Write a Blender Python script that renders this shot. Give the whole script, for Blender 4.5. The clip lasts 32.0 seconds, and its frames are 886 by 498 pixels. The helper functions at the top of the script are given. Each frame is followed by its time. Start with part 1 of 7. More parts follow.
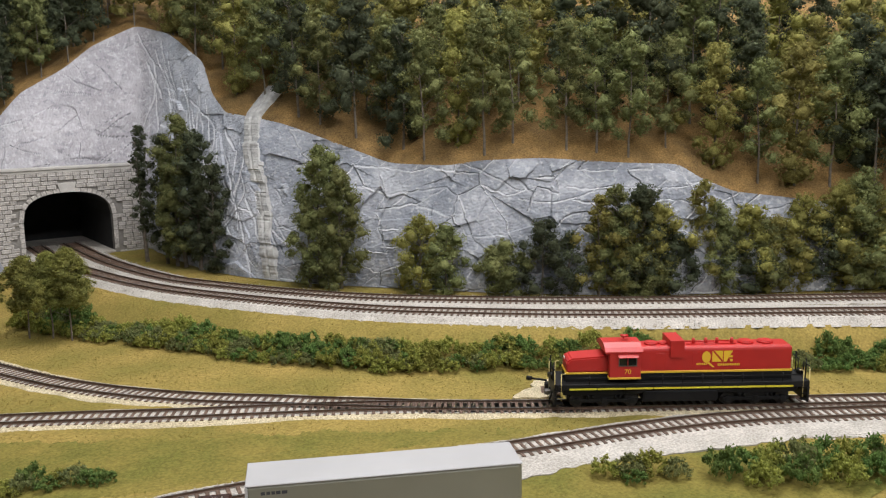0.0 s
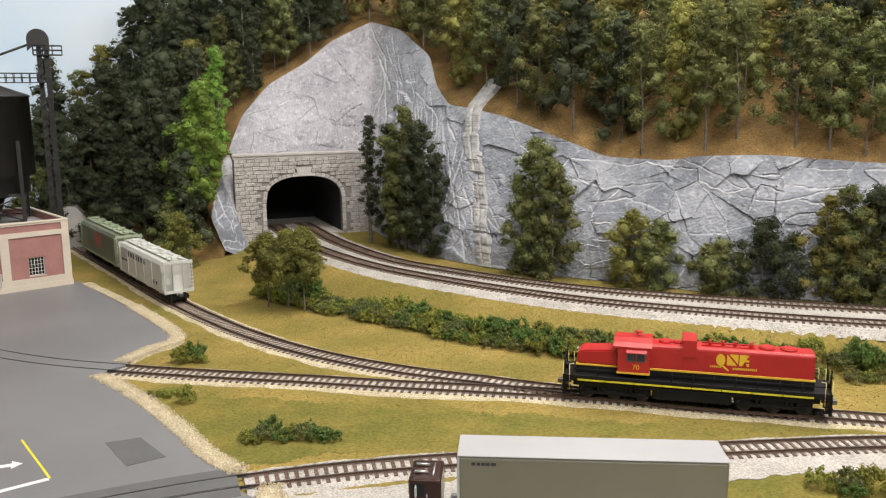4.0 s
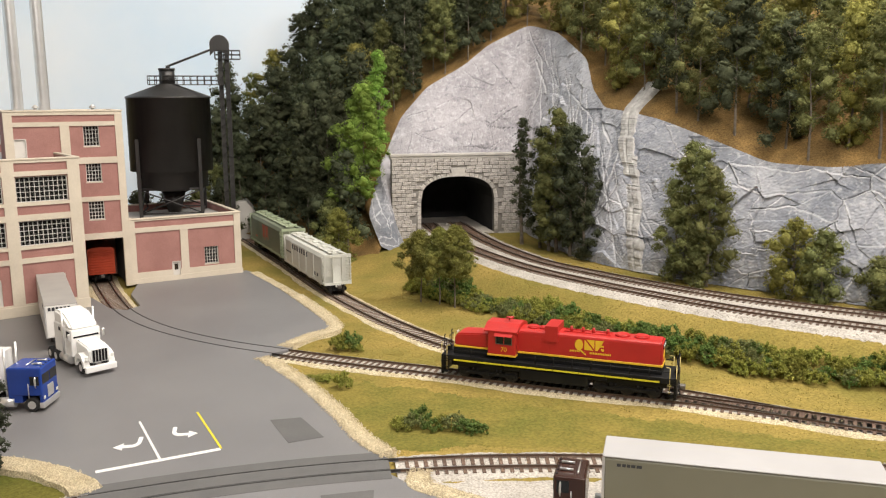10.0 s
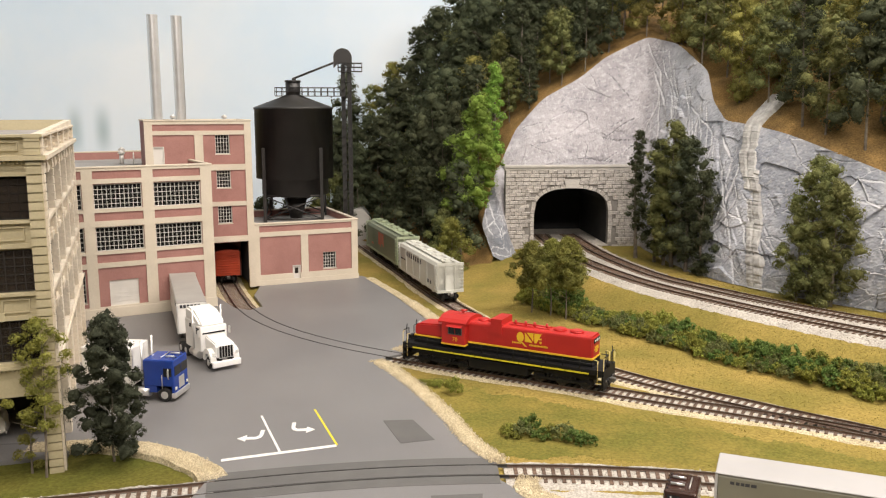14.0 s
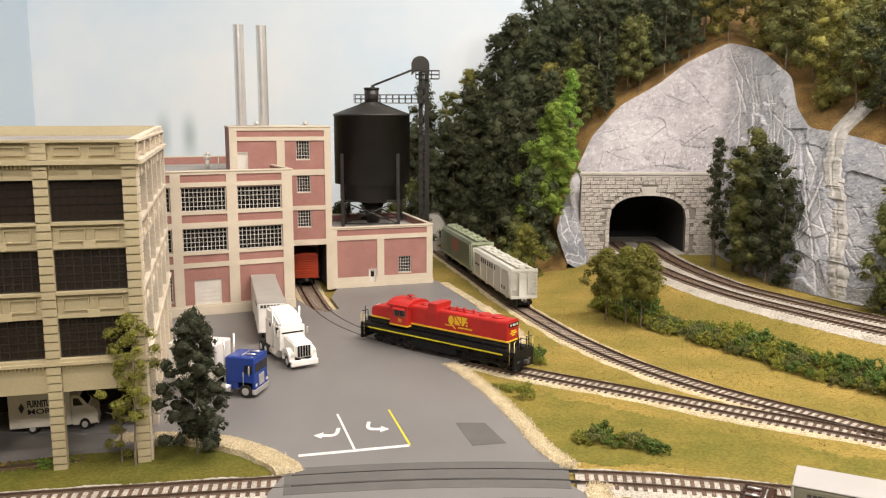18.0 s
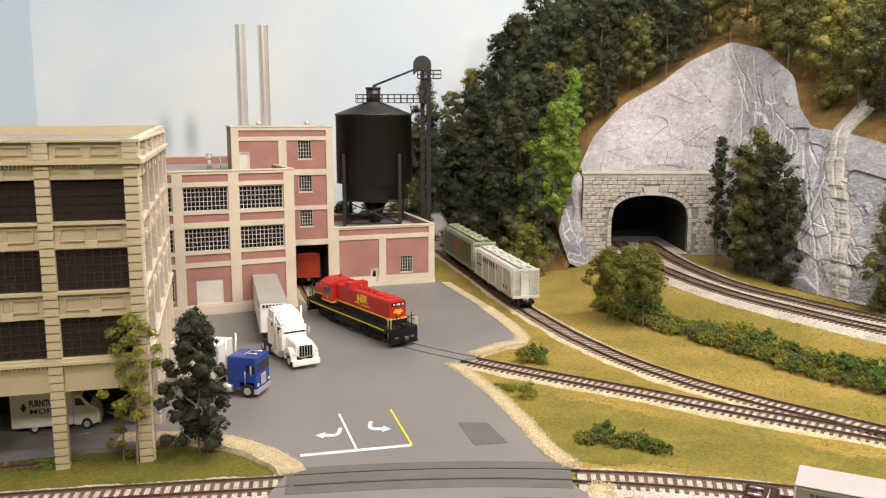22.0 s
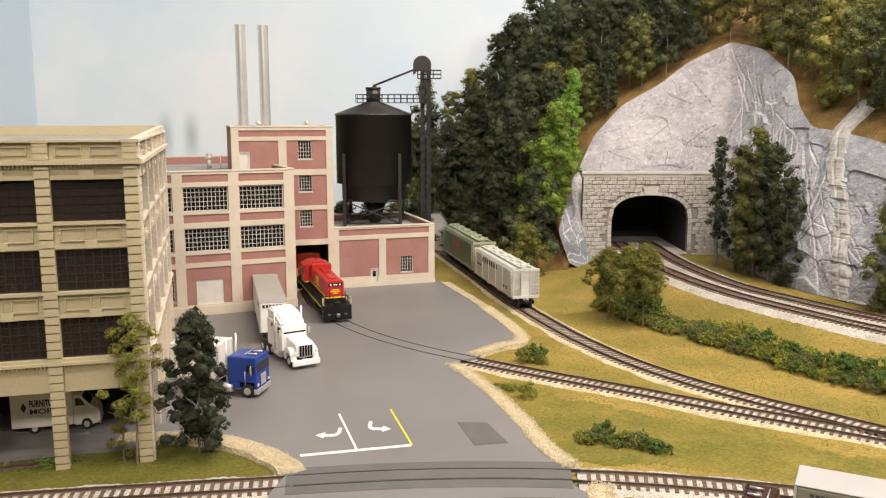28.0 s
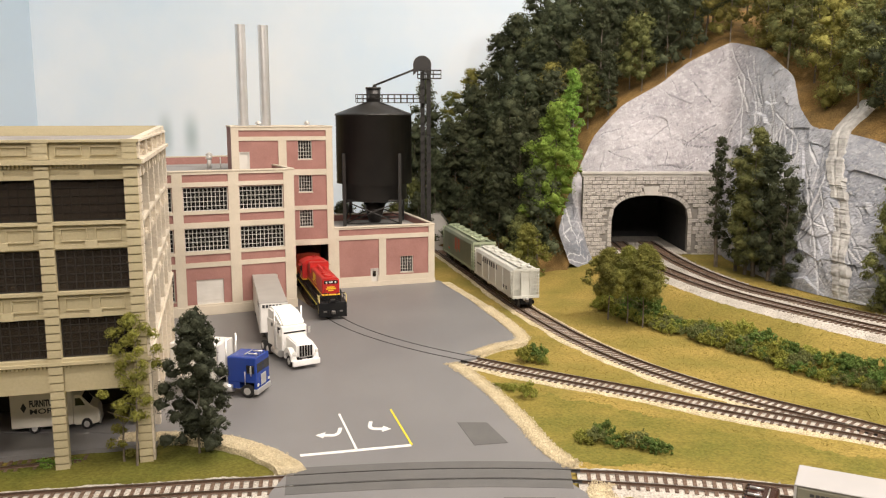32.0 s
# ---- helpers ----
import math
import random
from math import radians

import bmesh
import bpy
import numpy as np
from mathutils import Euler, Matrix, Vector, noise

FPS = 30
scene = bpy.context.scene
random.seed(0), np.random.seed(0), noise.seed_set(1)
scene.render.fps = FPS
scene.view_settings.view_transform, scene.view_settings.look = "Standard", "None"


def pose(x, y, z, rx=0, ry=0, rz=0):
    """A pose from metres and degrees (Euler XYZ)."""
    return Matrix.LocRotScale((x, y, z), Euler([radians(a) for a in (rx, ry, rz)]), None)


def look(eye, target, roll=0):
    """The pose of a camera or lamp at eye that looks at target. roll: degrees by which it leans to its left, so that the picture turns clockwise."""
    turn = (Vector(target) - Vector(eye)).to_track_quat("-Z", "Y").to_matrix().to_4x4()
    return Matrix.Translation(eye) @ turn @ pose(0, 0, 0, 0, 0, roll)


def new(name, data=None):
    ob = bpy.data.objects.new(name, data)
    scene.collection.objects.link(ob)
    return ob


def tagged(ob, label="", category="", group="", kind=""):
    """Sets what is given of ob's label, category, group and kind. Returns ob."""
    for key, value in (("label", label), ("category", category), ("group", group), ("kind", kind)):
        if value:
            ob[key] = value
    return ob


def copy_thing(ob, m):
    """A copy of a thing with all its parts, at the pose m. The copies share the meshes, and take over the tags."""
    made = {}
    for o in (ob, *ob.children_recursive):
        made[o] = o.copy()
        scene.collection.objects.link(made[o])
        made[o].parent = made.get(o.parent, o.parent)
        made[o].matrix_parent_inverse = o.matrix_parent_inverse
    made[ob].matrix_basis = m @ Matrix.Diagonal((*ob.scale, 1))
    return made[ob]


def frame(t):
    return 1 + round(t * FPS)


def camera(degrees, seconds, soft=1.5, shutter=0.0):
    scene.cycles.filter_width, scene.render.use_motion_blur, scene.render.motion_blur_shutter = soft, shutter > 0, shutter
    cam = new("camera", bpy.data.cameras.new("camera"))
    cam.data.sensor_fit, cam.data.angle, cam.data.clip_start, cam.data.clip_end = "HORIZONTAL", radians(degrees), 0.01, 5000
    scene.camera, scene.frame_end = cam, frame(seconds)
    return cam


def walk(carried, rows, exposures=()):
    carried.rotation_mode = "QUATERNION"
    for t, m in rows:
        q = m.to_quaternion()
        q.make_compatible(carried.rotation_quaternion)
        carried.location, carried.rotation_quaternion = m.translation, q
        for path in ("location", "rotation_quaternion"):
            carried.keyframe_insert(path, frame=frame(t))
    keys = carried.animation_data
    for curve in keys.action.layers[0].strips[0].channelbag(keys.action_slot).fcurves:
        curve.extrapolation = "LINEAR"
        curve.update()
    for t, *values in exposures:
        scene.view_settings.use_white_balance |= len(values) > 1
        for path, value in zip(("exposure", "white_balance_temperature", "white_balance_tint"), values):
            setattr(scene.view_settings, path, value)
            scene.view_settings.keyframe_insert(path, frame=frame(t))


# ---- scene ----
cam = camera(55.25, 32.0, 1.2)
# seconds, eye in metres, tilt, turn, lean in degrees
PATH = [
    (0, 0.0274, 0.0452, 0.2457, 80.01, -37.11, -0.75),
    (0.5, 0.0250, 0.0432, 0.2459, 79.93, -34.88, -0.67),
    (1, 0.0228, 0.0411, 0.2464, 79.81, -32.72, -0.62),
    (1.5, 0.0216, 0.0395, 0.2467, 79.73, -31.03, -0.63),
    (2, 0.0188, 0.0373, 0.2473, 79.68, -29.40, -0.60),
    (2.5, 0.0175, 0.0357, 0.2475, 79.65, -27.72, -0.59),
    (3, 0.0159, 0.0340, 0.2474, 79.64, -25.99, -0.52),
    (3.5, 0.0144, 0.0323, 0.2474, 79.63, -24.31, -0.46),
    (5.5, 0.0109, 0.0280, 0.2480, 79.55, -20.11, -0.36),
    (6, 0.0103, 0.0271, 0.2477, 79.58, -19.47, -0.32),
    (6.5, 0.0098, 0.0268, 0.2478, 79.59, -18.83, -0.30),
    (7, 0.0091, 0.0257, 0.2480, 79.60, -18.09, -0.28),
    (7.5, 0.0090, 0.0242, 0.2480, 79.59, -17.23, -0.28),
    (8, 0.0087, 0.0239, 0.2476, 79.61, -16.51, -0.28),
    (8.5, 0.0081, 0.0230, 0.2477, 79.65, -15.96, -0.29),
    (9, 0.0077, 0.0220, 0.2475, 79.73, -15.14, -0.28),
    (9.5, 0.0066, 0.0205, 0.2478, 79.79, -13.98, -0.22),
    (10, 0.0058, 0.0190, 0.2481, 79.80, -12.75, -0.19),
    (10.5, 0.0051, 0.0178, 0.2482, 79.83, -11.80, -0.18),
    (11, 0.0048, 0.0166, 0.2480, 79.95, -10.85, -0.11),
    (11.5, 0.0043, 0.0150, 0.2477, 80.08, -9.69, -0.12),
    (12, 0.0031, 0.0132, 0.2476, 80.19, -8.56, -0.05),
    (12.5, 0.0025, 0.0120, 0.2480, 80.33, -7.57, -0.01),
    (13, 0.0019, 0.0101, 0.2482, 80.48, -6.82, -0.01),
    (13.5, 0.0016, 0.0094, 0.2481, 80.55, -6.04, 0.02),
    (14, 0.0008, 0.0084, 0.2484, 80.56, -5.21, 0.05),
    (14.5, 0.0007, 0.0072, 0.2482, 80.61, -4.49, 0.07),
    (16.5, -0.0000, 0.0036, 0.2484, 80.72, -1.99, 0.09),
    (17, -0.0001, 0.0025, 0.2482, 80.86, -1.25, 0.10),
    (17.5, -0.0004, 0.0010, 0.2485, 80.95, -0.61, 0.13),
    (18, -0.0002, -0.0005, 0.2484, 81.00, -0.15, 0.08),
    (18.5, 0.0000, 0.0000, 0.2481, 80.99, -0.01, 0.02),
    (32, 0.0000, 0.0000, 0.2481, 80.99, -0.01, 0.02),
]
walk(cam, [(t, pose(x, y, z, rx, 0, rz) @ pose(0, 0, 0, 0, 0, lean)) for t, x, y, z, rx, rz, lean in PATH],
     [(0, -0.25, 5950, 10), (3, -0.12, 6150, 10), (6, 0.0, 6400, 10), (14, 0.09, 6750, 12), (19, 0.13, 6950, 13), (32, 0.13, 6950, 13)])

# ---- light: a closed room with ceiling panels ----
MM = 0.001
world = bpy.data.worlds.new("world")
scene.world = world
world.use_nodes = True
world.node_tree.nodes["Background"].inputs[0].default_value = (0.9, 0.95, 1.0, 1)
world.node_tree.nodes["Background"].inputs[1].default_value = 0.05


def panel_lamp(x, y, z, sx, sy, watts, colour, tx, ty, tz):
    data = bpy.data.lights.new("ceiling_or_fill_lamp", "AREA")
    data.shape, data.size, data.size_y = "RECTANGLE", sx, sy
    data.energy, data.color = watts, colour
    ob = new("ceiling_or_fill_lamp", data)
    ob.matrix_world = look((x, y, z), (tx, ty, tz))
    return ob


WARM = (1.0, 0.940, 0.880)
panel_lamp(0.55, 0.62, 1.36, 1.2, 0.20, 20, WARM, 0.45, 0.95, 0)
panel_lamp(0.30, -0.15, 1.36, 1.2, 0.20, 14, WARM, 0.1, 0.9, 0)
# front fill, added in place of light bounced round the room
panel_lamp(0.20, -1.40, 1.36, 1.2, 0.20, 28, WARM, -0.1, 0.9, 0)
# added lamp that brightens the wooded hill
panel_lamp(1.25, 0.85, 1.36, 0.9, 0.20, 14, WARM, 1.0, 0.95, 0)


# ---- materials ----
def mat(name, a, b=None, rough=0.6, metal=0.0, scale=120.0, bump=0.0, bscale=600.0, rand=0.0, island=0.0, fine=0.0, detail=4.0, spec=0.5, lo=0.35, hi=0.65):
    m = bpy.data.materials.new(name)
    m.use_nodes = True
    nt = m.node_tree
    n, l = nt.nodes, nt.links
    bsdf = n["Principled BSDF"]
    bsdf.inputs["Roughness"].default_value = rough
    bsdf.inputs["Metallic"].default_value = metal
    bsdf.inputs["Specular IOR Level"].default_value = spec
    co = n.new("ShaderNodeTexCoord")
    b = b or tuple(min(1, c * 0.82) for c in a)
    tex = n.new("ShaderNodeTexNoise")
    tex.inputs["Scale"].default_value = scale
    tex.inputs["Detail"].default_value = detail
    l.new(co.outputs["Object"], tex.inputs["Vector"])
    ramp = n.new("ShaderNodeValToRGB")
    ramp.color_ramp.elements[0].color, ramp.color_ramp.elements[1].color = (*a, 1), (*b, 1)
    ramp.color_ramp.elements[0].position, ramp.color_ramp.elements[1].position = lo, hi
    l.new(tex.outputs["Fac"], ramp.inputs["Fac"])
    col = ramp.outputs["Color"]
    if fine:
        t2 = n.new("ShaderNodeTexNoise")
        t2.inputs["Scale"].default_value = bscale
        t2.inputs["Detail"].default_value = 3
        l.new(co.outputs["Object"], t2.inputs["Vector"])
        hsv = n.new("ShaderNodeHueSaturation")
        mr = n.new("ShaderNodeMapRange")
        mr.inputs["From Min"].default_value, mr.inputs["From Max"].default_value = 0.3, 0.7
        mr.inputs["To Min"].default_value, mr.inputs["To Max"].default_value = 1 - fine, 1 + fine
        l.new(t2.outputs["Fac"], mr.inputs["Value"])
        l.new(mr.outputs["Result"], hsv.inputs["Value"])
        l.new(col, hsv.inputs["Color"])
        col = hsv.outputs["Color"]
    if rand or island:
        hsv = n.new("ShaderNodeHueSaturation")
        src = n.new("ShaderNodeObjectInfo").outputs["Random"] if rand else n.new("ShaderNodeNewGeometry").outputs["Random Per Island"]
        amt = rand or island
        mr = n.new("ShaderNodeMapRange")
        mr.inputs["To Min"].default_value, mr.inputs["To Max"].default_value = 1 - amt, 1 + amt
        l.new(src, mr.inputs["Value"])
        l.new(mr.outputs["Result"], hsv.inputs["Value"])
        l.new(col, hsv.inputs["Color"])
        col = hsv.outputs["Color"]
    l.new(col, bsdf.inputs["Base Color"])
    if bump:
        t3 = n.new("ShaderNodeTexNoise")
        t3.inputs["Scale"].default_value = bscale
        t3.inputs["Detail"].default_value = 5
        l.new(co.outputs["Object"], t3.inputs["Vector"])
        bp = n.new("ShaderNodeBump")
        bp.inputs["Strength"].default_value = bump
        bp.inputs["Distance"].default_value = 0.001
        l.new(t3.outputs["Fac"], bp.inputs["Height"])
        l.new(bp.outputs["Normal"], bsdf.inputs["Normal"])
    return m


def rock_material(name, pale, slate, face):
    """Cast plaster rock: three washes along the cliff, white dry-brushed ridges and dark wash in the cracks."""
    m = mat(name, slate[0], slate[1], rough=0.8, scale=11, bscale=160, fine=0.10, detail=9, lo=0.36, hi=0.64)
    nt = m.node_tree
    n, l = nt.nodes, nt.links
    bsdf = n["Principled BSDF"]
    col = bsdf.inputs["Base Color"].links[0].from_socket
    co = n.new("ShaderNodeTexCoord")

    def blotch(scale, lo, hi, detail=6):
        tex = n.new("ShaderNodeTexNoise")
        tex.inputs["Scale"].default_value, tex.inputs["Detail"].default_value = scale, detail
        l.new(co.outputs["Object"], tex.inputs["Vector"])
        mr = n.new("ShaderNodeMapRange")
        mr.inputs["From Min"].default_value, mr.inputs["From Max"].default_value = lo, hi
        l.new(tex.outputs["Fac"], mr.inputs["Value"])
        return mr.outputs["Result"]

    def mixed(fac, a, b):
        mx = n.new("ShaderNodeMix")
        mx.data_type = "RGBA"
        l.new(fac, mx.inputs["Factor"])
        for key, v in (("A", a), ("B", b)):
            if isinstance(v, tuple):
                mx.inputs[key].default_value = (*v, 1)
            else:
                l.new(v, mx.inputs[key])
        return mx.outputs["Result"]

    def times(a, b):
        f = n.new("ShaderNodeMath")
        f.operation = "MULTIPLY"
        l.new(a, f.inputs[0])
        if isinstance(b, float):
            f.inputs[1].default_value = b
        else:
            l.new(b, f.inputs[1])
        return f.outputs[0]

    def field(key):
        at = n.new("ShaderNodeAttribute")
        at.attribute_name = key
        return at.outputs["Fac"]

    col = mixed(field("dome"), col, mixed(blotch(14, 0.35, 0.65), pale[0], pale[1]))
    col = mixed(field("blocks"), col, mixed(blotch(16, 0.35, 0.65), face[0], face[1]))
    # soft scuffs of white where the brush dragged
    col = mixed(times(blotch(45, 0.50, 0.72, 9), 0.45), col, (0.62, 0.62, 0.64))
    col = mixed(times(blotch(170, 0.54, 0.66, 5), 0.40), col, (0.66, 0.66, 0.67))
    col = mixed(times(blotch(120, 0.56, 0.70, 7), 0.45), col, (0.13, 0.135, 0.15))
    col = mixed(times(field("crack"), blotch(30, 0.22, 0.40)), col, (0.045, 0.047, 0.055))
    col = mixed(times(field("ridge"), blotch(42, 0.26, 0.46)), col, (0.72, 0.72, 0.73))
    l.new(col, bsdf.inputs["Base Color"])
    grain = n.new("ShaderNodeTexNoise")
    grain.inputs["Scale"].default_value, grain.inputs["Detail"].default_value = 110, 7
    l.new(co.outputs["Object"], grain.inputs["Vector"])
    bp = n.new("ShaderNodeBump")
    bp.inputs["Strength"].default_value, bp.inputs["Distance"].default_value = 0.45, 0.0022
    l.new(grain.outputs["Fac"], bp.inputs["Height"])
    l.new(bp.outputs["Normal"], bsdf.inputs["Normal"])
    return m


M_GRASS_GREEN = mat("green_static_grass", (0.132, 0.128, 0.028), (0.215, 0.170, 0.042), rough=0.95, scale=16, bump=0.6, bscale=420, fine=0.24, spec=0.1, detail=8)
M_BLADE_GREEN = mat("green_grass_fibre", (0.165, 0.160, 0.035), (0.250, 0.205, 0.052), rough=0.95, scale=9, island=0.18, spec=0.1, detail=6)
M_GRASS = mat("static_grass", (0.300, 0.218, 0.062), (0.185, 0.155, 0.038), rough=0.95, scale=11, bump=0.6, bscale=420, fine=0.24, spec=0.1, detail=8)
M_HILL = mat("forest_floor", (0.30, 0.185, 0.068), (0.17, 0.11, 0.045), rough=0.95, scale=30, bump=0.9, bscale=500, fine=0.35, spec=0.1)
M_BALLAST = mat("pale_ballast", (0.39, 0.36, 0.315), (0.48, 0.445, 0.395), rough=0.9, scale=40, bump=0.8, bscale=620, fine=0.30, spec=0.2)
M_BUFF = mat("buff_gravel", (0.44, 0.37, 0.235), (0.55, 0.475, 0.32), rough=0.9, scale=60, bump=1.0, bscale=800, fine=0.45, spec=0.2)
M_STONES = mat("buff_pebbles", (0.47, 0.395, 0.265), (0.57, 0.495, 0.35), rough=0.9, scale=40, island=0.28, spec=0.2)
M_STREAK = mat("pale_buff_rock", (0.36, 0.35, 0.335), (0.50, 0.49, 0.465), rough=0.8, scale=40, bump=0.8, bscale=160, fine=0.2)
# deeper green grass, darkened further for the shade before the arcade
M_SHADE_GRASS = mat("shaded_deep_green_grass", (0.085, 0.092, 0.018), (0.130, 0.118, 0.026), rough=0.95, scale=20, bump=0.6, bscale=420, fine=0.24, spec=0.1, detail=8)
M_BLADE = mat("grass_fibre", (0.305, 0.225, 0.062), (0.235, 0.196, 0.050), rough=0.95, scale=9, island=0.18, spec=0.1, detail=6)
M_ASPHALT = mat("grey_yard_paint", (0.165, 0.16, 0.16), (0.19, 0.184, 0.182), rough=0.45, scale=9, bump=0.12, bscale=900, fine=0.04)
M_PATCH = mat("dark_asphalt_patch", (0.10, 0.098, 0.095), (0.118, 0.115, 0.11), rough=0.7, scale=40, bump=0.15, bscale=900, fine=0.06)
M_TIE = mat("brown_sleeper", (0.092, 0.054, 0.034), (0.14, 0.092, 0.064), rough=0.8, scale=300, rand=0.25, bump=0.2, bscale=1500)
M_RAIL = mat("weathered_rail", (0.095, 0.055, 0.034), (0.13, 0.085, 0.058), rough=0.55, metal=0.2, scale=200)
# rails in paving are black to stand in for the dark flangeway grooves
M_PAVEDRAIL = mat("black_groove_rail", (0.022, 0.02, 0.02), (0.035, 0.032, 0.03), rough=0.55, scale=200)
M_RAILTOP = mat("bare_rail_head", (0.45, 0.43, 0.40), (0.35, 0.33, 0.31), rough=0.3, metal=1.0, scale=200)
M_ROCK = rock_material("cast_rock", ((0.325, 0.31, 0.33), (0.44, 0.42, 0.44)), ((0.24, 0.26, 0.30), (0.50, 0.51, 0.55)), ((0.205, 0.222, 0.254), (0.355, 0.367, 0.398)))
M_WHITE = mat("white_line_paint", (0.78, 0.77, 0.74), (0.70, 0.69, 0.66), rough=0.6, scale=120)
M_YELLOW = mat("yellow_line_paint", (0.78, 0.64, 0.03), (0.70, 0.57, 0.03), rough=0.6, scale=120)
M_STONE = mat("cut_stone", (0.50, 0.47, 0.43), (0.36, 0.335, 0.31), rough=0.88, scale=160, rand=0.13, bump=0.9, bscale=380, fine=0.25)
M_MORTAR = mat("grey_mortar", (0.235, 0.22, 0.20), rough=0.9, scale=150, bump=0.3)
M_COPING = mat("pale_coping", (0.50, 0.475, 0.435), (0.42, 0.40, 0.37), rough=0.8, scale=80, bump=0.3)
M_DARK = mat("shade_black_lining", (0.012, 0.012, 0.012), (0.02, 0.02, 0.02), rough=0.95, scale=60)
M_WALLPAINT = mat("room_wall_paint", (0.62, 0.63, 0.64), (0.58, 0.59, 0.60), rough=0.8, scale=3)
M_CEIL = mat("ceiling_paint", (0.80, 0.79, 0.77), (0.76, 0.75, 0.73), rough=0.9, scale=4)
M_FLOOR = mat("room_carpet", (0.12, 0.11, 0.10), (0.09, 0.085, 0.08), rough=0.95, scale=40, bump=0.4, bscale=200)
M_FASCIA = mat("dark_fascia_board", (0.05, 0.055, 0.05), (0.07, 0.075, 0.07), rough=0.6, scale=20)
M_BARK = mat("twig_bark", (0.13, 0.105, 0.08), (0.22, 0.185, 0.145), rough=0.9, scale=200, bump=0.4)


def leaf_material(name, a, b):
    m = mat(name, a, b, rough=0.92, scale=60, island=0.22, spec=0.1, fine=0.3, bscale=650, bump=0.8)
    nt = m.node_tree
    n, l = nt.nodes, nt.links
    bsdf = n["Principled BSDF"]
    src = bsdf.inputs["Base Color"].links[0].from_socket
    hsv = n.new("ShaderNodeHueSaturation")
    info = n.new("ShaderNodeObjectInfo")
    mr = n.new("ShaderNodeMapRange")
    mr.inputs["To Min"].default_value, mr.inputs["To Max"].default_value = 0.86, 1.14
    l.new(info.outputs["Random"], mr.inputs["Value"])
    l.new(mr.outputs["Result"], hsv.inputs["Value"])
    mh = n.new("ShaderNodeMapRange")
    mh.inputs["To Min"].default_value, mh.inputs["To Max"].default_value = 0.49, 0.51
    l.new(info.outputs["Random"], mh.inputs["Value"])
    l.new(mh.outputs["Result"], hsv.inputs["Hue"])
    l.new(src, hsv.inputs["Color"])
    l.new(hsv.outputs["Color"], bsdf.inputs["Base Color"])
    thin = n.new("ShaderNodeBsdfTranslucent")
    l.new(hsv.outputs["Color"], thin.inputs["Color"])
    both = n.new("ShaderNodeMixShader")
    both.inputs["Fac"].default_value = 0.38
    l.new(bsdf.outputs["BSDF"], both.inputs[1])
    l.new(thin.outputs["BSDF"], both.inputs[2])
    l.new(both.outputs["Shader"], n["Material Output"].inputs["Surface"])
    return m


L_DARK = leaf_material("dark_green_foliage", (0.066, 0.079, 0.047), (0.116, 0.129, 0.071))
L_MID = leaf_material("green_foliage", (0.165, 0.182, 0.072), (0.242, 0.250, 0.096))
L_OLIVE = leaf_material("olive_foliage", (0.225, 0.212, 0.064), (0.310, 0.282, 0.084))
L_BRIGHT = leaf_material("bright_green_foliage", (0.20, 0.33, 0.065), (0.29, 0.42, 0.09))
L_BUSH = leaf_material("deep_green_bush", (0.115, 0.190, 0.052), (0.185, 0.255, 0.068))
L_BUSHO = leaf_material("olive_bush", (0.260, 0.275, 0.060), (0.340, 0.335, 0.078))


# ---- helpers for meshes, in millimetres ----
def mesh_from(name, verts, faces, mats, index=None, smooth=False):
    me = bpy.data.meshes.new(name)
    me.from_pydata([(x * MM, y * MM, z * MM) for x, y, z in verts], [], faces)
    for m in (mats if isinstance(mats, (list, tuple)) else [mats]):
        me.materials.append(m)
    if index is not None:
        me.polygons.foreach_set("material_index", index)
    if smooth:
        me.polygons.foreach_set("use_smooth", [True] * len(me.polygons))
    me.update()
    return me


def mpose(x, y, z, rz=0, rx=0, ry=0):
    return pose(x * MM, y * MM, z * MM, rx, ry, rz)


def thing(name, m, label, category, group="", kind=""):
    """An empty at the base of a thing."""
    ob = new(name)
    ob.empty_display_size = 0.01
    ob.matrix_basis = m
    return tagged(ob, label, category, group, kind)


def part(name, data, parent, label="", m=None, mats=None):
    """One mesh object under a thing or a part; data is a bmesh in millimetres or a mesh."""
    if isinstance(data, bmesh.types.BMesh):
        me = bpy.data.meshes.new(name)
        bmesh.ops.scale(data, vec=(MM, MM, MM), verts=data.verts)
        bmesh.ops.recalc_face_normals(data, faces=data.faces)
        data.to_mesh(me)
        data.free()
        for k in (mats if isinstance(mats, (list, tuple)) else [mats]):
            me.materials.append(k)
        data = me
    ob = new(name, data)
    ob.parent = parent
    if m is not None:
        ob.matrix_basis = m
    if label:
        ob["label"] = label
    return ob


def solid(name, data, label, category, group="", kind="", m=None, mats=None):
    """A thing that is a single mesh."""
    ob = part(name, data, None, "", m, mats)
    return tagged(ob, label, category, group, kind)


def box(bm, x0, y0, z0, x1, y1, z1, mi=0, bev=0.0, seg=1):
    b = bmesh.new()
    vs = [b.verts.new((x, y, z)) for z in (z0, z1) for y in (y0, y1) for x in (x0, x1)]
    for f in ((0, 2, 3, 1), (4, 5, 7, 6), (0, 1, 5, 4), (2, 6, 7, 3), (0, 4, 6, 2), (1, 3, 7, 5)):
        b.faces.new([vs[k] for k in f])
    if bev:
        bmesh.ops.bevel(b, geom=list(b.edges), offset=bev, segments=seg, affect="EDGES", profile=0.5)
    join(bm, b, mi)
    return bm


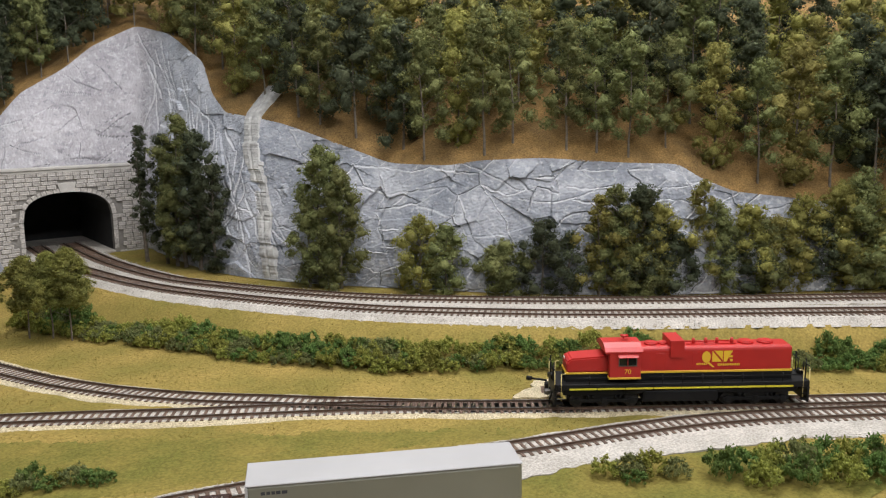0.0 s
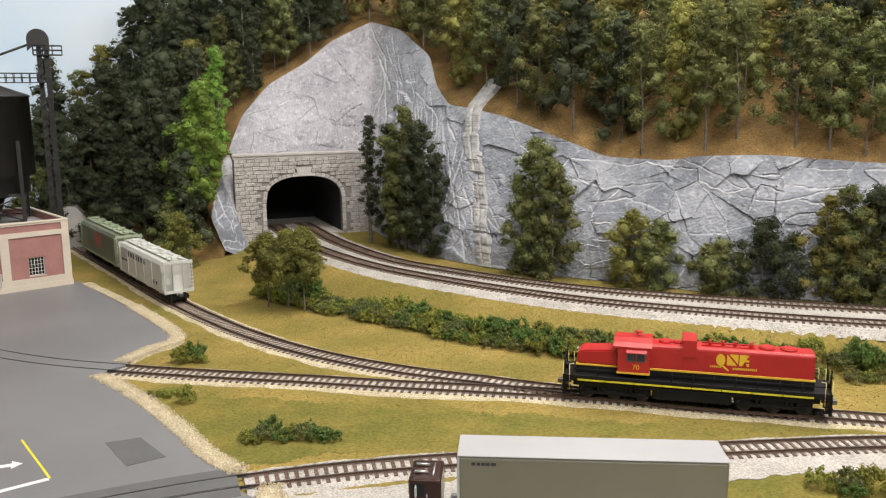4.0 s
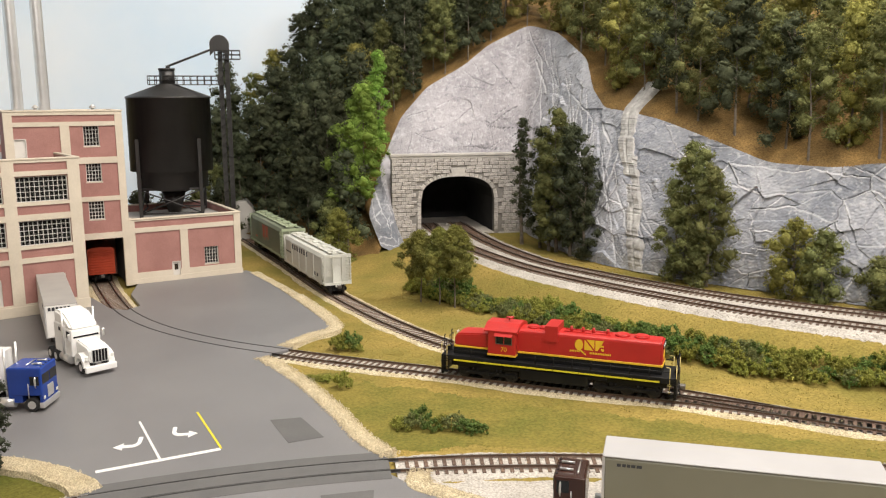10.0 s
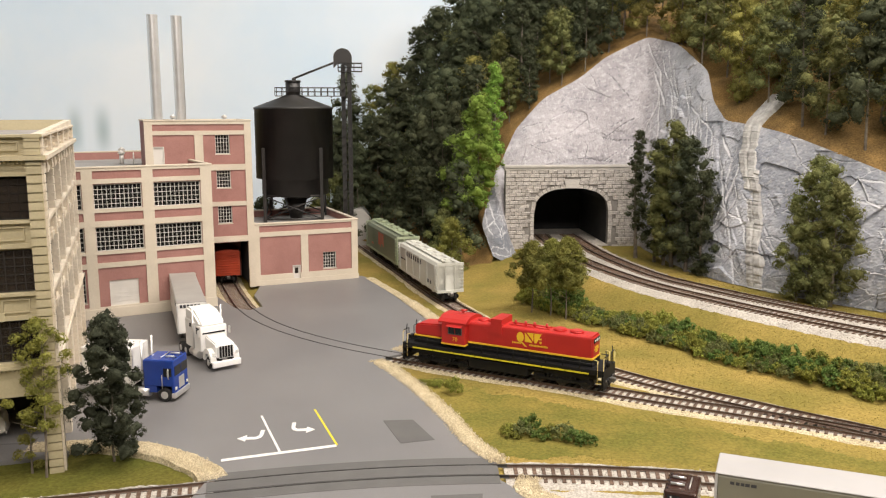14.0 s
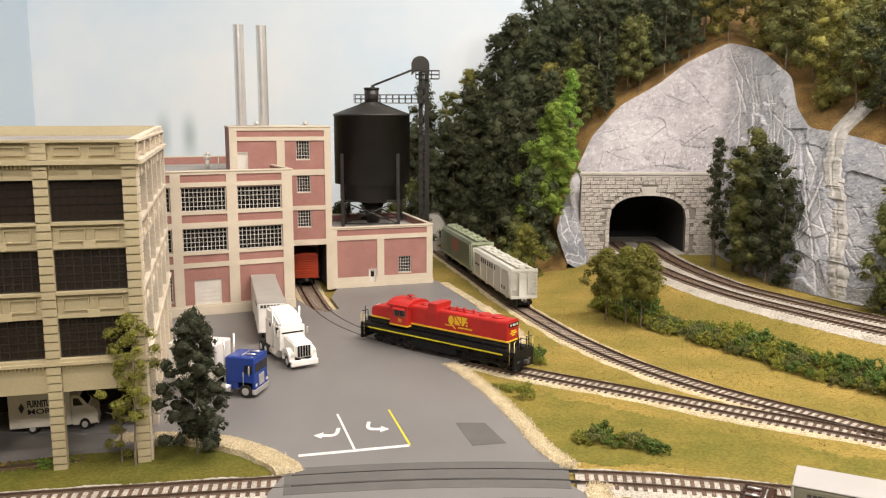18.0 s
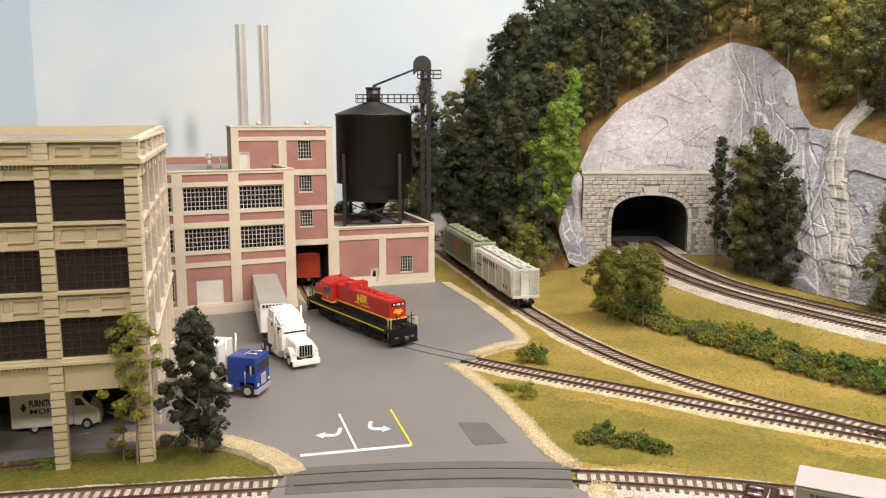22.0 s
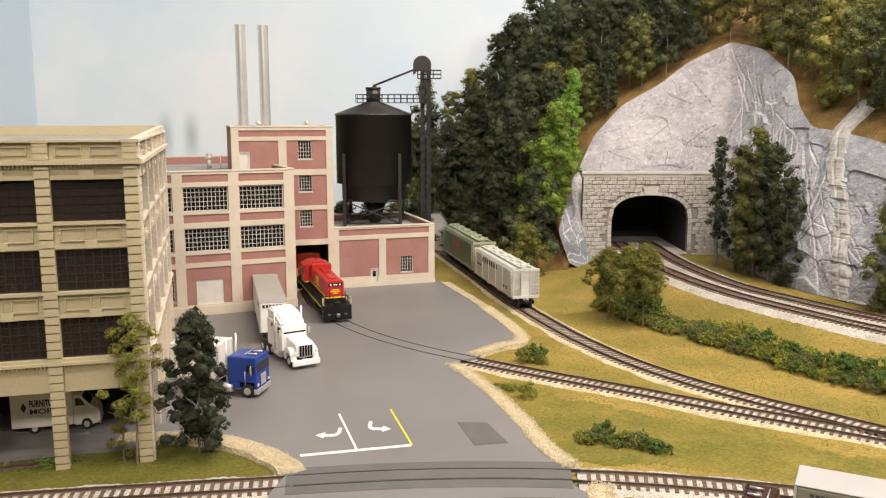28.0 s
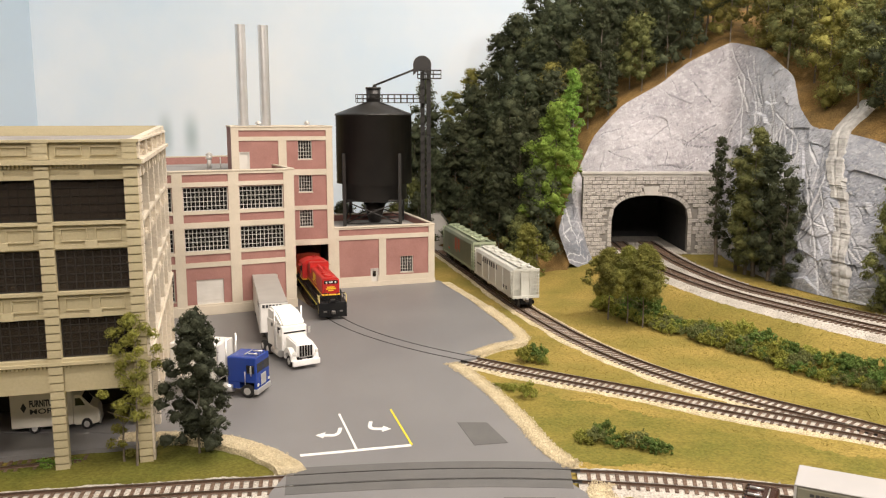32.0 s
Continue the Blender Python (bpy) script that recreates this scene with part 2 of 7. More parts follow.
def join(bm, b, mi=0, m=None):
    """Adds the bmesh b to bm and frees it."""
    vm = {}
    for v in b.verts:
        vm[v] = bm.verts.new(m @ v.co if m is not None else v.co)
    for f in b.faces:
        try:
            g = bm.faces.new([vm[v] for v in f.verts])
            g.material_index = mi
            g.smooth = f.smooth
        except ValueError:
            pass
    b.free()


def tube(bm, p, q, r, n=8, mi=0, r2=None, caps=True, smooth=True):
    p, q = Vector(p), Vector(q)
    r2 = r if r2 is None else r2
    d = (q - p).normalized()
    a = d.orthogonal().normalized()
    b = d.cross(a)
    rings = []
    for c, rr in ((p, r), (q, r2)):
        rings.append([bm.verts.new(c + a * (rr * math.cos(t)) + b * (rr * math.sin(t))) for t in [k * 2 * math.pi / n for k in range(n)]])
    for k in range(n):
        f = bm.faces.new((rings[0][k], rings[0][(k + 1) % n], rings[1][(k + 1) % n], rings[1][k]))
        f.material_index, f.smooth = mi, smooth
    if caps:
        for ring in (rings[0][::-1], rings[1]):
            f = bm.faces.new(ring)
            f.material_index = mi
    return bm


def prism(bm, outline, z0, z1, mi=0):
    """A closed outline in x, y, raised from z0 to z1."""
    lo = [bm.verts.new((x, y, z0)) for x, y in outline]
    hi = [bm.verts.new((x, y, z1)) for x, y in outline]
    n = len(outline)
    fs = [bm.faces.new(lo[::-1]), bm.faces.new(hi)]
    for k in range(n):
        fs.append(bm.faces.new((lo[k], lo[(k + 1) % n], hi[(k + 1) % n], hi[k])))
    for f in fs:
        f.material_index = mi
    return bm


def profile_x(bm, outline, x0, x1, mi=0):
    """A closed outline in y, z, drawn out along x."""
    return turn_prism(bm, outline, x0, x1, lambda a, b, c: (c, a, b), mi)


def profile_y(bm, outline, y0, y1, mi=0):
    """A closed outline in x, z, drawn out along y."""
    return turn_prism(bm, outline, y0, y1, lambda a, b, c: (a, c, b), mi)


def turn_prism(bm, outline, c0, c1, put, mi=0):
    lo = [bm.verts.new(put(a, b, c0)) for a, b in outline]
    hi = [bm.verts.new(put(a, b, c1)) for a, b in outline]
    n = len(outline)
    fs = [bm.faces.new(lo[::-1]), bm.faces.new(hi)]
    for k in range(n):
        fs.append(bm.faces.new((lo[k], lo[(k + 1) % n], hi[(k + 1) % n], hi[k])))
    for f in fs:
        f.material_index = mi
    return bm


def spline(pts, step):
    """A smooth line through points, sampled at even steps."""
    p = np.array([2 * np.array(pts[0]) - np.array(pts[1])] + [np.array(q) for q in pts] + [2 * np.array(pts[-1]) - np.array(pts[-2])], float)
    out = []
    for i in range(1, len(p) - 2):
        a, b, c, d = p[i - 1:i + 3]
        for u in np.linspace(0, 1, 24, endpoint=False):
            out.append(0.5 * (2 * b + (c - a) * u + (2 * a - 5 * b + 4 * c - d) * u * u + (3 * b - a - 3 * c + d) * u ** 3))
    out.append(p[-2])
    out = np.array(out)
    for _ in range(60):
        out[1:-1] = 0.25 * out[:-2] + 0.5 * out[1:-1] + 0.25 * out[2:]
    run = np.r_[0, np.cumsum(np.linalg.norm(np.diff(out, axis=0), axis=1))]
    s = np.arange(0, run[-1], step)
    return np.stack([np.interp(s, run, out[:, k]) for k in range(out.shape[1])], -1)


def normals_of(line):
    d = np.gradient(line, axis=0)
    d /= np.linalg.norm(d, axis=1)[:, None]
    return d, np.stack([-d[:, 1], d[:, 0]], -1)


# ---- the plan, in millimetres ----
SPUR = [(960, 190), (860, 258), (720, 354), (600, 441), (483, 528), (395, 598), (320, 649), (250, 693), (180, 741), (110, 786), (40, 834), (-32, 889),
        (-98, 961), (-145, 1044), (-175, 1138), (-200, 1230), (-224, 1330), (-246, 1430)]
SIDING = [(520, 500), (470, 537), (425, 574), (388, 611), (350, 647), (320, 678), (291, 705), (257, 742), (223, 787), (188, 845), (160, 910), (140, 965),
          (107, 1077), (80, 1190), (58, 1291), (35, 1390), (12, 1490), (-20, 1620)]
NEAR = [(-520, 470), (-420, 490), (-330, 512), (-254, 526), (-183, 537), (-109, 548), (-33, 558), (40, 561), (110, 557), (170, 548), (240, 531), (330, 505),
        (413, 474), (490, 449), (545, 428), (600, 401), (660, 363), (720, 322), (800, 262)]
MAIN_1 = [(303, 1450), (300, 1345), (303, 1260), (314, 1180), (331, 1095), (356, 1011), (393, 934), (430, 867), (466, 810), (504, 759), (546, 714), (627, 635),
          (715, 563), (805, 495), (880, 436), (1000, 340), (1200, 180)]
MAIN_2 = [(352, 1450), (351, 1345), (354, 1230), (377, 1075), (416, 987), (454, 916), (492, 856), (534, 803), (580, 757), (668, 675), (788, 580), (943, 466),
          (1060, 375), (1250, 225)]
DECK = 33.0
main1_line = spline(MAIN_1, 6.0)


def ground_height(x, y):
    """The grass: low in the yard, rising to the double track's bank."""
    p = np.array([x, y])
    dv = main1_line - p
    k = int(np.argmin((dv ** 2).sum(1)))
    d = math.sqrt((dv[k] ** 2).sum())
    a, b = main1_line[max(k - 1, 0)], main1_line[min(k + 1, len(main1_line) - 1)]
    side = (b[0] - a[0]) * (y - a[1]) - (b[1] - a[1]) * (x - a[0])
    lowz = -4 + 1.2 * noise.noise((x * 0.02, y * 0.02, 0)) + 0.4 * noise.noise((x * 0.11, y * 0.11, 3))
    if side > 0:
        return DECK - 6
    t = min(1, max(0, (d - 30) / (70.0 - 38.0 * min(1, max(0, (x - 470) / 180.0)) + 95.0 * min(1, max(0, (y - 1130) / 140.0)))))
    t = t * t * (3 - 2 * t)
    return (DECK - 7) * (1 - t) + lowz * t


# ---- the room ----
def room():
    floor = bmesh.new()
    box(floor, -2600, -2200, -1130, 3400, 2700, -1100)
    solid("floor", floor, "dark carpeted room floor below the layout", "floor", kind="structure", mats=M_FLOOR)
    ceil = bmesh.new()
    box(ceil, -2600, -2200, 1400, 3400, 2700, 1430)
    solid("ceiling", ceil, "white painted ceiling over the layout room", "ceiling", kind="structure", mats=M_CEIL)
    for name, b in (("wall_north", (-2600, 2660, -1100, 3400, 2700, 1400)), ("wall_south", (-2600, -2200, -1100, 3400, -2160, 1400)),
                    ("wall_west", (-2640, -2200, -1100, -2600, 2700, 1400)), ("wall_east", (3400, -2200, -1100, 3440, 2700, 1400))):
        bm = bmesh.new()
        box(bm, *b)
        solid(name, bm, "pale painted wall of the layout room", "wall", kind="structure", mats=M_WALLPAINT)
    bench = bmesh.new()
    outline = [(-1500, 180), (700, 180), (1500, -250), (2400, 300), (1900, 2120), (-1500, 2120)]
    prism(bench, outline, -120, -14)
    solid("benchwork", bench, "dark fascia board of the layout bench", "layout bench", kind="structure", mats=M_FASCIA)


def sky_material(name, a, b, stack_shadows=()):
    """Painted sky, with soft shadows of the stacks put into its colour: middle x, middle z, half width and half height
    in metres.
    """
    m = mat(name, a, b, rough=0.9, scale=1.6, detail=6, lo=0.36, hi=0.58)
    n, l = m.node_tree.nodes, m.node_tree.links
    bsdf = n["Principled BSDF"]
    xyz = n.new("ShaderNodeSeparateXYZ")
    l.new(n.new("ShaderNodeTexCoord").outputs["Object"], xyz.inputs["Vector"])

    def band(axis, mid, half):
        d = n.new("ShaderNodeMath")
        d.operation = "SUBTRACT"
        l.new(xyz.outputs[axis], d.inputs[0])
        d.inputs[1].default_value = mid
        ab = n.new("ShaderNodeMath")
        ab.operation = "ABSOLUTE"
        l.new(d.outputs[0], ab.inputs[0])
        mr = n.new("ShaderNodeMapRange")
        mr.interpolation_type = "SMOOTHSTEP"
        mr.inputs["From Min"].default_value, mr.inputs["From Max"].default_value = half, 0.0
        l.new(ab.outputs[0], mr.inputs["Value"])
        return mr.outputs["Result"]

    # mix each blurred stack shadow into the sky colour
    for x, z, w, h in stack_shadows:
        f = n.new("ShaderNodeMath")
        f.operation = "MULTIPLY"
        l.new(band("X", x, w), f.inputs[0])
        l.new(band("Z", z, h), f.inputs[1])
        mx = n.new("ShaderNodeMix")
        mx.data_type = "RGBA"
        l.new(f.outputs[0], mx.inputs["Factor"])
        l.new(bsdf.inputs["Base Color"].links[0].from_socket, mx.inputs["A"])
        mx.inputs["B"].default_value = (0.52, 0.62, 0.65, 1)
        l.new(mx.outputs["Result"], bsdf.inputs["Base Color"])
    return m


def backdrop():
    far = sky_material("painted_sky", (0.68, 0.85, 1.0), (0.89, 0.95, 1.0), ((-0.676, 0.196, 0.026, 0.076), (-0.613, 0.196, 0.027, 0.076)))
    # wing sky coloured darker and bluer, for the weaker light on that side
    wing = sky_material("painted_shaded_sky", (0.54, 0.68, 0.80), (0.62, 0.74, 0.85))
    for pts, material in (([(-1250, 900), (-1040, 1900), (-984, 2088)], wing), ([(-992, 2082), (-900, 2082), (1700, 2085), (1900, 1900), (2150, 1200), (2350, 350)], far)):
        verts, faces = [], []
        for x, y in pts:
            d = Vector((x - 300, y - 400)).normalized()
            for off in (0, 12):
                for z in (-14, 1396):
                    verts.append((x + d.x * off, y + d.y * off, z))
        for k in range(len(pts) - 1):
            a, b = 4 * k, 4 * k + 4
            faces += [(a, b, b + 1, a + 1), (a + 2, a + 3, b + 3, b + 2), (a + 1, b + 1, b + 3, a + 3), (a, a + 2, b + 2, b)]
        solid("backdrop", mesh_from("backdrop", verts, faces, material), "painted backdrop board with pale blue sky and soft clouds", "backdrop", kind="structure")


def ground():
    xs = np.arange(-900, 1500, 12.0)
    ys = np.arange(190, 1860, 12.0)
    verts = [(x, y, ground_height(x, y)) for y in ys for x in xs]
    w = len(xs)
    faces = [(j * w + i, j * w + i + 1, (j + 1) * w + i + 1, (j + 1) * w + i) for j in range(len(ys) - 1) for i in range(w - 1)]
    me = mesh_from("ground", verts, faces, M_GRASS, smooth=True)
    solid("ground", me, "olive and straw coloured static grass ground", "ground", kind="structure")


def ragged(pts, amount, step=5.0, seed=0):
    """A closed outline, cut fine and roughened."""
    out = []
    n = len(pts)
    for k in range(n):
        a, b = Vector(pts[k]), Vector(pts[(k + 1) % n])
        m = max(1, int((b - a).length / step))
        for i in range(m):
            p = a.lerp(b, i / m)
            q = noise.noise_vector((p.x * 0.09 + seed, p.y * 0.09, seed * 1.7))
            out.append((p.x + q.x * amount, p.y + q.y * amount))
    return out


PAVED = [(-420, 640), (-240, 637), (-205, 637), (-168, 630), (-138, 611), (-112, 588), (-98, 566), (-110, 556), (-115, 530), (-100, 420), (-60, 300), (240, 300), (170, 440),
         (99, 524), (86, 548), (88, 575), (73, 610), (61, 664), (39, 744), (13, 818), (18, 838), (34, 846), (44, 872), (60, 893), (85, 927), (49, 1076), (5, 1240), (-7, 1262),
         (-150, 1214), (-151, 1140), (-132, 1074), (-146, 1054), (-166, 1068), (-196, 1130), (-214, 1160), (-240, 1090), (-420, 1000)]


def paving():
    bm = bmesh.new()
    prism(bm, [(x, y) for x, y in PAVED], -9, 0)
    solid("pavement", bm, "smooth grey painted yard pavement", "pavement", kind="structure", mats=M_ASPHALT)
    # buff gravel borders of the yard
    for name, line, w0, w1 in (("gravel_border", [(3, 1250), (55, 1085), (92, 928), (66, 900), (48, 880), (30, 858)], 8, 8),
                               ("gravel_border", [(9, 826), (22, 800), (42, 748), (65, 668), (77, 612), (94, 572)], 7.5, 8.5),
                               ("gravel_border", [(110, 545), (104, 530), (112, 515), (180, 432), (252, 300)], 9, 16),
                               ("gravel_border", [(-250, 629), (-205, 630), (-168, 622), (-138, 603), (-116, 582), (-104, 562)], 11, 12)):
        ln = spline(line, 5.0)
        _, nn = normals_of(ln)
        verts, faces = [], []
        for k, (p, q) in enumerate(zip(ln, nn)):
            for j, (o, z) in enumerate(((-1, -6), (-0.8, 0.3), (0, 0.8), (0.75, 0.4), (1, -6))):
                wob = 1 + 0.25 * noise.noise((p[0] * 0.08, p[1] * 0.08, j * 3.1))
                wd = (w0 + (w1 - w0) * k / len(ln)) * wob
                verts.append((p[0] + q[0] * o * wd, p[1] + q[1] * o * wd, z if 0 < k < len(ln) - 1 else -6))
        for k in range(len(ln) - 1):
            for j in range(4):
                faces.append((5 * k + j, 5 * k + j + 1, 5 * k + j + 6, 5 * k + j + 5))
        me = mesh_from(name, verts, faces, M_BUFF)
        solid(name, me, "buff gravel strip along the pavement edge", "gravel", kind="structure")
    # painted lines and arrows
    def stripe(name, pts, m, label):
        b = bmesh.new()
        prism(b, pts, -0.5, 0.25)
        solid(name, b, label, "road marking", kind="structure", mats=m)
    def bar(a, b, w):
        d = (Vector(b) - Vector(a)).normalized()
        q = Vector((-d.y, d.x)) * w / 2
        return [(a[0] + q.x, a[1] + q.y), (a[0] - q.x, a[1] - q.y), (b[0] - q.x, b[1] - q.y), (b[0] + q.x, b[1] + q.y)]
    stripe("stop_line", bar((-105, 592), (-24, 612), 4.2), M_WHITE, "white stop line painted on grey pavement")
    stripe("lane_line", bar((-87, 680), (-64.5, 603), 1.8), M_WHITE, "thin white lane line painted on pavement")
    stripe("lane_line", bar((-44.5, 691), (-23.5, 613), 1.6), M_YELLOW, "thin yellow lane line painted on pavement")
    def arrow(cx, cy, s):
        # a bent turn arrow, head to the side
        turn = [math.radians(a) for a in range(180, 271, 15)]
        pts = [(-8, 21), (-8, 12)] + [(1 + 9 * math.cos(a), 10 + 12 * math.sin(a)) for a in turn] + [(10, -2), (10, -7), (20, 1), (10, 9), (10, 4)]
        pts += [(1 + 4.6 * math.cos(a), 10 + 6 * math.sin(a)) for a in turn[::-1]] + [(-3.6, 12), (-3.6, 21)]
        b = bmesh.new()
        prism(b, [(cx + s * x * 0.68, cy + y * 0.8) for x, y in pts], -0.5, 0.3)
        solid("turn_arrow", b, "white turn arrow painted on pavement", "road marking", kind="structure", mats=M_WHITE)
    arrow(-55, 645, 1.0)
    arrow(-86, 631, -1.0)
    stripe("asphalt_patch", [(12, 660), (36, 660), (50, 617), (24, 612)], M_PATCH, "darker asphalt repair patch in the pavement")
    stripe("asphalt_patch", [(40, 523), (74, 523), (70, 500), (40, 498)], M_PATCH, "darker asphalt repair patch in the pavement")


def ribbon(name, line, profile, material, label, rough=0.0, parent=None, category="ballast"):
    """Sweeps a cross-section (offset, height) along a line."""
    _, nn = normals_of(line)
    n = len(profile)
    verts, faces = [], []
    for p, q in zip(line, nn):
        for j, (o, z) in enumerate(profile):
            w = 1 + rough * (noise.noise((p[0] * 0.05, p[1] * 0.05, j * 2.3)) + 0.6 * noise.noise((p[0] * 0.35, p[1] * 0.35, j * 1.3))) * (1 if j in (0, n - 1, 1, n - 2) else 0)
            verts.append((p[0] + q[0] * o * w, p[1] + q[1] * o * w, z))
    for k in range(len(line) - 1):
        for j in range(n - 1):
            faces.append((n * k + j, n * k + j + 1, n * k + n + j + 1, n * k + n + j))
    me = mesh_from(name, verts, faces, material)
    if parent:
        return part(name, me, parent)
    return solid(name, me, label, category, kind="structure")


def tie_mesh():
    bm = bmesh.new()
    box(bm, -1.35, -15, -4.2, 1.35, 15, -2.1, bev=0.25)
    bmesh.ops.scale(bm, vec=(MM, MM, MM), verts=bm.verts)
    me = bpy.data.meshes.new("sleeper")
    bm.to_mesh(me)
    bm.free()
    me.materials.append(M_TIE)
    return me


TIE = tie_mesh()


def rail_mesh(line, offset, top, bare):
    _, nn = normals_of(line)
    prof = ((-0.95, -2.1), (-0.3, -1.6), (-0.3, -0.8), (-0.55, -0.6), (-0.55, 0), (0.55, 0), (0.55, -0.6), (0.3, -0.8), (0.3, -1.6), (0.95, -2.1))
    n = len(prof)
    verts, faces, idx = [], [], []
    for p, q in zip(line, nn):
        for o, z in prof:
            verts.append((p[0] + q[0] * (offset + o), p[1] + q[1] * (offset + o), top + z))
    for k in range(len(line) - 1):
        for j in range(n):
            j2 = (j + 1) % n
            faces.append((n * k + j, n * k + j2, n * k + n + j2, n * k + n + j))
            idx.append(2 if not bare(*line[k]) else 1 if j == 4 else 0)
    return mesh_from("rail", verts, faces, [M_RAIL, M_RAILTOP, M_PAVEDRAIL], idx)


def track(name, pts, top, label, bare, skip=()):
    """bare(x, y): whether sleepers show there; elsewhere the rails lie in the paving."""
    root = thing(name, Matrix.Identity(4), label, "railway track", kind="structure")
    line = spline(pts, 5.0)
    for o in (-8.8, 8.8):
        part("rail", rail_mesh(line, o, top + 0.4, bare if name != "siding_track" else lambda x, y: True), root)
    fine = spline(pts, 6.5)
    d, _ = normals_of(fine)
    for k, (p, q) in enumerate(zip(fine, d)):
        if bare(p[0], p[1]):
            jit = 1.5 * noise.noise((p[0] * 0.7, p[1] * 0.7, 0))
            part("sleeper", TIE, root, m=mpose(p[0], p[1], top + 0.4, math.degrees(math.atan2(q[1], q[0])) + jit))
    return root


def cut_line(pts, keep, step=6.0):
    ln = spline(pts, step)
    return np.array([p for p in ln if keep(p[0], p[1])])


def tracks():
    spur_bare = lambda x, y: x > 33 or y > 1058
    near_bare = lambda x, y: x > 96 or x < -106
    yard = ((-27, -7), (-20, -3.4), (-15, -2.5), (15, -2.5), (20, -3.4), (27, -7))
    for pts, keep in ((SPUR, lambda x, y: x > 28), (SPUR, lambda x, y: y > 1050), (SIDING, lambda x, y: True),
                      (NEAR, lambda x, y: x > 92), (NEAR, lambda x, y: x < -102)):
        ribbon("ballast", cut_line(pts, keep, 2.5), yard, M_BALLAST if pts is NEAR else M_BUFF, "gravel ballast shoulders under a yard track", 0.13)
        ribbon("ballast", cut_line(pts, keep, 2.5), ((-14.5, -3.2), (-13, -2.35), (13, -2.35), (14.5, -3.2)), M_BALLAST, "pale gravel ballast bed under a yard track", 0.04)
    m1, m2 = spline(MAIN_1, 3.0), spline(MAIN_2, 3.0)
    D = DECK
    ribbon("ballast", m1, ((-33, D - 9), (-27, D - 6), (-20, D - 2.6), (0, D - 2.5), (30, D - 2.5)), M_BALLAST, "pale grey ballast bed under the double track", 0.05)
    ribbon("ballast", m2, ((-28, D - 2.62), (0, D - 2.45), (20, D - 2.6), (27, D - 7)), M_BALLAST, "pale grey ballast bed under the double track", 0.10)
    track("spur_track", SPUR, 0, "weathered brown track curving into the factory doorway", spur_bare)
    track("siding_track", SIDING, 0, "weathered brown siding track with covered hoppers", lambda x, y: x < 425)
    track("front_track", NEAR, 0, "weathered brown track crossing the paved road", near_bare)
    track("main_track", MAIN_1, D, "double main line track leading into the tunnel", lambda x, y: True)
    track("main_track", MAIN_2, D, "double main line track leading into the tunnel", lambda x, y: True)
    # darker asphalt either side of the crossing rails
    cross = cut_line(NEAR, lambda x, y: -112 < x < 92)
    ribbon("crossing_strip", cross, ((-22, -0.5), (-22, 0.2), (-9.6, 0.2)), M_PATCH, "darker asphalt strip beside the crossing rails", category="pavement")
    ribbon("crossing_strip", cross, ((9.6, 0.2), (21, 0.2), (21, -0.5)), M_PATCH, "darker asphalt strip beside the crossing rails", category="pavement")
    ribbon("crossing_strip", cross, ((-7.2, -0.4), (-7.2, 0.3), (7.2, 0.3), (7.2, -0.4)), M_PATCH, "dark panel between the crossing rails", category="pavement")


# ---- cliff, portal and wooded hill ----
ROCK_FOOT = [(222, 1284, 8), (238, 1292, 13), (240, 1318, 22), (232, 1348, 30), (250, 1352, 30), (290, 1352, 30), (340, 1352, 30), (372, 1352, 30), (428, 1354, 30),
             (440, 1318, 28), (437, 1240, 28), (436, 1180, 28), (441, 1110, 28), (456, 1050, 28), (478, 995, 28), (510, 938, 28), (545, 890, 28), (590, 830, 28),
             (615, 797, 28), (660, 745, 28), (720, 684, 28), (765, 645, 28), (785, 630, 28), (810, 612, 28), (860, 578, 28), (960, 512, 28), (1090, 430, 28)]
ROCK_TOP = [(196, 1290, 22), (183, 1330, 66), (200, 1370, 110), (222, 1395, 158), (252, 1425, 214), (299, 1435, 264), (363, 1433, 300), (405, 1430, 334), (470, 1416, 366),
            (499, 1351, 350), (507, 1245, 304), (501, 1204, 259), (501, 1161, 232), (513, 1105, 227), (530, 1045, 218), (562, 963, 194), (596, 901, 171), (639, 844, 169),
            (666, 815, 175), (716, 762, 178), (781, 699, 172), (831, 658, 170), (847, 638, 154), (877, 613, 138), (931, 575, 130), (1031, 508, 114), (1160, 425, 110)]
PORTAL = (330.0, 1345.0)


def densify(pts, per):
    pts = np.array(pts, float)
    u = np.linspace(0, len(pts) - 1, (len(pts) - 1) * per + 1)
    return np.stack([np.interp(u, range(len(pts)), pts[:, k]) for k in range(3)], -1)


def in_arch(x, z, grow=0.0):
    """Inside the tunnel mouth, in the portal's own x and height over the deck."""
    if abs(x) > 61 + grow or z > 89 + grow:
        return False
    if z < 52:
        return True
    return (abs(x) / (61 + grow)) ** 2.4 + ((z - 52) / (37 + grow)) ** 2.4 < 1


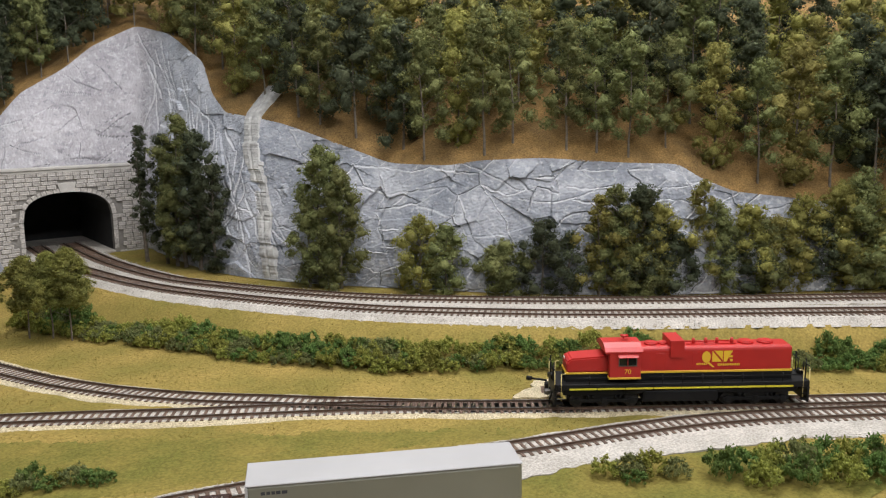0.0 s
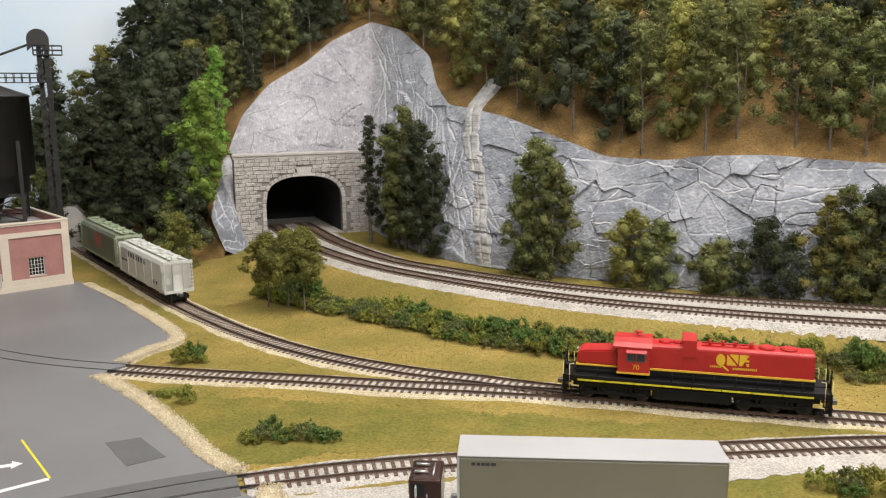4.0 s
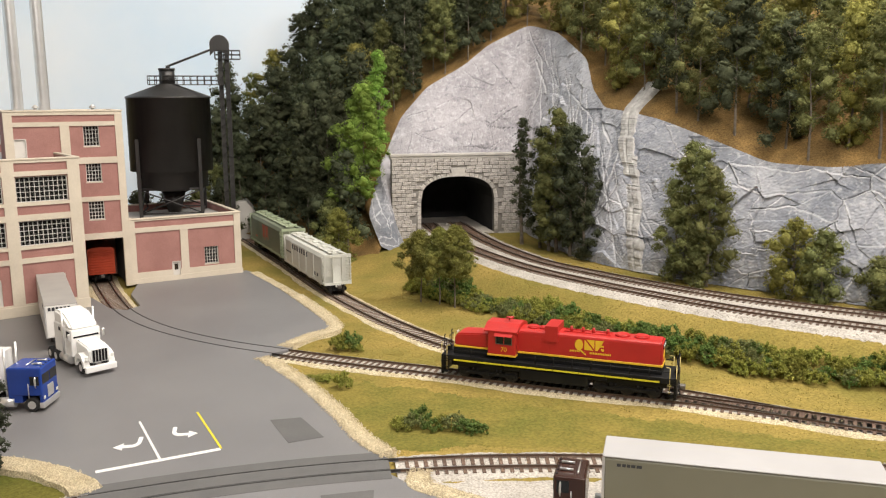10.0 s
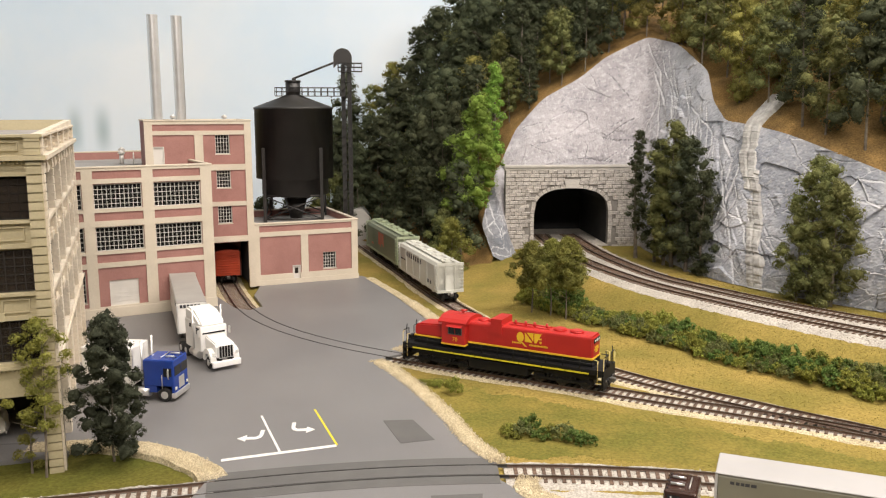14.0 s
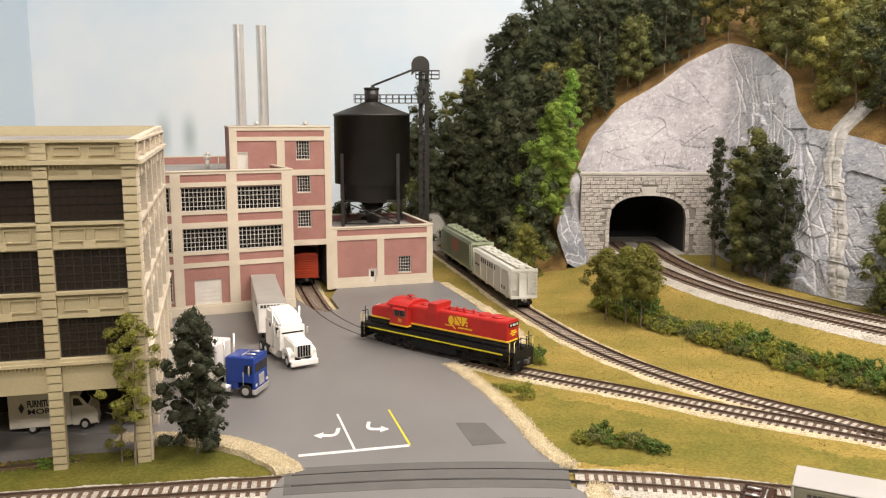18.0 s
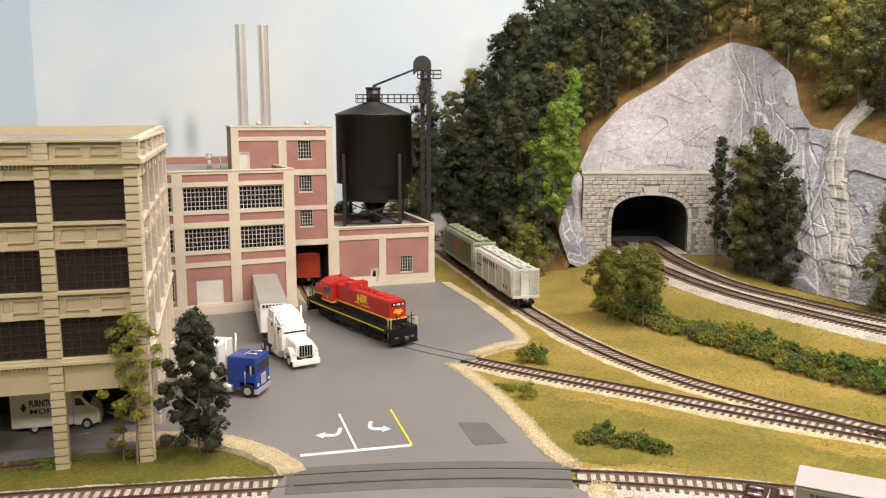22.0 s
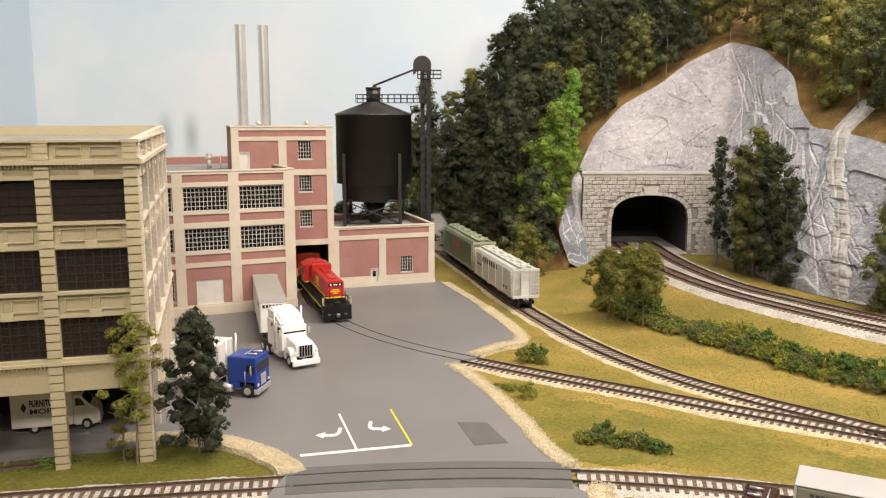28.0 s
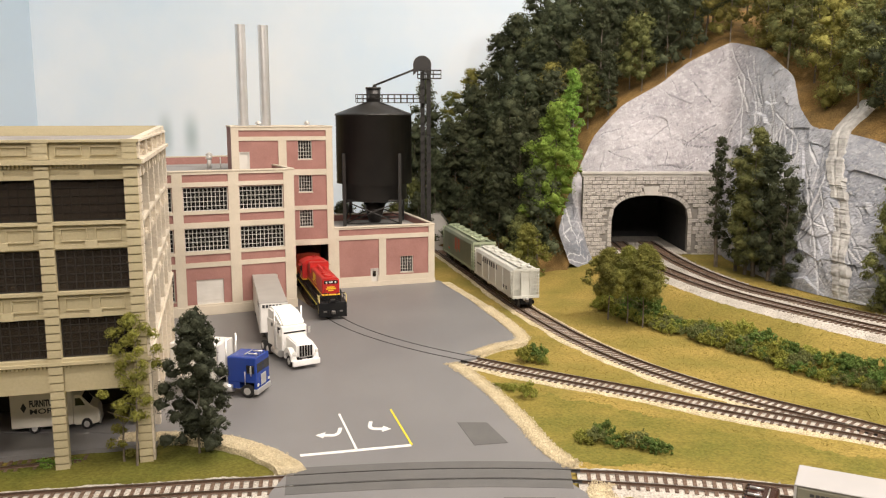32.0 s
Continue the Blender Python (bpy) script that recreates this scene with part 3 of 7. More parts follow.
def crack_lines(rng, zones):
    """Cracks over the flattened cliff, in millimetres along and up it: (points, width, dark, white). zones: where dome, strata and blocks begin and end."""
    out = []

    def run(u, v, ang, length, wander, width, dark, white, bend=0.0):
        pts, a = [(u, v)], math.radians(ang)
        for _ in range(max(2, int(length / 7))):
            a += rng.gauss(0, wander) + bend
            u, v = u + 7 * math.cos(a), v + 7 * math.sin(a)
            pts.append((u, v))
        out.append((pts, width, dark, white))

    u0, u1, u2, u3 = zones
    for k in range(70):
        run(rng.uniform(u0, u1), rng.uniform(20, 330), rng.choice((22, 30, 38, 75, -30)) + rng.gauss(0, 9), rng.uniform(16, 62), 0.16, rng.uniform(0.55, 0.95), rng.uniform(0.15, 0.7), rng.uniform(0.1, 0.5))
    for k in range(40):
        f = (k + rng.random()) / 40
        run(u1 - 30 + (u2 - u1) * f, 330 - 190 * f + rng.uniform(-70, 10), rng.uniform(-78, -58), rng.uniform(50, 220), 0.13, rng.uniform(1.0, 1.9), rng.uniform(0.2, 0.9), rng.uniform(0.5, 1.0), 0.004)
    for k in range(26):
        run(rng.uniform(u1 + 40, u2 - 10), rng.uniform(0, 150), rng.choice((-8, 5, 170, -40)) + rng.gauss(0, 12), rng.uniform(14, 50), 0.3, rng.uniform(0.8, 1.3), rng.uniform(0.4, 0.9), rng.uniform(0.3, 0.8))
    # a ragged net of joints round the blocks of the face, and round the broken foot beside the portal
    for a, b, wide, tall, gaps in ((0, u0 + 45, 20, 20, 0.2), (u2 - 6, u2 + 330, 30, 24, 0.33), (u2 + 330, u3, 25, 19, 0.28)):
        at = {}
        cols, lines = int((b - a) / wide), int(215 / tall)
        for p in range(cols + 1):
            for q in range(lines + 1):
                at[p, q] = (a + (p + (0.5 if q % 2 else 0.0) + rng.uniform(-0.36, 0.36)) * wide, (q + rng.uniform(-0.34, 0.34)) * tall)
        for (p, q), (u, v) in at.items():
            ways = [(p + 1, q), (p, q + 1) if rng.random() < 0.6 else (p + (1 if q % 2 else -1), q + 1)]
            for end in ways:
                if end not in at or rng.random() < gaps:
                    continue
                e, f = at[end]
                steps = max(2, int(math.hypot(e - u, f - v) / 6))
                net = [(u + (e - u) * k / steps, v + (f - v) * k / steps) for k in range(steps + 1)]
                net = [net[0]] + [(x + rng.uniform(-1.8, 1.8), y + rng.uniform(-1.8, 1.8)) for x, y in net[1:-1]] + [net[-1]]
                out.append((net, rng.uniform(0.7, 1.25), rng.choice((0.05, 0.1, 0.25, 0.45, 0.9)), rng.choice((0.3, 0.5, 0.7, 0.9, 1.0))))
    # a few longer bedding joints and slanting breaks over it
    u = u2 - 6
    while u < u3:
        run(u + rng.uniform(-10, 20), rng.uniform(20, 170), rng.gauss(-2, 7), rng.uniform(40, 90), 0.14, rng.uniform(0.7, 1.1), rng.uniform(0.2, 0.6), rng.uniform(0.3, 0.9))
        if rng.random() < 0.5:
            run(u + rng.uniform(0, 40), rng.uniform(30, 150), rng.choice((38, -42, -55)) + rng.gauss(0, 8), rng.uniform(30, 80), 0.2, rng.uniform(0.8, 1.3), rng.uniform(0.4, 1.0), rng.uniform(0.3, 0.9))
        u += 70
    return out


def cliff():
    per, rows = 52, 150
    foot, top = densify(ROCK_FOOT, per), densify(ROCK_TOP, per)
    for arr in (foot, top):
        for _ in range(80):
            arr[1:-1] = 0.25 * arr[:-2] + 0.5 * arr[1:-1] + 0.25 * arr[2:]
    n = len(foot)
    seg = np.arange(n) / per
    P = np.zeros((rows + 1, n, 3))
    blend = np.clip((seg - 8) / 2.0, 0, 1)
    for j in range(rows + 1):
        v = j / rows
        P[j] = foot * (1 - v) + top * v
        lag = v ** 2.3 * (1 - blend) + v * blend
        P[j, :, 1] = foot[:, 1] * (1 - lag) + top[:, 1] * lag
    tang = np.gradient(foot[:, :2], axis=0)
    tang /= np.linalg.norm(tang, axis=1)[:, None] + 1e-9
    out = np.stack([tang[:, 1], -tang[:, 0]], -1)
    for _ in range(240):
        out[1:-1] = 0.25 * out[:-2] + 0.5 * out[1:-1] + 0.25 * out[2:]
    # the face laid out flat: cracks, their white lips and their depth
    mid = (foot + top) / 2
    along = np.r_[0, np.cumsum(np.linalg.norm(np.diff(mid, axis=0), axis=1))]
    high = np.linalg.norm(top - foot, axis=1)
    up = np.linspace(0, 1, rows + 1)[:, None] * high[None]
    at = lambda q: float(np.interp(q, seg, along))
    ridge, crack, relief = (np.zeros((rows + 1, n)) for _ in range(3))
    for pts, width, dark, white in crack_lines(random.Random(17), (at(1.5), at(8.6), at(14.3), at(25.9))):
        total = len(pts) - 1
        for k, ((ua, va), (ub, vb)) in enumerate(zip(pts, pts[1:])):
            a, b = np.searchsorted(along, (min(ua, ub) - 7, max(ua, ub) + 7))
            if b - a < 2:
                continue
            du, dv = ub - ua, vb - va
            ln = math.hypot(du, dv)
            ru, rv = along[None, a:b] - ua, up[:, a:b] - va
            t = np.clip((ru * du + rv * dv) / ln ** 2, 0, 1)
            far = np.hypot(ru - t * du, rv - t * dv)
            side = (ru * dv - rv * du) / ln
            w = 0.85 * width * (0.6 + 0.4 * math.sin(math.pi * (k + 0.5) / total))
            line = np.exp(-(far / w) ** 2)
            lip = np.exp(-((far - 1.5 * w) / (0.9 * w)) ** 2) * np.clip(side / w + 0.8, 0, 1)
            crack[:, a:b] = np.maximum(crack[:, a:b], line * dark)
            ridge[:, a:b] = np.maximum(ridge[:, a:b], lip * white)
            relief[:, a:b] = np.minimum(relief[:, a:b], -line * (0.6 + 1.5 * dark))
    # the broken foot beside the portal is coloured darker to offset the lamp on it
    crack = np.maximum(crack, 0.42 * (seg < 2.4)[None])
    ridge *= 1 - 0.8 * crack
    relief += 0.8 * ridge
    for j in range(rows + 1):
        v = j / rows
        for i in range(n):
            x, y, z = P[j, i]
            e = seg[i]
            q = Vector((x * 0.016, y * 0.016, z * 0.02))
            dist, cells = noise.voronoi(q * 1.35)
            cell = cells[0]
            slope = (q * 1.35 - cell).dot(Vector((math.sin(cell.x * 37), math.sin(cell.y * 51), math.sin(cell.z * 43))))
            amt = 2.4 * noise.cell(cell * 7.3) + 2.6 * slope + 0.7 * noise.noise(q * 7.0) + 7 * noise.noise(q * 0.6)
            if e < 8.43:
                amt = 0.4 * amt + 0.9 * noise.noise((along[i] * 0.05, up[j, i] * 0.12, 7.0))
            elif 8.8 < e < 14:
                # slanting ribs of the steep shoulder
                amt += 3.0 * noise.noise((along[i] * 0.045 + up[j, i] * 0.02, up[j, i] * 0.006, 2.0))
            amt *= min(1.0, v * 7 + 0.3) * min(1.0, (1 - v) * 9 + 0.15)
            amt += 9 * math.sin(math.pi * v) * (0.3 if e < 9 else 1) + relief[j, i] * (0.4 if e < 2.5 else 1) + 0.7 * noise.noise(q * 22)
            if e < 9 and abs(x - PORTAL[0]) < 118 and z < 152:
                amt = min(amt, -3)
            P[j, i, 0] += out[i, 0] * amt
            P[j, i, 1] += out[i, 1] * amt
    # pale rock veins that run down the face in broken blocks
    rng = random.Random(3)
    for i0, i1, half, v0, reach in ((14.0, 13.15, 13.0, 0.0, 12),):
        vv, ff = [], []
        step = 0.0
        for j in range(int(rows * v0), rows + reach):
            v = min(1, j / rows)
            fi = (i0 + (i1 - i0) * v + 0.10 * math.sin(v * 5)) * per
            i = int(fi)
            q = P[min(j, rows), i] * (i + 1 - fi) + P[min(j, rows), i + 1] * (fi - i)
            if j > rows:
                q = q + (j - rows) * np.array((3.4, 0.4, 3.4)) + (0, 0, 3)
            tt = np.array((tang[i, 0], tang[i, 1], 0))
            oo = np.array((out[i, 0], out[i, 1], 0.3))
            if rng.random() < 0.16:
                step = rng.uniform(-0.9, 0.9)
            wd = half * (1 + 0.30 * noise.noise((v * 9, i0, 0))) * (1.25 if v > 0.7 else 1.0)
            for k, (a, b) in enumerate(((-1, -3), (-0.8, 2.0), (-0.25, 2.6), (-0.05, 1.2), (0.15, 3.2), (0.75, 2.6), (1, -3))):
                vv.append(tuple(q + tt * (a * wd + step * 0.6) + oo * (b + step * (0.8 if k > 3 else -0.4) + 0.8 * noise.noise((v * 40, k, i0)))))
        for j in range(len(vv) // 7 - 1):
            for k in range(6):
                ff.append((7 * j + k, 7 * j + k + 1, 7 * j + k + 8, 7 * j + k + 7))
        solid("rock_vein", mesh_from("rock_vein", vv, ff, M_STREAK), "pale buff rock vein running down the cliff", "rock", kind="structure")
    faces = []
    for j in range(rows):
        for i in range(n - 1):
            c = (P[j, i] + P[j + 1, i + 1]) / 2
            if seg[i] < 9.29 and in_arch(c[0] - PORTAL[0], c[2] - DECK, 8) and c[1] > 1300:
                continue
            faces.append((j * n + i, j * n + i + 1, (j + 1) * n + i + 1, (j + 1) * n + i))
    me = mesh_from("rock_face", P.reshape(-1, 3).tolist(), faces, M_ROCK)
    ramp = lambda a, b: np.clip((seg - a) / (b - a), 0, 1)
    dome = np.repeat((ramp(1.6, 2.6) * (1 - ramp(8.2, 9.3)))[None], rows + 1, 0)
    blocks = np.repeat((ramp(13.4, 15.4) + 1 - ramp(1.8, 2.6))[None], rows + 1, 0)
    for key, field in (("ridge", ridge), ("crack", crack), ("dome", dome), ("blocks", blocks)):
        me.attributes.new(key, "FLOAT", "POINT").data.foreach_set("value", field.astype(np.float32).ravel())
    solid("rock_face", me, "grey cast plaster rock cliff with white ridges and dark cracks", "rock cliff", kind="structure")


def portal():
    root = thing("tunnel_portal", mpose(PORTAL[0], PORTAL[1], DECK), "weathered grey cut stone tunnel portal with arched mouth", "tunnel portal")
    wall = bmesh.new()
    W, H, B = 108, 122, -34
    # wall of mortar with the arch cut out, in strips
    N = 40
    arch = []
    for k in range(N + 1):
        x = -61 + 122 * k / N
        z = 52 + 37 * max(0.0, 1 - abs(x / 61) ** 2.4) ** (1 / 2.4)
        arch.append((x, z))
    outline = [(-W, B), (-W, H), (W, H), (W, B), (61, B)] + [(x, z) for x, z in arch[::-1]] + [(-61, B)]
    profile_y(wall, outline, -4, 6)
    part("wall", wall, root, "recessed mortar backing", mats=M_MORTAR)
    # lining of the tunnel, near black so its colour carries the shade
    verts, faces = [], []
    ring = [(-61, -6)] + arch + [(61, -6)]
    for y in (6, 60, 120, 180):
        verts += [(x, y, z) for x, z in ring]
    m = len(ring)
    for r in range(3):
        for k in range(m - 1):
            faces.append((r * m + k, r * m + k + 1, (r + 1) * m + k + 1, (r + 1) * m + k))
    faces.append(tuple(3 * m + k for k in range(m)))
    part("lining", mesh_from("lining", verts, faces, M_DARK), root, "tunnel lining, black for the shade inside")
    floor_ = bmesh.new()
    box(floor_, -60.5, -8, -5, 60.5, 178, -2.8)
    part("track_bed", floor_, root, "pale ballast bed inside the tunnel mouth", mats=M_BALLAST)
    cop = bmesh.new()
    box(cop, -W - 3, -8, H, W + 3, 8, H + 4, bev=0.6)
    box(cop, -W - 2, -6.5, H - 4, W + 2, 6, H - 0.2, bev=0.5)
    part("coping", cop, root, "pale stone coping", mats=M_COPING)
    key = bmesh.new()
    profile_y(key, [(-9, 89), (-13, 103), (13, 103), (9, 89)], -6.6, 0)
    part("keystone", key, root, mats=M_COPING)
    # voussoirs round the arch
    pts = [(-61, z) for z in range(0, 52, 7)] + [arch[k] for k in range(0, N + 1)] + [(61, z) for z in range(49, -1, -7)]
    run, acc = [pts[0]], 0
    for p, q in zip(pts, pts[1:]):
        acc += math.hypot(q[0] - p[0], q[1] - p[1])
        if acc > 6.2:
            run.append(q)
            acc = 0
    for p, q in zip(run, run[1:]):
        c = ((p[0] + q[0]) / 2, (p[1] + q[1]) / 2)
        d = Vector((q[0] - p[0], q[1] - p[1])).normalized()
        o = Vector((-d.y, d.x))
        if abs(c[0]) < 9:
            continue
        b = bmesh.new()
        e = 0.4
        pp, qq = Vector(p) + d * e, Vector(q) - d * e
        wide = 6.0
        profile_y(b, [tuple(pp), tuple(qq), tuple(qq + o * wide), tuple(pp + o * wide)], -5.0 - 0.5 * abs(math.sin(c[0] * 7)), -3)
        part("voussoir", b, root, mats=M_STONE)
    # coursed stones
    rng = random.Random(5)
    z = B
    row = 0
    cache = {}
    while z < H - 5:
        x = -W + (0 if row % 2 else -5)
        while x < W:
            w = rng.choice((9, 11, 13, 15))
            x0, x1 = max(x, -W), min(x + w, W)
            zc = z + 3
            blocked = in_arch((x0 + x1) / 2, zc, 6.5) or in_arch(x0 + 1.5, zc, 5.5) or in_arch(x1 - 1.5, zc, 5.5) or (abs((x0 + x1) / 2) < 15 and 84 < zc < 106)
            if x1 - x0 > 3 and not blocked:
                key_ = (round(x1 - x0), rng.randrange(3))
                if key_ not in cache:
                    b = bmesh.new()
                    box(b, 0.3, -1.6, 0.3, key_[0] - 0.3, 1.5, 5.8, bev=0.6)
                    for v in b.verts:
                        shake = noise.noise_vector(v.co * 0.7 + Vector((key_[1] * 9, key_[0], 0)))
                        v.co += Vector((0.35 * shake.x, 0.9 * shake.y if v.co.y < 0 else 0, 0.4 * shake.z))
                    cache[key_] = part("stone", b, root, m=mpose(x0, -4.2, z), mats=M_STONE).data
                else:
                    part("stone", cache[key_], root, m=mpose(x0, -4.2 - rng.random() * 0.8, z))
            x += w
        z += 6.1
        row += 1


HILL_FOOT = [(-65, 1600, 20), (20, 1540, 2), (80, 1440, -4), (118, 1360, -4), (155, 1300, -5), (186, 1275, -5)]
HILL_BACK = [(-45, 1900, 105), (50, 1910, 200), (125, 1920, 262), (225, 1950, 340), (400, 1990, 470), (700, 1950, 570), (1000, 1650, 570), (1250, 1350, 560), (1500, 1050, 520), (1750, 800, 470)]


def hill_point(u, v, foot, back):
    i = u * (len(foot) - 1)
    k = min(int(i), len(foot) - 2)
    a = foot[k] + (foot[k + 1] - foot[k]) * (i - k)
    i2 = u * (len(back) - 1)
    k2 = min(int(i2), len(back) - 2)
    b = back[k2] + (back[k2 + 1] - back[k2]) * (i2 - k2)
    p = a + (b - a) * v
    p[2] = a[2] + (b[2] - a[2]) * v ** 0.85
    return p


HFOOT = np.array([(x, y, z) for x, y, z in HILL_FOOT] + [(x, y, z - 1) for x, y, z in ROCK_TOP], float)
HBACK = densify(HILL_BACK, 6)


def hill():
    nu, nv = 150, 40
    foot = densify(HFOOT, 6)
    verts, faces = [], []
    for j in range(nv + 1):
        for i in range(nu + 1):
            p = hill_point(i / nu, (j / nv) ** 1.4, foot, HBACK)
            w = min(1, j / 4)
            verts.append((p[0], p[1], p[2] + w * 7 * noise.noise((p[0] * 0.02, p[1] * 0.02, 5))))
    for j in range(nv):
        for i in range(nu):
            faces.append((j * (nu + 1) + i, j * (nu + 1) + i + 1, (j + 1) * (nu + 1) + i + 1, (j + 1) * (nu + 1) + i))
    me = mesh_from("hillside", verts, faces, M_HILL, smooth=True)
    solid("hillside", me, "steep hillside covered with rust brown leaf litter", "hill", kind="structure")


# ---- trees ----
OCT_V = np.array([(1, 0, 0), (-1, 0, 0), (0, 1, 0), (0, -1, 0), (0, 0, 1), (0, 0, -1)], float)
OCT_F = [(0, 2, 4), (2, 1, 4), (1, 3, 4), (3, 0, 4), (2, 0, 5), (1, 2, 5), (3, 1, 5), (0, 3, 5)]


def split_ball(verts, faces):
    """The same ball with each triangle cut into four."""
    verts, at, out = [tuple(v) for v in verts], {}, []

    def half(a, b):
        key = (min(a, b), max(a, b))
        if key not in at:
            m = (np.array(verts[a]) + np.array(verts[b])) / 2
            at[key] = len(verts)
            verts.append(tuple(m / np.linalg.norm(m)))
        return at[key]

    for a, b, c in faces:
        d, e, f = half(a, b), half(b, c), half(c, a)
        out += [(a, d, f), (d, b, e), (f, e, c), (d, e, f)]
    return np.array(verts), out


BALL_V, BALL_F = split_ball(OCT_V, OCT_F)


def leaf_clumps(rng, centres, leaf, leaves, core=0.62, flat=0.85, ball=(OCT_V, OCT_F)):
    """Foam clumps with lumpy cores, each covered by small leaf flakes that lie along its surface."""
    c = np.array(centres, float)
    n = len(c)
    squash = np.array((1, 1, flat))
    p = len(ball[0])
    lumps = c[:, None, :3] + ball[0][None] * squash * (c[:, 3] * core)[:, None, None] * (0.6 + 0.7 * rng.rand(n, p, 1)) + 0.12 * c[:, 3, None, None] * rng.normal(size=(n, p, 3))
    core_faces = np.array(ball[1])[None] + p * np.arange(n)[:, None, None]
    d = rng.normal(size=(n, leaves, 3))
    d[..., 2] += 0.3
    d /= np.linalg.norm(d, axis=2)[..., None]
    q = c[:, None, :3] + d * squash * (c[:, 3, None] * (0.60 + 0.50 * np.sqrt(rng.rand(n, leaves))))[..., None]
    face = d + 0.9 * rng.normal(size=d.shape)
    a = np.cross(face, rng.normal(size=d.shape))
    a /= np.linalg.norm(a, axis=2)[..., None] + 1e-9
    b = np.cross(face, a)
    b /= np.linalg.norm(b, axis=2)[..., None] + 1e-9
    k = (leaf * (0.55 + 0.8 * rng.rand(n, leaves)))[..., None]
    flakes = np.stack((q - a * k * 1.2 - b * k * 0.7, q + a * k * 1.3 - b * k * 0.5, q + a * k * 0.2 + b * k * 1.3), 2)
    verts = np.concatenate((lumps.reshape(-1, 3), flakes.reshape(-1, 3)))
    faces = np.concatenate((core_faces.reshape(-1, 3), p * n + np.arange(3 * n * leaves).reshape(-1, 3)))
    return verts, faces


def tri_mesh(name, verts, faces, material):
    """A mesh of triangles from arrays in millimetres."""
    me = bpy.data.meshes.new(name)
    me.vertices.add(len(verts))
    me.vertices.foreach_set("co", (np.asarray(verts) * MM).astype(np.float32).ravel())
    me.loops.add(3 * len(faces))
    me.loops.foreach_set("vertex_index", np.asarray(faces, np.int32).ravel())
    me.polygons.add(len(faces))
    me.polygons.foreach_set("loop_start", np.arange(0, 3 * len(faces), 3, dtype=np.int32))
    me.materials.append(material)
    me.update(calc_edges=True)
    return me


def crown_mesh(seed, h0, h1, wide, clumps, leaf, leaves, material, skew=0.0, power=0.75, core=0.62, size=1.0):
    """A crown from height h0 to h1: boughs round a stem, each a leafy mass with smaller clumps on it."""
    rng = np.random.RandomState(seed)
    masses, tips = [], []
    boughs = max(4, clumps // 8)
    for k in range(boughs):
        t = (k + rng.rand()) / boughs
        prof = wide * (math.sin(math.pi * (0.16 + 0.84 * t) ** power) ** 0.7 * 0.95 + 0.05)
        ang = k * 2.4 + rng.rand() * 1.2
        lob = 0.80 + 0.34 * math.sin(ang * 3 + seed + t * 5)
        r = prof * math.sqrt(0.04 + 0.72 * rng.rand()) * lob
        at = np.array((r * math.cos(ang) + skew * t, r * math.sin(ang), h0 + (h1 - h0) * t))
        big = size * wide * (0.20 + 0.12 * rng.rand())
        masses.append((*at, big))
        for j in range(4):
            d = rng.normal(size=3)
            d[2] += 0.3
            d *= big * (0.8 + 0.3 * rng.rand()) / np.linalg.norm(d)
            tips.append((*(at + d * (1.1, 1.1, 0.8)), size * wide * (0.075 + 0.065 * rng.rand())))
    va, fa = leaf_clumps(rng, masses, leaf, leaves * 8, core, ball=(BALL_V, BALL_F))
    vb, fb = leaf_clumps(rng, tips, leaf, max(6, leaves * 3 // 5), core)
    return tri_mesh("crown", np.concatenate((va, vb)), np.concatenate((fa, fb + len(va))), material)


def trunk_mesh(seed, h, r, wide, limbs=9):
    rng = random.Random(seed)
    bm = bmesh.new()
    x, y = 0.0, 0.0
    n = 6
    spine = [(0, 0, 0)]
    for k in range(n):
        x += rng.uniform(-1, 1) * h * 0.012
        y += rng.uniform(-1, 1) * h * 0.012
        spine.append((x, y, h * (k + 1) / n))
    for k in range(n):
        tube(bm, spine[k], spine[k + 1], r * (1 - k / n * 0.85), 6, r2=r * (1 - (k + 1) / n * 0.85), caps=False)
    for k in range(limbs):
        t = rng.uniform(0.3, 0.95)
        i = min(int(t * n), n - 1)
        p = Vector(spine[i]).lerp(Vector(spine[i + 1]), t * n - i)
        a = rng.random() * 2 * math.pi
        ln = wide * rng.uniform(0.5, 0.95) * (1.15 - t * 0.6)
        tube(bm, p, p + Vector((math.cos(a) * ln, math.sin(a) * ln, ln * rng.uniform(0.3, 0.9))), r * 0.35, 4, r2=r * 0.12, caps=False)
    return bm


def tree(m, h, wide, material, seed, label, group, clear=0.08, clumps=184, leaf=0.88, leaves=21, skew=0.0, power=0.72, name="tree", r=None, core=0.62, size=1.0):
    root = thing(name, m, label, "tree" if name == "tree" else name, group)
    part("trunk", trunk_mesh(seed, h * 0.93, r or h * 0.013 + 0.5, wide * 0.8), root, "thin grey-brown trunk with bare limbs", mats=M_BARK)
    part("crown", crown_mesh(seed, h * clear, h, wide, clumps, leaf, leaves, material, skew, power, core, size), root)
    return root


def scaled(x, y, z, rz, s):
    return mpose(x, y, z, rz) @ Matrix.Diagonal((s, s, s, 1))


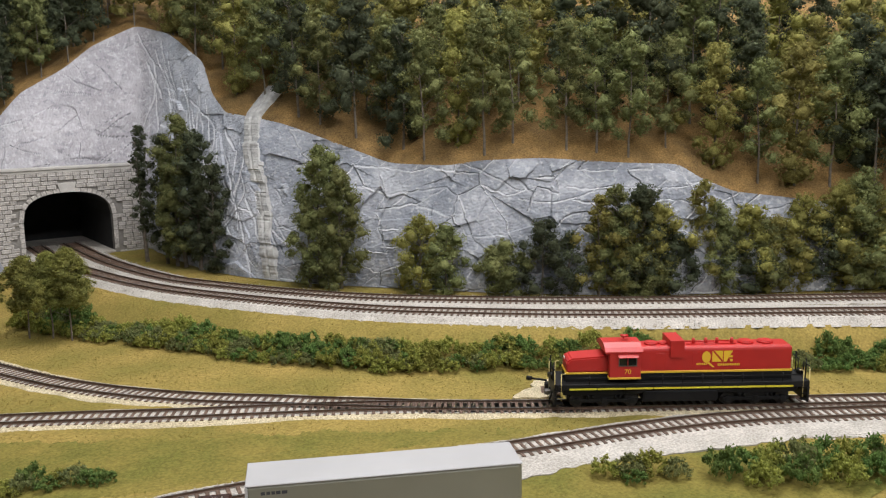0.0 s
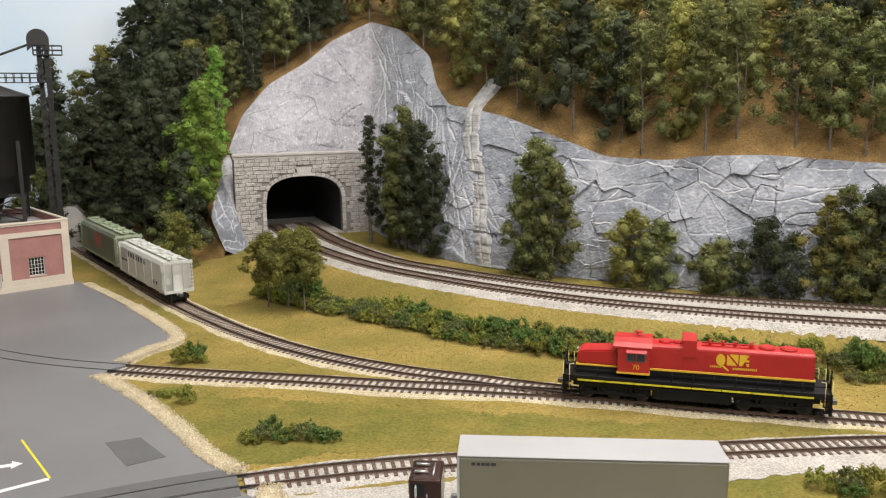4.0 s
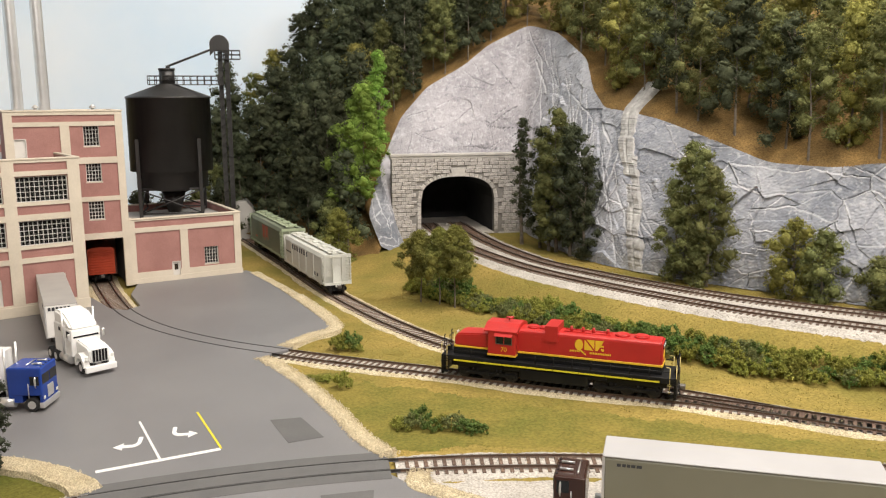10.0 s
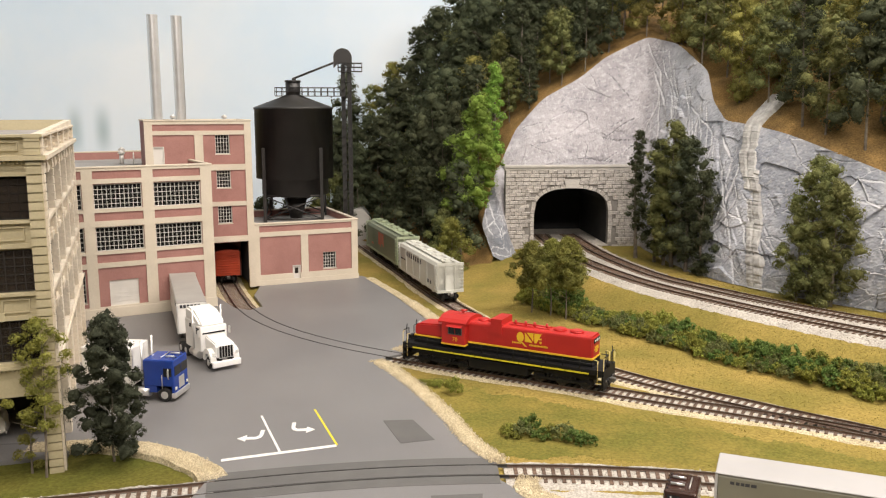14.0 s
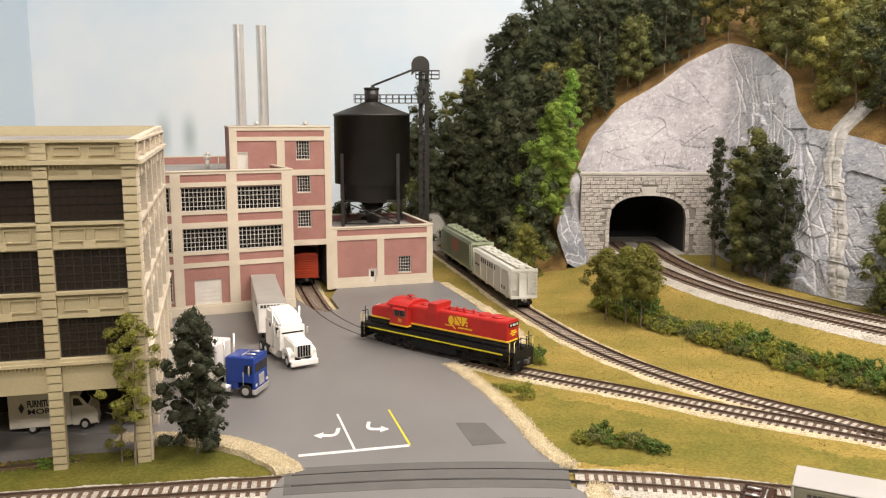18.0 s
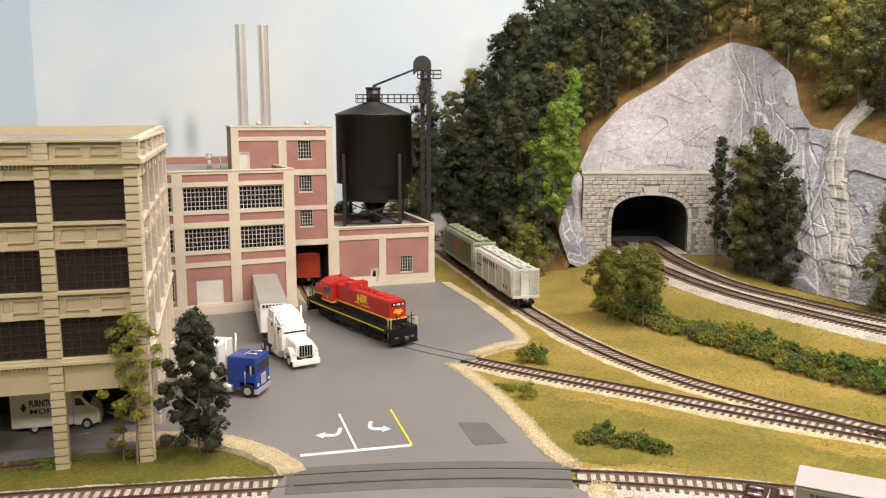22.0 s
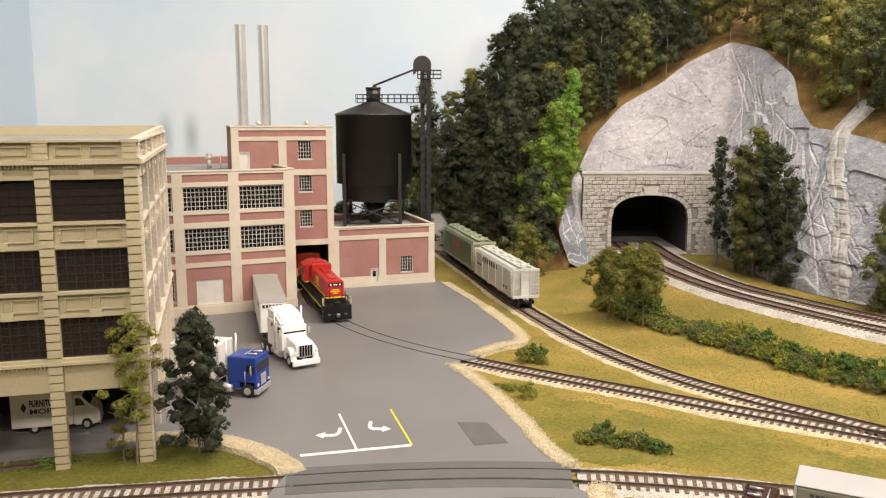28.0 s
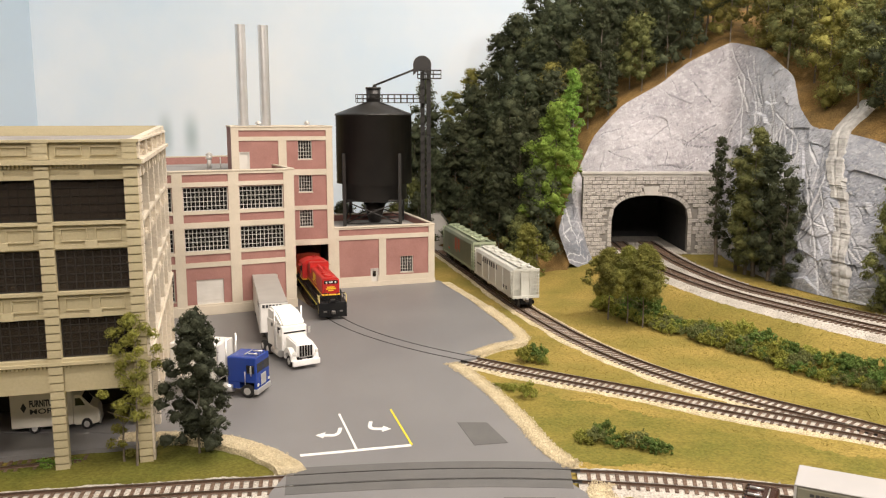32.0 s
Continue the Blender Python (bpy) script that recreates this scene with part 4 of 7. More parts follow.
def forest():
    kinds = []
    for k, (mt, col) in enumerate(((L_DARK, "dark green"), (L_MID, "mid green"), (L_OLIVE, "olive yellow"), (L_DARK, "dark green"), (L_MID, "mid green"),
                                   (L_DARK, "deep green"), (L_OLIVE, "olive"), (L_DARK, "dark green"))):
        kinds.append((mt, col, 138 + 9 * (k % 3), 38 + 3 * ((k * 5) % 4), 40 + k))
    first = {}
    rng = random.Random(11)
    foot = densify(HFOOT, 6)
    run = np.r_[0, np.cumsum(np.linalg.norm(np.diff(foot, axis=0), axis=1))]
    u_at = lambda q: float(np.interp(q * run[-1], run, np.linspace(0, 1, len(run))))
    spots, taken = [], []
    bands = ((0.006, 0.03, 34, 1800), (0.03, 0.30, 41, 4600), (0.30, 0.52, 47, 2200), (0.52, 0.97, 52, 1500))
    for v0, v1, gap, tries in bands:
        for k in range(tries):
            u, v = u_at(rng.random()), rng.uniform(v0, v1)
            if (u > 0.47 and v > 0.38) or (0.455 < u < 0.57 and v < 0.085) or (u < 0.62 and u > 0.455 and v < 0.045) or (u < 0.36 and v < 0.03):
                continue
            q = hill_point(u, v, foot, HBACK)
            if q[0] > 2.2 * q[1]:
                continue
            near = gap * (0.86 if u < 0.36 else 1.0)
            if all((q[0] - a) ** 2 + (q[1] - b) ** 2 > near * near for a, b in taken):
                taken.append((q[0], q[1]))
                spots.append((u, v))
    for u, v in spots:
        p = hill_point(u, v, foot, HBACK)
        # left flank is darker, the right more olive
        w = (0.76, 0.17, 0.07) if p[0] < 420 else (0.14, 0.36, 0.50) if p[0] < 760 else (0.32, 0.36, 0.32)
        roll = rng.random()
        pick = [k for k in kinds if k[0] is (L_DARK if roll < w[0] else L_MID if roll < w[0] + w[1] else L_OLIVE)]
        kd = rng.choice(pick)
        if math.hypot(p[0] - 190, p[1] - 1385) < 52 or math.hypot(p[0] - 192, p[1] - 1285) < 48:
            continue
        s = rng.uniform(0.85, 1.25) * (0.8 if v < 0.1 and p[0] < 420 else 1.0)
        m = scaled(p[0], p[1], p[2] - 3, rng.uniform(0, 360), s)
        if kd not in first:
            first[kd] = tree(m, kd[2], kd[3], kd[0], kd[4], f"{kd[1]} model tree with fine clumped foliage on the hillside", "trees on the hillside", clear=(0.14, 0.06, 0.20)[kd[4] % 3], r=1.5)
        else:
            copy_thing(first[kd], m)


room()
backdrop()
ground()
paving()
cliff()
hill()
forest()

portal()
tracks()


# ---- buildings ----
M_CONC = mat("cream_concrete", (0.54, 0.475, 0.375), (0.61, 0.54, 0.435), rough=0.75, scale=25, bump=0.15, bscale=700, fine=0.05)
M_PINK = mat("dusty_red_brick", (0.305, 0.147, 0.125), (0.36, 0.18, 0.153), rough=0.8, scale=40, bump=0.25, bscale=900, fine=0.08)
M_ROOF = mat("grey_roof_felt", (0.30, 0.28, 0.26), (0.37, 0.35, 0.33), rough=0.85, scale=25, bump=0.2, fine=0.06)
M_TAN = mat("tan_terracotta", (0.44, 0.38, 0.24), (0.495, 0.43, 0.275), rough=0.7, scale=20, bump=0.15, bscale=600, fine=0.05)
# paler tan; the stronger light on the warehouse side is put into it
M_PALE_TAN = mat("pale_tan", (0.70, 0.63, 0.52), (0.58, 0.50, 0.39), rough=0.8, scale=30, bump=0.2, bscale=500, fine=0.1)
M_MUNTIN = mat("pale_window_bars", (0.74, 0.71, 0.65), rough=0.6, scale=100)
M_DARKBAR = mat("dark_window_bars", (0.022, 0.018, 0.015), rough=0.6, scale=100)
M_DIMBAR = mat("dim_window_bars", (0.014, 0.012, 0.01), rough=0.8, scale=100)
# near-black tone put where the interiors lie in shade
M_UNLIT = mat("unlit_interior", (0.03, 0.028, 0.025), (0.045, 0.04, 0.035), rough=0.9, scale=20)
M_BLACK = mat("black_steel_paint", (0.018, 0.017, 0.016), (0.028, 0.026, 0.024), rough=0.42, scale=30, bump=0.05)
M_CHROME = mat("bright_metal", (0.78, 0.77, 0.75), (0.68, 0.67, 0.65), rough=0.28, metal=0.75, scale=60)
M_STACK = mat("brushed_aluminium", (0.90, 0.89, 0.87), (0.83, 0.82, 0.80), rough=0.28, metal=0.7, scale=60)
M_VENT = mat("white_metal_vent", (0.70, 0.68, 0.64), rough=0.4, metal=0.3, scale=80)
M_DOORW = mat("white_door_paint", (0.66, 0.63, 0.58), (0.60, 0.57, 0.52), rough=0.6, scale=60)


def glass(name, colour, rough=0.06):
    m = bpy.data.materials.new(name)
    m.use_nodes = True
    b = m.node_tree.nodes["Principled BSDF"]
    b.inputs["Base Color"].default_value = (*colour, 1)
    b.inputs["Roughness"].default_value = rough
    b.inputs["Transmission Weight"].default_value = 0.85
    b.inputs["IOR"].default_value = 1.2
    return m


# clear panes tinted dark to stand in for unlit rooms behind them
M_GLASS = glass("darkened_glazing", (0.10, 0.10, 0.10), 0.18)
M_DGLASS = glass("dark_brown_glazing", (0.15, 0.12, 0.095), 0.2)


def slab(bm, x0, x1, z0, z1, y0, y1, holes=(), mi=0, axis="x", at=0.0):
    """A wall piece in the x-z plane from depth y0 to y1, with openings left out."""
    hs = [h for h in holes if h[0] < x1 and h[1] > x0 and h[2] < z1 and h[3] > z0]
    xs = sorted({x0, x1, *[min(max(v, x0), x1) for h in hs for v in h[:2]]})
    zs = sorted({z0, z1, *[min(max(v, z0), z1) for h in hs for v in h[2:4]]})
    for a, b in zip(xs, xs[1:]):
        start = None
        for c, d in zip(zs, zs[1:]):
            mx, mz = (a + b) / 2, (c + d) / 2
            if any(h[0] < mx < h[1] and h[2] < mz < h[3] for h in hs):
                if start is not None:
                    put_box(bm, a, b, start, c, y0, y1, mi, axis, at)
                start = None
            elif start is None:
                start = c
        if start is not None:
            put_box(bm, a, b, start, zs[-1], y0, y1, mi, axis, at)
    bmesh.ops.remove_doubles(bm, verts=list(bm.verts), dist=0.001)
    return bm


def put_box(bm, a, b, z0, z1, y0, y1, mi, axis, at):
    if axis == "x":
        box(bm, a, at + y0, z0, b, at + y1, z1, mi)
    else:
        box(bm, at - y1, a, z0, at - y0, b, z1, mi)


def ring_frame(x0, x1, z0, z1, t, y0, y1, axis, at):
    """A rectangular frame in one piece, t wide."""
    bm = bmesh.new()
    rings = []
    for y in (y0, y1):
        for d in (0, t):
            corners = ((x0 + d, z0 + d), (x1 - d, z0 + d), (x1 - d, z1 - d), (x0 + d, z1 - d))
            rings.append([bm.verts.new((a, at + y, b) if axis == "x" else (at - y, a, b)) for a, b in corners])
    fo, fi, bo, bi = rings
    for k in range(4):
        j = (k + 1) % 4
        for a, b in ((fo, fi), (fi, bi), (bi, bo), (bo, fo)):
            bm.faces.new((a[k], a[j], b[j], b[k]))
    return bm


def window(parent, x0, x1, z0, z1, nx, nz, depth=1.6, axis="x", at=0.0, bars=M_MUNTIN, pane=M_GLASS, thin=0.45, sill=True):
    w = part("window", ring_frame(x0, x1, z0, z1, 0.8, depth, depth + 1.0, axis, at), parent, "", mats=bars)
    for k in range(1, nx):
        x = x0 + (x1 - x0) * k / nx
        bar = bmesh.new()
        put_box(bar, x - thin / 2, x + thin / 2, z0 + 0.8, z1 - 0.8, depth + 0.1, depth + 0.7, 0, axis, at)
        part("muntin", bar, w, mats=bars)
    for k in range(1, nz):
        z = z0 + (z1 - z0) * k / nz
        bar = bmesh.new()
        put_box(bar, x0 + 0.8, x1 - 0.8, z - thin / 2, z + thin / 2, depth + 0.15, depth + 0.75, 0, axis, at)
        part("muntin", bar, w, mats=bars)
    pn = bmesh.new()
    put_box(pn, x0 + 0.3, x1 - 0.3, z0 + 0.3, z1 - 0.3, depth + 0.85, depth + 1.15, 0, axis, at)
    p = part("pane", pn, w, mats=pane)
    p.visible_shadow = False
    if sill:
        sl = bmesh.new()
        put_box(sl, x0 - 0.8, x1 + 0.8, z0 - 1.3, z0, -1.0, depth, 0, axis, at)
        part("sill", sl, w, mats=M_CONC)
    return w


def flat_door(parent, x0, x1, z0, z1, material, name="door", lite=None):
    b = bmesh.new()
    box(b, x0, 0.9, z0, x1, 1.9, z1, bev=0.15)
    box(b, x0 - 0.9, -0.9, z0, x0, 1.5, z1 + 0.9)
    box(b, x1, -0.9, z0, x1 + 0.9, 1.5, z1 + 0.9)
    box(b, x0, -0.9, z1, x1, 1.5, z1 + 0.9)
    d = part(name, b, parent, "white painted door", mats=material)
    if lite:
        p = bmesh.new()
        box(p, lite[0], 0.5, lite[2], lite[1], 0.85, lite[3])
        part("pane", p, d, mats=M_DGLASS)
    return d


def shell(parent, x0, x1, depth, top, holes, panels, roof_z, cap=2.0, left=True, deep_holes=()):
    """Walls with a cream frame over red panels on the front, plain red and cream sides, roof and parapet."""
    core = bmesh.new()
    slab(core, x0, x1, 0, top, 0, 4, holes)
    part("wall", core, parent, "front wall", mats=M_CONC)
    frame_ = bmesh.new()
    slab(frame_, x0, x1, 0, top, -1.8, 0, list(panels) + list(holes))
    part("concrete_frame", frame_, parent, "cream concrete frame with pilasters", mats=M_CONC)
    for p in panels:
        b = bmesh.new()
        slab(b, p[0], p[1], p[2], p[3], -0.5, 0, holes)
        part("brick_panel", b, parent, "dusty red brick panel", mats=M_PINK)
    for name, a, b_ in (("side_wall", x0, x0 + 4), ("side_wall", x1 - 4, x1)):
        s = bmesh.new()
        box(s, a, 4, 0, b_, depth, top)
        part(name, s, parent, mats=M_PINK)
    s = bmesh.new()
    slab(s, x0 + 4, x1 - 4, 0, top, depth - 4, depth, deep_holes)
    part("back_wall", s, parent, mats=M_PINK)
    r = bmesh.new()
    box(r, x0 + 4, 4, roof_z - 3, x1 - 4, depth - 4, roof_z)
    part("roof", r, parent, "grey felt roof", mats=M_ROOF)
    c = bmesh.new()
    box(c, x0 - 1, -2.6, top, x1 + 1, 4.5, top + cap, bev=0.4)
    box(c, x0 - 1, 4.5, top, x0 + 4.5, depth + 1, top + cap, bev=0.4)
    box(c, x1 - 4.5, 4.5, top, x1 + 1, depth + 1, top + cap, bev=0.4)
    box(c, x0 + 4.5, depth - 4.5, top, x1 - 4.5, depth + 1, top + cap, bev=0.4)
    part("parapet_cap", c, parent, mats=M_CONC)
    # dark sheet added behind the windows for the unlit interior
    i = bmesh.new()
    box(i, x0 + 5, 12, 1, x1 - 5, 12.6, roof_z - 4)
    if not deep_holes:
        part("shade_screen", i, parent, "added dark screen standing in for the unlit interior", mats=M_UNLIT)
    else:
        i.free()


def factory():
    root = thing("factory_building", mpose(-191, 1083, 0, 24.5), "red brick and cream concrete factory with steel windows", "factory building", "factory buildings")
    bays = [(-212, -150), (-138, -83), (-70, -13.5)]
    panels, holes = [], []
    for a, b in bays:
        panels += [(a, b, 166.5, 176), (a, b, 117, 127), (a, b, 67, 77), (a, b, 14, 61)]
        panels += [(a, b, 130, 161), (a, b, 80, 110)]
    for a, b in bays:
        holes += [(a + 0.5, b - 0.5, 131, 160), (a + 0.5, b - 0.5, 81, 109.5)]
    holes += [(-126, -93, 14, 45), (-56, -24, 14, 45), (-176, -152, 20, 58)]
    shell(root, -225, 0, 380, 179, holes, panels, 168)
    for a, b in bays:
        window(root, a + 0.5, b - 0.5, 131, 160, 11, 5)
        window(root, a + 0.5, b - 0.5, 81, 109.5, 11, 5)
    window(root, -176, -152, 20, 58, 5, 7)
    for a, b in ((-126, -93), (-56, -24)):
        d = bmesh.new()
        box(d, a, 0.6, 14, b, 1.8, 45)
        door = part("dock_door", d, root, "pale grey roller dock door", mats=M_DOORW)
        for k in range(1, 6):
            d = bmesh.new()
            box(d, a + 0.5, 0.3, 14 + k * 5.1, b - 0.5, 0.6, 14.4 + k * 5.1)
            part("slat", d, door, mats=M_DOORW)
    plinth = bmesh.new()
    box(plinth, -226, -2.6, 0, 1, -1.8, 12, bev=0.3)
    part("plinth", plinth, root, mats=M_CONC)
    # roof vents and a small mast
    for k, (x, y, h) in enumerate(((-66, 240, 20), (-22, 116, 13), (-62, 262, 24), (-50, 236, 17))):
        b = bmesh.new()
        if k == 3:
            tube(b, (0, 0, 0), (0, 0, h), 0.9, 8)
        else:
            tube(b, (0, 0, 0), (0, 0, h - 5), 3.0, 12, r2=2.8)
            tube(b, (0, 0, h - 5), (0, 0, h - 3.6), 5.0, 14, r2=5.2)
            tube(b, (0, 0, h - 3.6), (0, 0, h), 5.2, 14, r2=1.0)
        part("roof_vent", b, root, "white metal mushroom vent", m=mpose(x, y, 168), mats=M_VENT)

    tower = thing("factory_tower", mpose(-155.5, 1197, 0, 17.5), "tall red brick factory tower over a rail doorway", "factory building", "factory buildings")
    panels = [(-128, -9, 218.5, 227), (-128, -75, 100, 213), (-64, -9, 173, 213), (-64, -9, 122, 165), (-64, -9, 74, 116)]
    wins = [(-48, -29, 187, 213), (-48, -29, 141, 165), (-48, -29, 92, 116)]
    door = (-64, -8.5, 0, 66)
    dd = (-127, -115, 168, 197)
    shell(tower, -138, 0, 92, 231, wins + [door, dd], panels, 221, deep_holes=[(-100, -20, 0, 66)])
    for w in wins:
        window(tower, *w, 5, 5)
    flat_door(tower, *dd, M_DOORW)
    for x, y in ((-96, 55), (-28, 45)):
        b = bmesh.new()
        tube(b, (0, 0, 0), (0, 0, 14), 2.2, 12)
        tube(b, (0, 0, 14), (0, 0, 15.5), 4.0, 14, r2=4.2)
        tube(b, (0, 0, 15.5), (0, 0, 18.5), 4.2, 14, r2=1.0)
        part("roof_vent", b, tower, "white metal mushroom vent", m=mpose(x, y, 221), mats=M_VENT)
    # near-black lining and box, added for the darkness of the rail passage
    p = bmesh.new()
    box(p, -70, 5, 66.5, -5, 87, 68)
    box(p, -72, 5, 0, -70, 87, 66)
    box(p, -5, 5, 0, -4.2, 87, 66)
    part("passage_lining", p, tower, "added lining, near black for the passage's shade", mats=M_UNLIT)
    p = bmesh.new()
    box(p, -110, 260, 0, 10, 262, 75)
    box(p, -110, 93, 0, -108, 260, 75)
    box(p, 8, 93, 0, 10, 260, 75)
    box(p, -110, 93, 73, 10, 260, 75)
    part("doorway_shade_box", p, tower, "added dark box for the shade behind the doorway", mats=M_UNLIT)

    for x, y in ((-285, 1222), (-255.5, 1234)):
        root = thing("smoke_stack", mpose(x, y, 221), "tall polished metal smoke stack on the factory tower roof", "smoke stack", "stacks on the tower")
        b = bmesh.new()
        tube(b, (0, 0, 0), (0, 0, 152), 7.3, 24, caps=False)
        tube(b, (0, 0, 151.5), (0, 0, 60), 6.7, 24, caps=False)
        for z in (42, 80, 118, 150.5):
            tube(b, (0, 0, z), (0, 0, z + 1.2), 7.5, 24, caps=False)
        part("pipe", b, root, mats=M_STACK)
        b = bmesh.new()
        tube(b, (0, 0, 0), (0, 0, 3), 10, 20, r2=8.5)
        part("base_flange", b, root, mats=M_VENT)

    ann = thing("factory_annex", mpose(-13, 1249, 0, 18.5), "low red brick factory annex with white door", "factory building", "factory buildings")
    panels = [(-144, -9, 76, 85), (-144, -85, 15, 69.5), (-74.5, -9.5, 15, 69.5)]
    win = (-52.5, -33, 18, 42)
    dr = (-97, -87, 2, 25)
    shell(ann, -151, 0, 165, 87, [win, dr], panels, 78)
    window(ann, *win, 5, 5)
    flat_door(ann, *dr, M_DOORW, lite=(-94.5, -89.5, 14, 22))
    b = bmesh.new()
    box(b, -152, -2.4, 0, 1, -1.8, 7)
    part("plinth", b, ann, mats=M_CONC)


def silo():
    cx, cy, zb = -108, 1335, 78
    root = thing("storage_silo", mpose(cx, cy, zb), "black steel storage silo on braced legs above the annex roof", "silo")
    R = 59
    b = bmesh.new()
    n = 40
    prof = [(20, 34), (R * 0.86, 40), (R * 0.86, 64), (R, 65), (R, 169), (R + 1.2, 169), (R + 1.2, 171), (R, 172), (13, 189), (13, 190)]
    rings = [[b.verts.new((r * math.cos(2 * math.pi * k / n), r * math.sin(2 * math.pi * k / n), z)) for k in range(n)] for r, z in prof]
    for a, c in zip(rings, rings[1:]):
        for k in range(n):
            f = b.faces.new((a[k], a[(k + 1) % n], c[(k + 1) % n], c[k]))
            f.smooth = True
    b.faces.new(rings[0][::-1])
    b.faces.new(rings[-1])
    part("tank", b, root, "matt black tank with conical top", mats=M_BLACK)
    b = bmesh.new()
    tube(b, (0, 0, 186), (0, 0, 211), 11, 24)
    tube(b, (0, 0, 209), (0, 0, 212), 12, 24)
    part("hatch", b, root, mats=M_BLACK)
    for k in range(4):
        t = 2 * math.pi * (k + 0.5) / 4
        x, y = (R + 1) * math.cos(t), (R + 1) * math.sin(t)
        b = bmesh.new()
        box(b, x - 2.4, y - 2.4, 0, x + 2.4, y + 2.4, 112)
        part("leg", b, root, mats=M_BLACK)
    for k in range(4):
        t, t2 = 2 * math.pi * (k + 0.5) / 4, 2 * math.pi * (k + 1.5) / 4
        p, q = [Vector(((R + 1) * math.cos(a), (R + 1) * math.sin(a), 0)) for a in (t, t2)]
        b = bmesh.new()
        up = Vector((0, 0, 1))
        tube(b, p + up * 40, q + up * 40, 1.8, 6)
        tube(b, p + up * 5, q + up * 5, 1.2, 6)
        tube(b, p + up * 5, q + up * 39, 1.0, 6)
        tube(b, q + up * 5, p + up * 39, 1.0, 6)
        part("brace", b, root, mats=M_BLACK)
    b = bmesh.new()
    tube(b, (0, 0, 2), (0, 0, 34), 9, 16, r2=18)
    part("hopper_chute", b, root, mats=M_BLACK)
    # catwalk round the hatch and over to the elevator leg
    b = bmesh.new()
    box(b, -26, -12, 188, 84, 12, 189)
    part("catwalk", b, root, "black steel catwalk", mats=M_BLACK)
    b = bmesh.new()
    for y in (-12, 12):
        for z in (195, 201):
            tube(b, (-26, y, z), (72, y, z), 0.6, 5)
        for k in range(11):
            x = -26 + 98 * k / 10
            tube(b, (x, y, 189), (x, y, 201), 0.6, 5)
    for z in (195, 201):
        tube(b, (-26, -12, z), (-26, 12, z), 0.6, 5)
    part("railing", b, root, mats=M_BLACK)
    b = bmesh.new()
    tube(b, (2, 0, 212), (2, 0, 216), 3, 8)
    tube(b, (2, 0, 215), (66, 0, 240), 1.6, 10)
    part("spout", b, root, "slanting grain spout", mats=M_BLACK)

    leg = thing("bucket_elevator", mpose(-27, 1338, 0), "tall black bucket elevator leg beside the silo", "elevator")
    b = bmesh.new()
    for x in (-6.5, 1.5):
        box(b, x, -4, 0, x + 5, 4, 316)
    part("casing", b, leg, mats=M_BLACK)
    b = bmesh.new()
    for x in (-7.2, 7.2):
        for y in (-5.5, 5.5):
            box(b, x - 0.7, y - 0.7, 0, x + 0.7, y + 0.7, 314)
    for k in range(22):
        z = 8 + k * 14
        for y in (-5.5, 5.5):
            tube(b, (-7.2, y, z), (7.2, y, z), 0.5, 4)
        tube(b, (-7.2, -5.5, z), (7.2, -5.5, z + 14), 0.45, 4)
    part("lattice", b, leg, mats=M_BLACK)
    b = bmesh.new()
    pts = [(14 * math.cos(math.radians(a)) - 5, 324 + 14 * math.sin(math.radians(a))) for a in range(-10, 200, 10)] + [(-19, 309), (-13, 315), (-7, 315), (9, 309)]
    profile_y(b, pts, -6.5, 6.5)
    part("head", b, leg, "rounded elevator head", mats=M_BLACK)
    b = bmesh.new()
    tube(b, (3, -7.5, 319), (3, -6.4, 319), 3, 10)
    part("pulley_cap", b, leg, mats=M_BLACK)
    b = bmesh.new()
    box(b, -12, -10, 303, 24, 10, 304.2)
    for y in (-10, 10):
        for z in (310, 316):
            tube(b, (-12, y, z), (24, y, z), 0.6, 5)
        for x in (-12, 0, 12, 24):
            tube(b, (x, y, 304), (x, y, 316), 0.6, 5)
    for z in (310, 316):
        tube(b, (24, -10, z), (24, 10, z), 0.6, 5)
    part("platform", b, leg, "railed service platform", mats=M_BLACK)


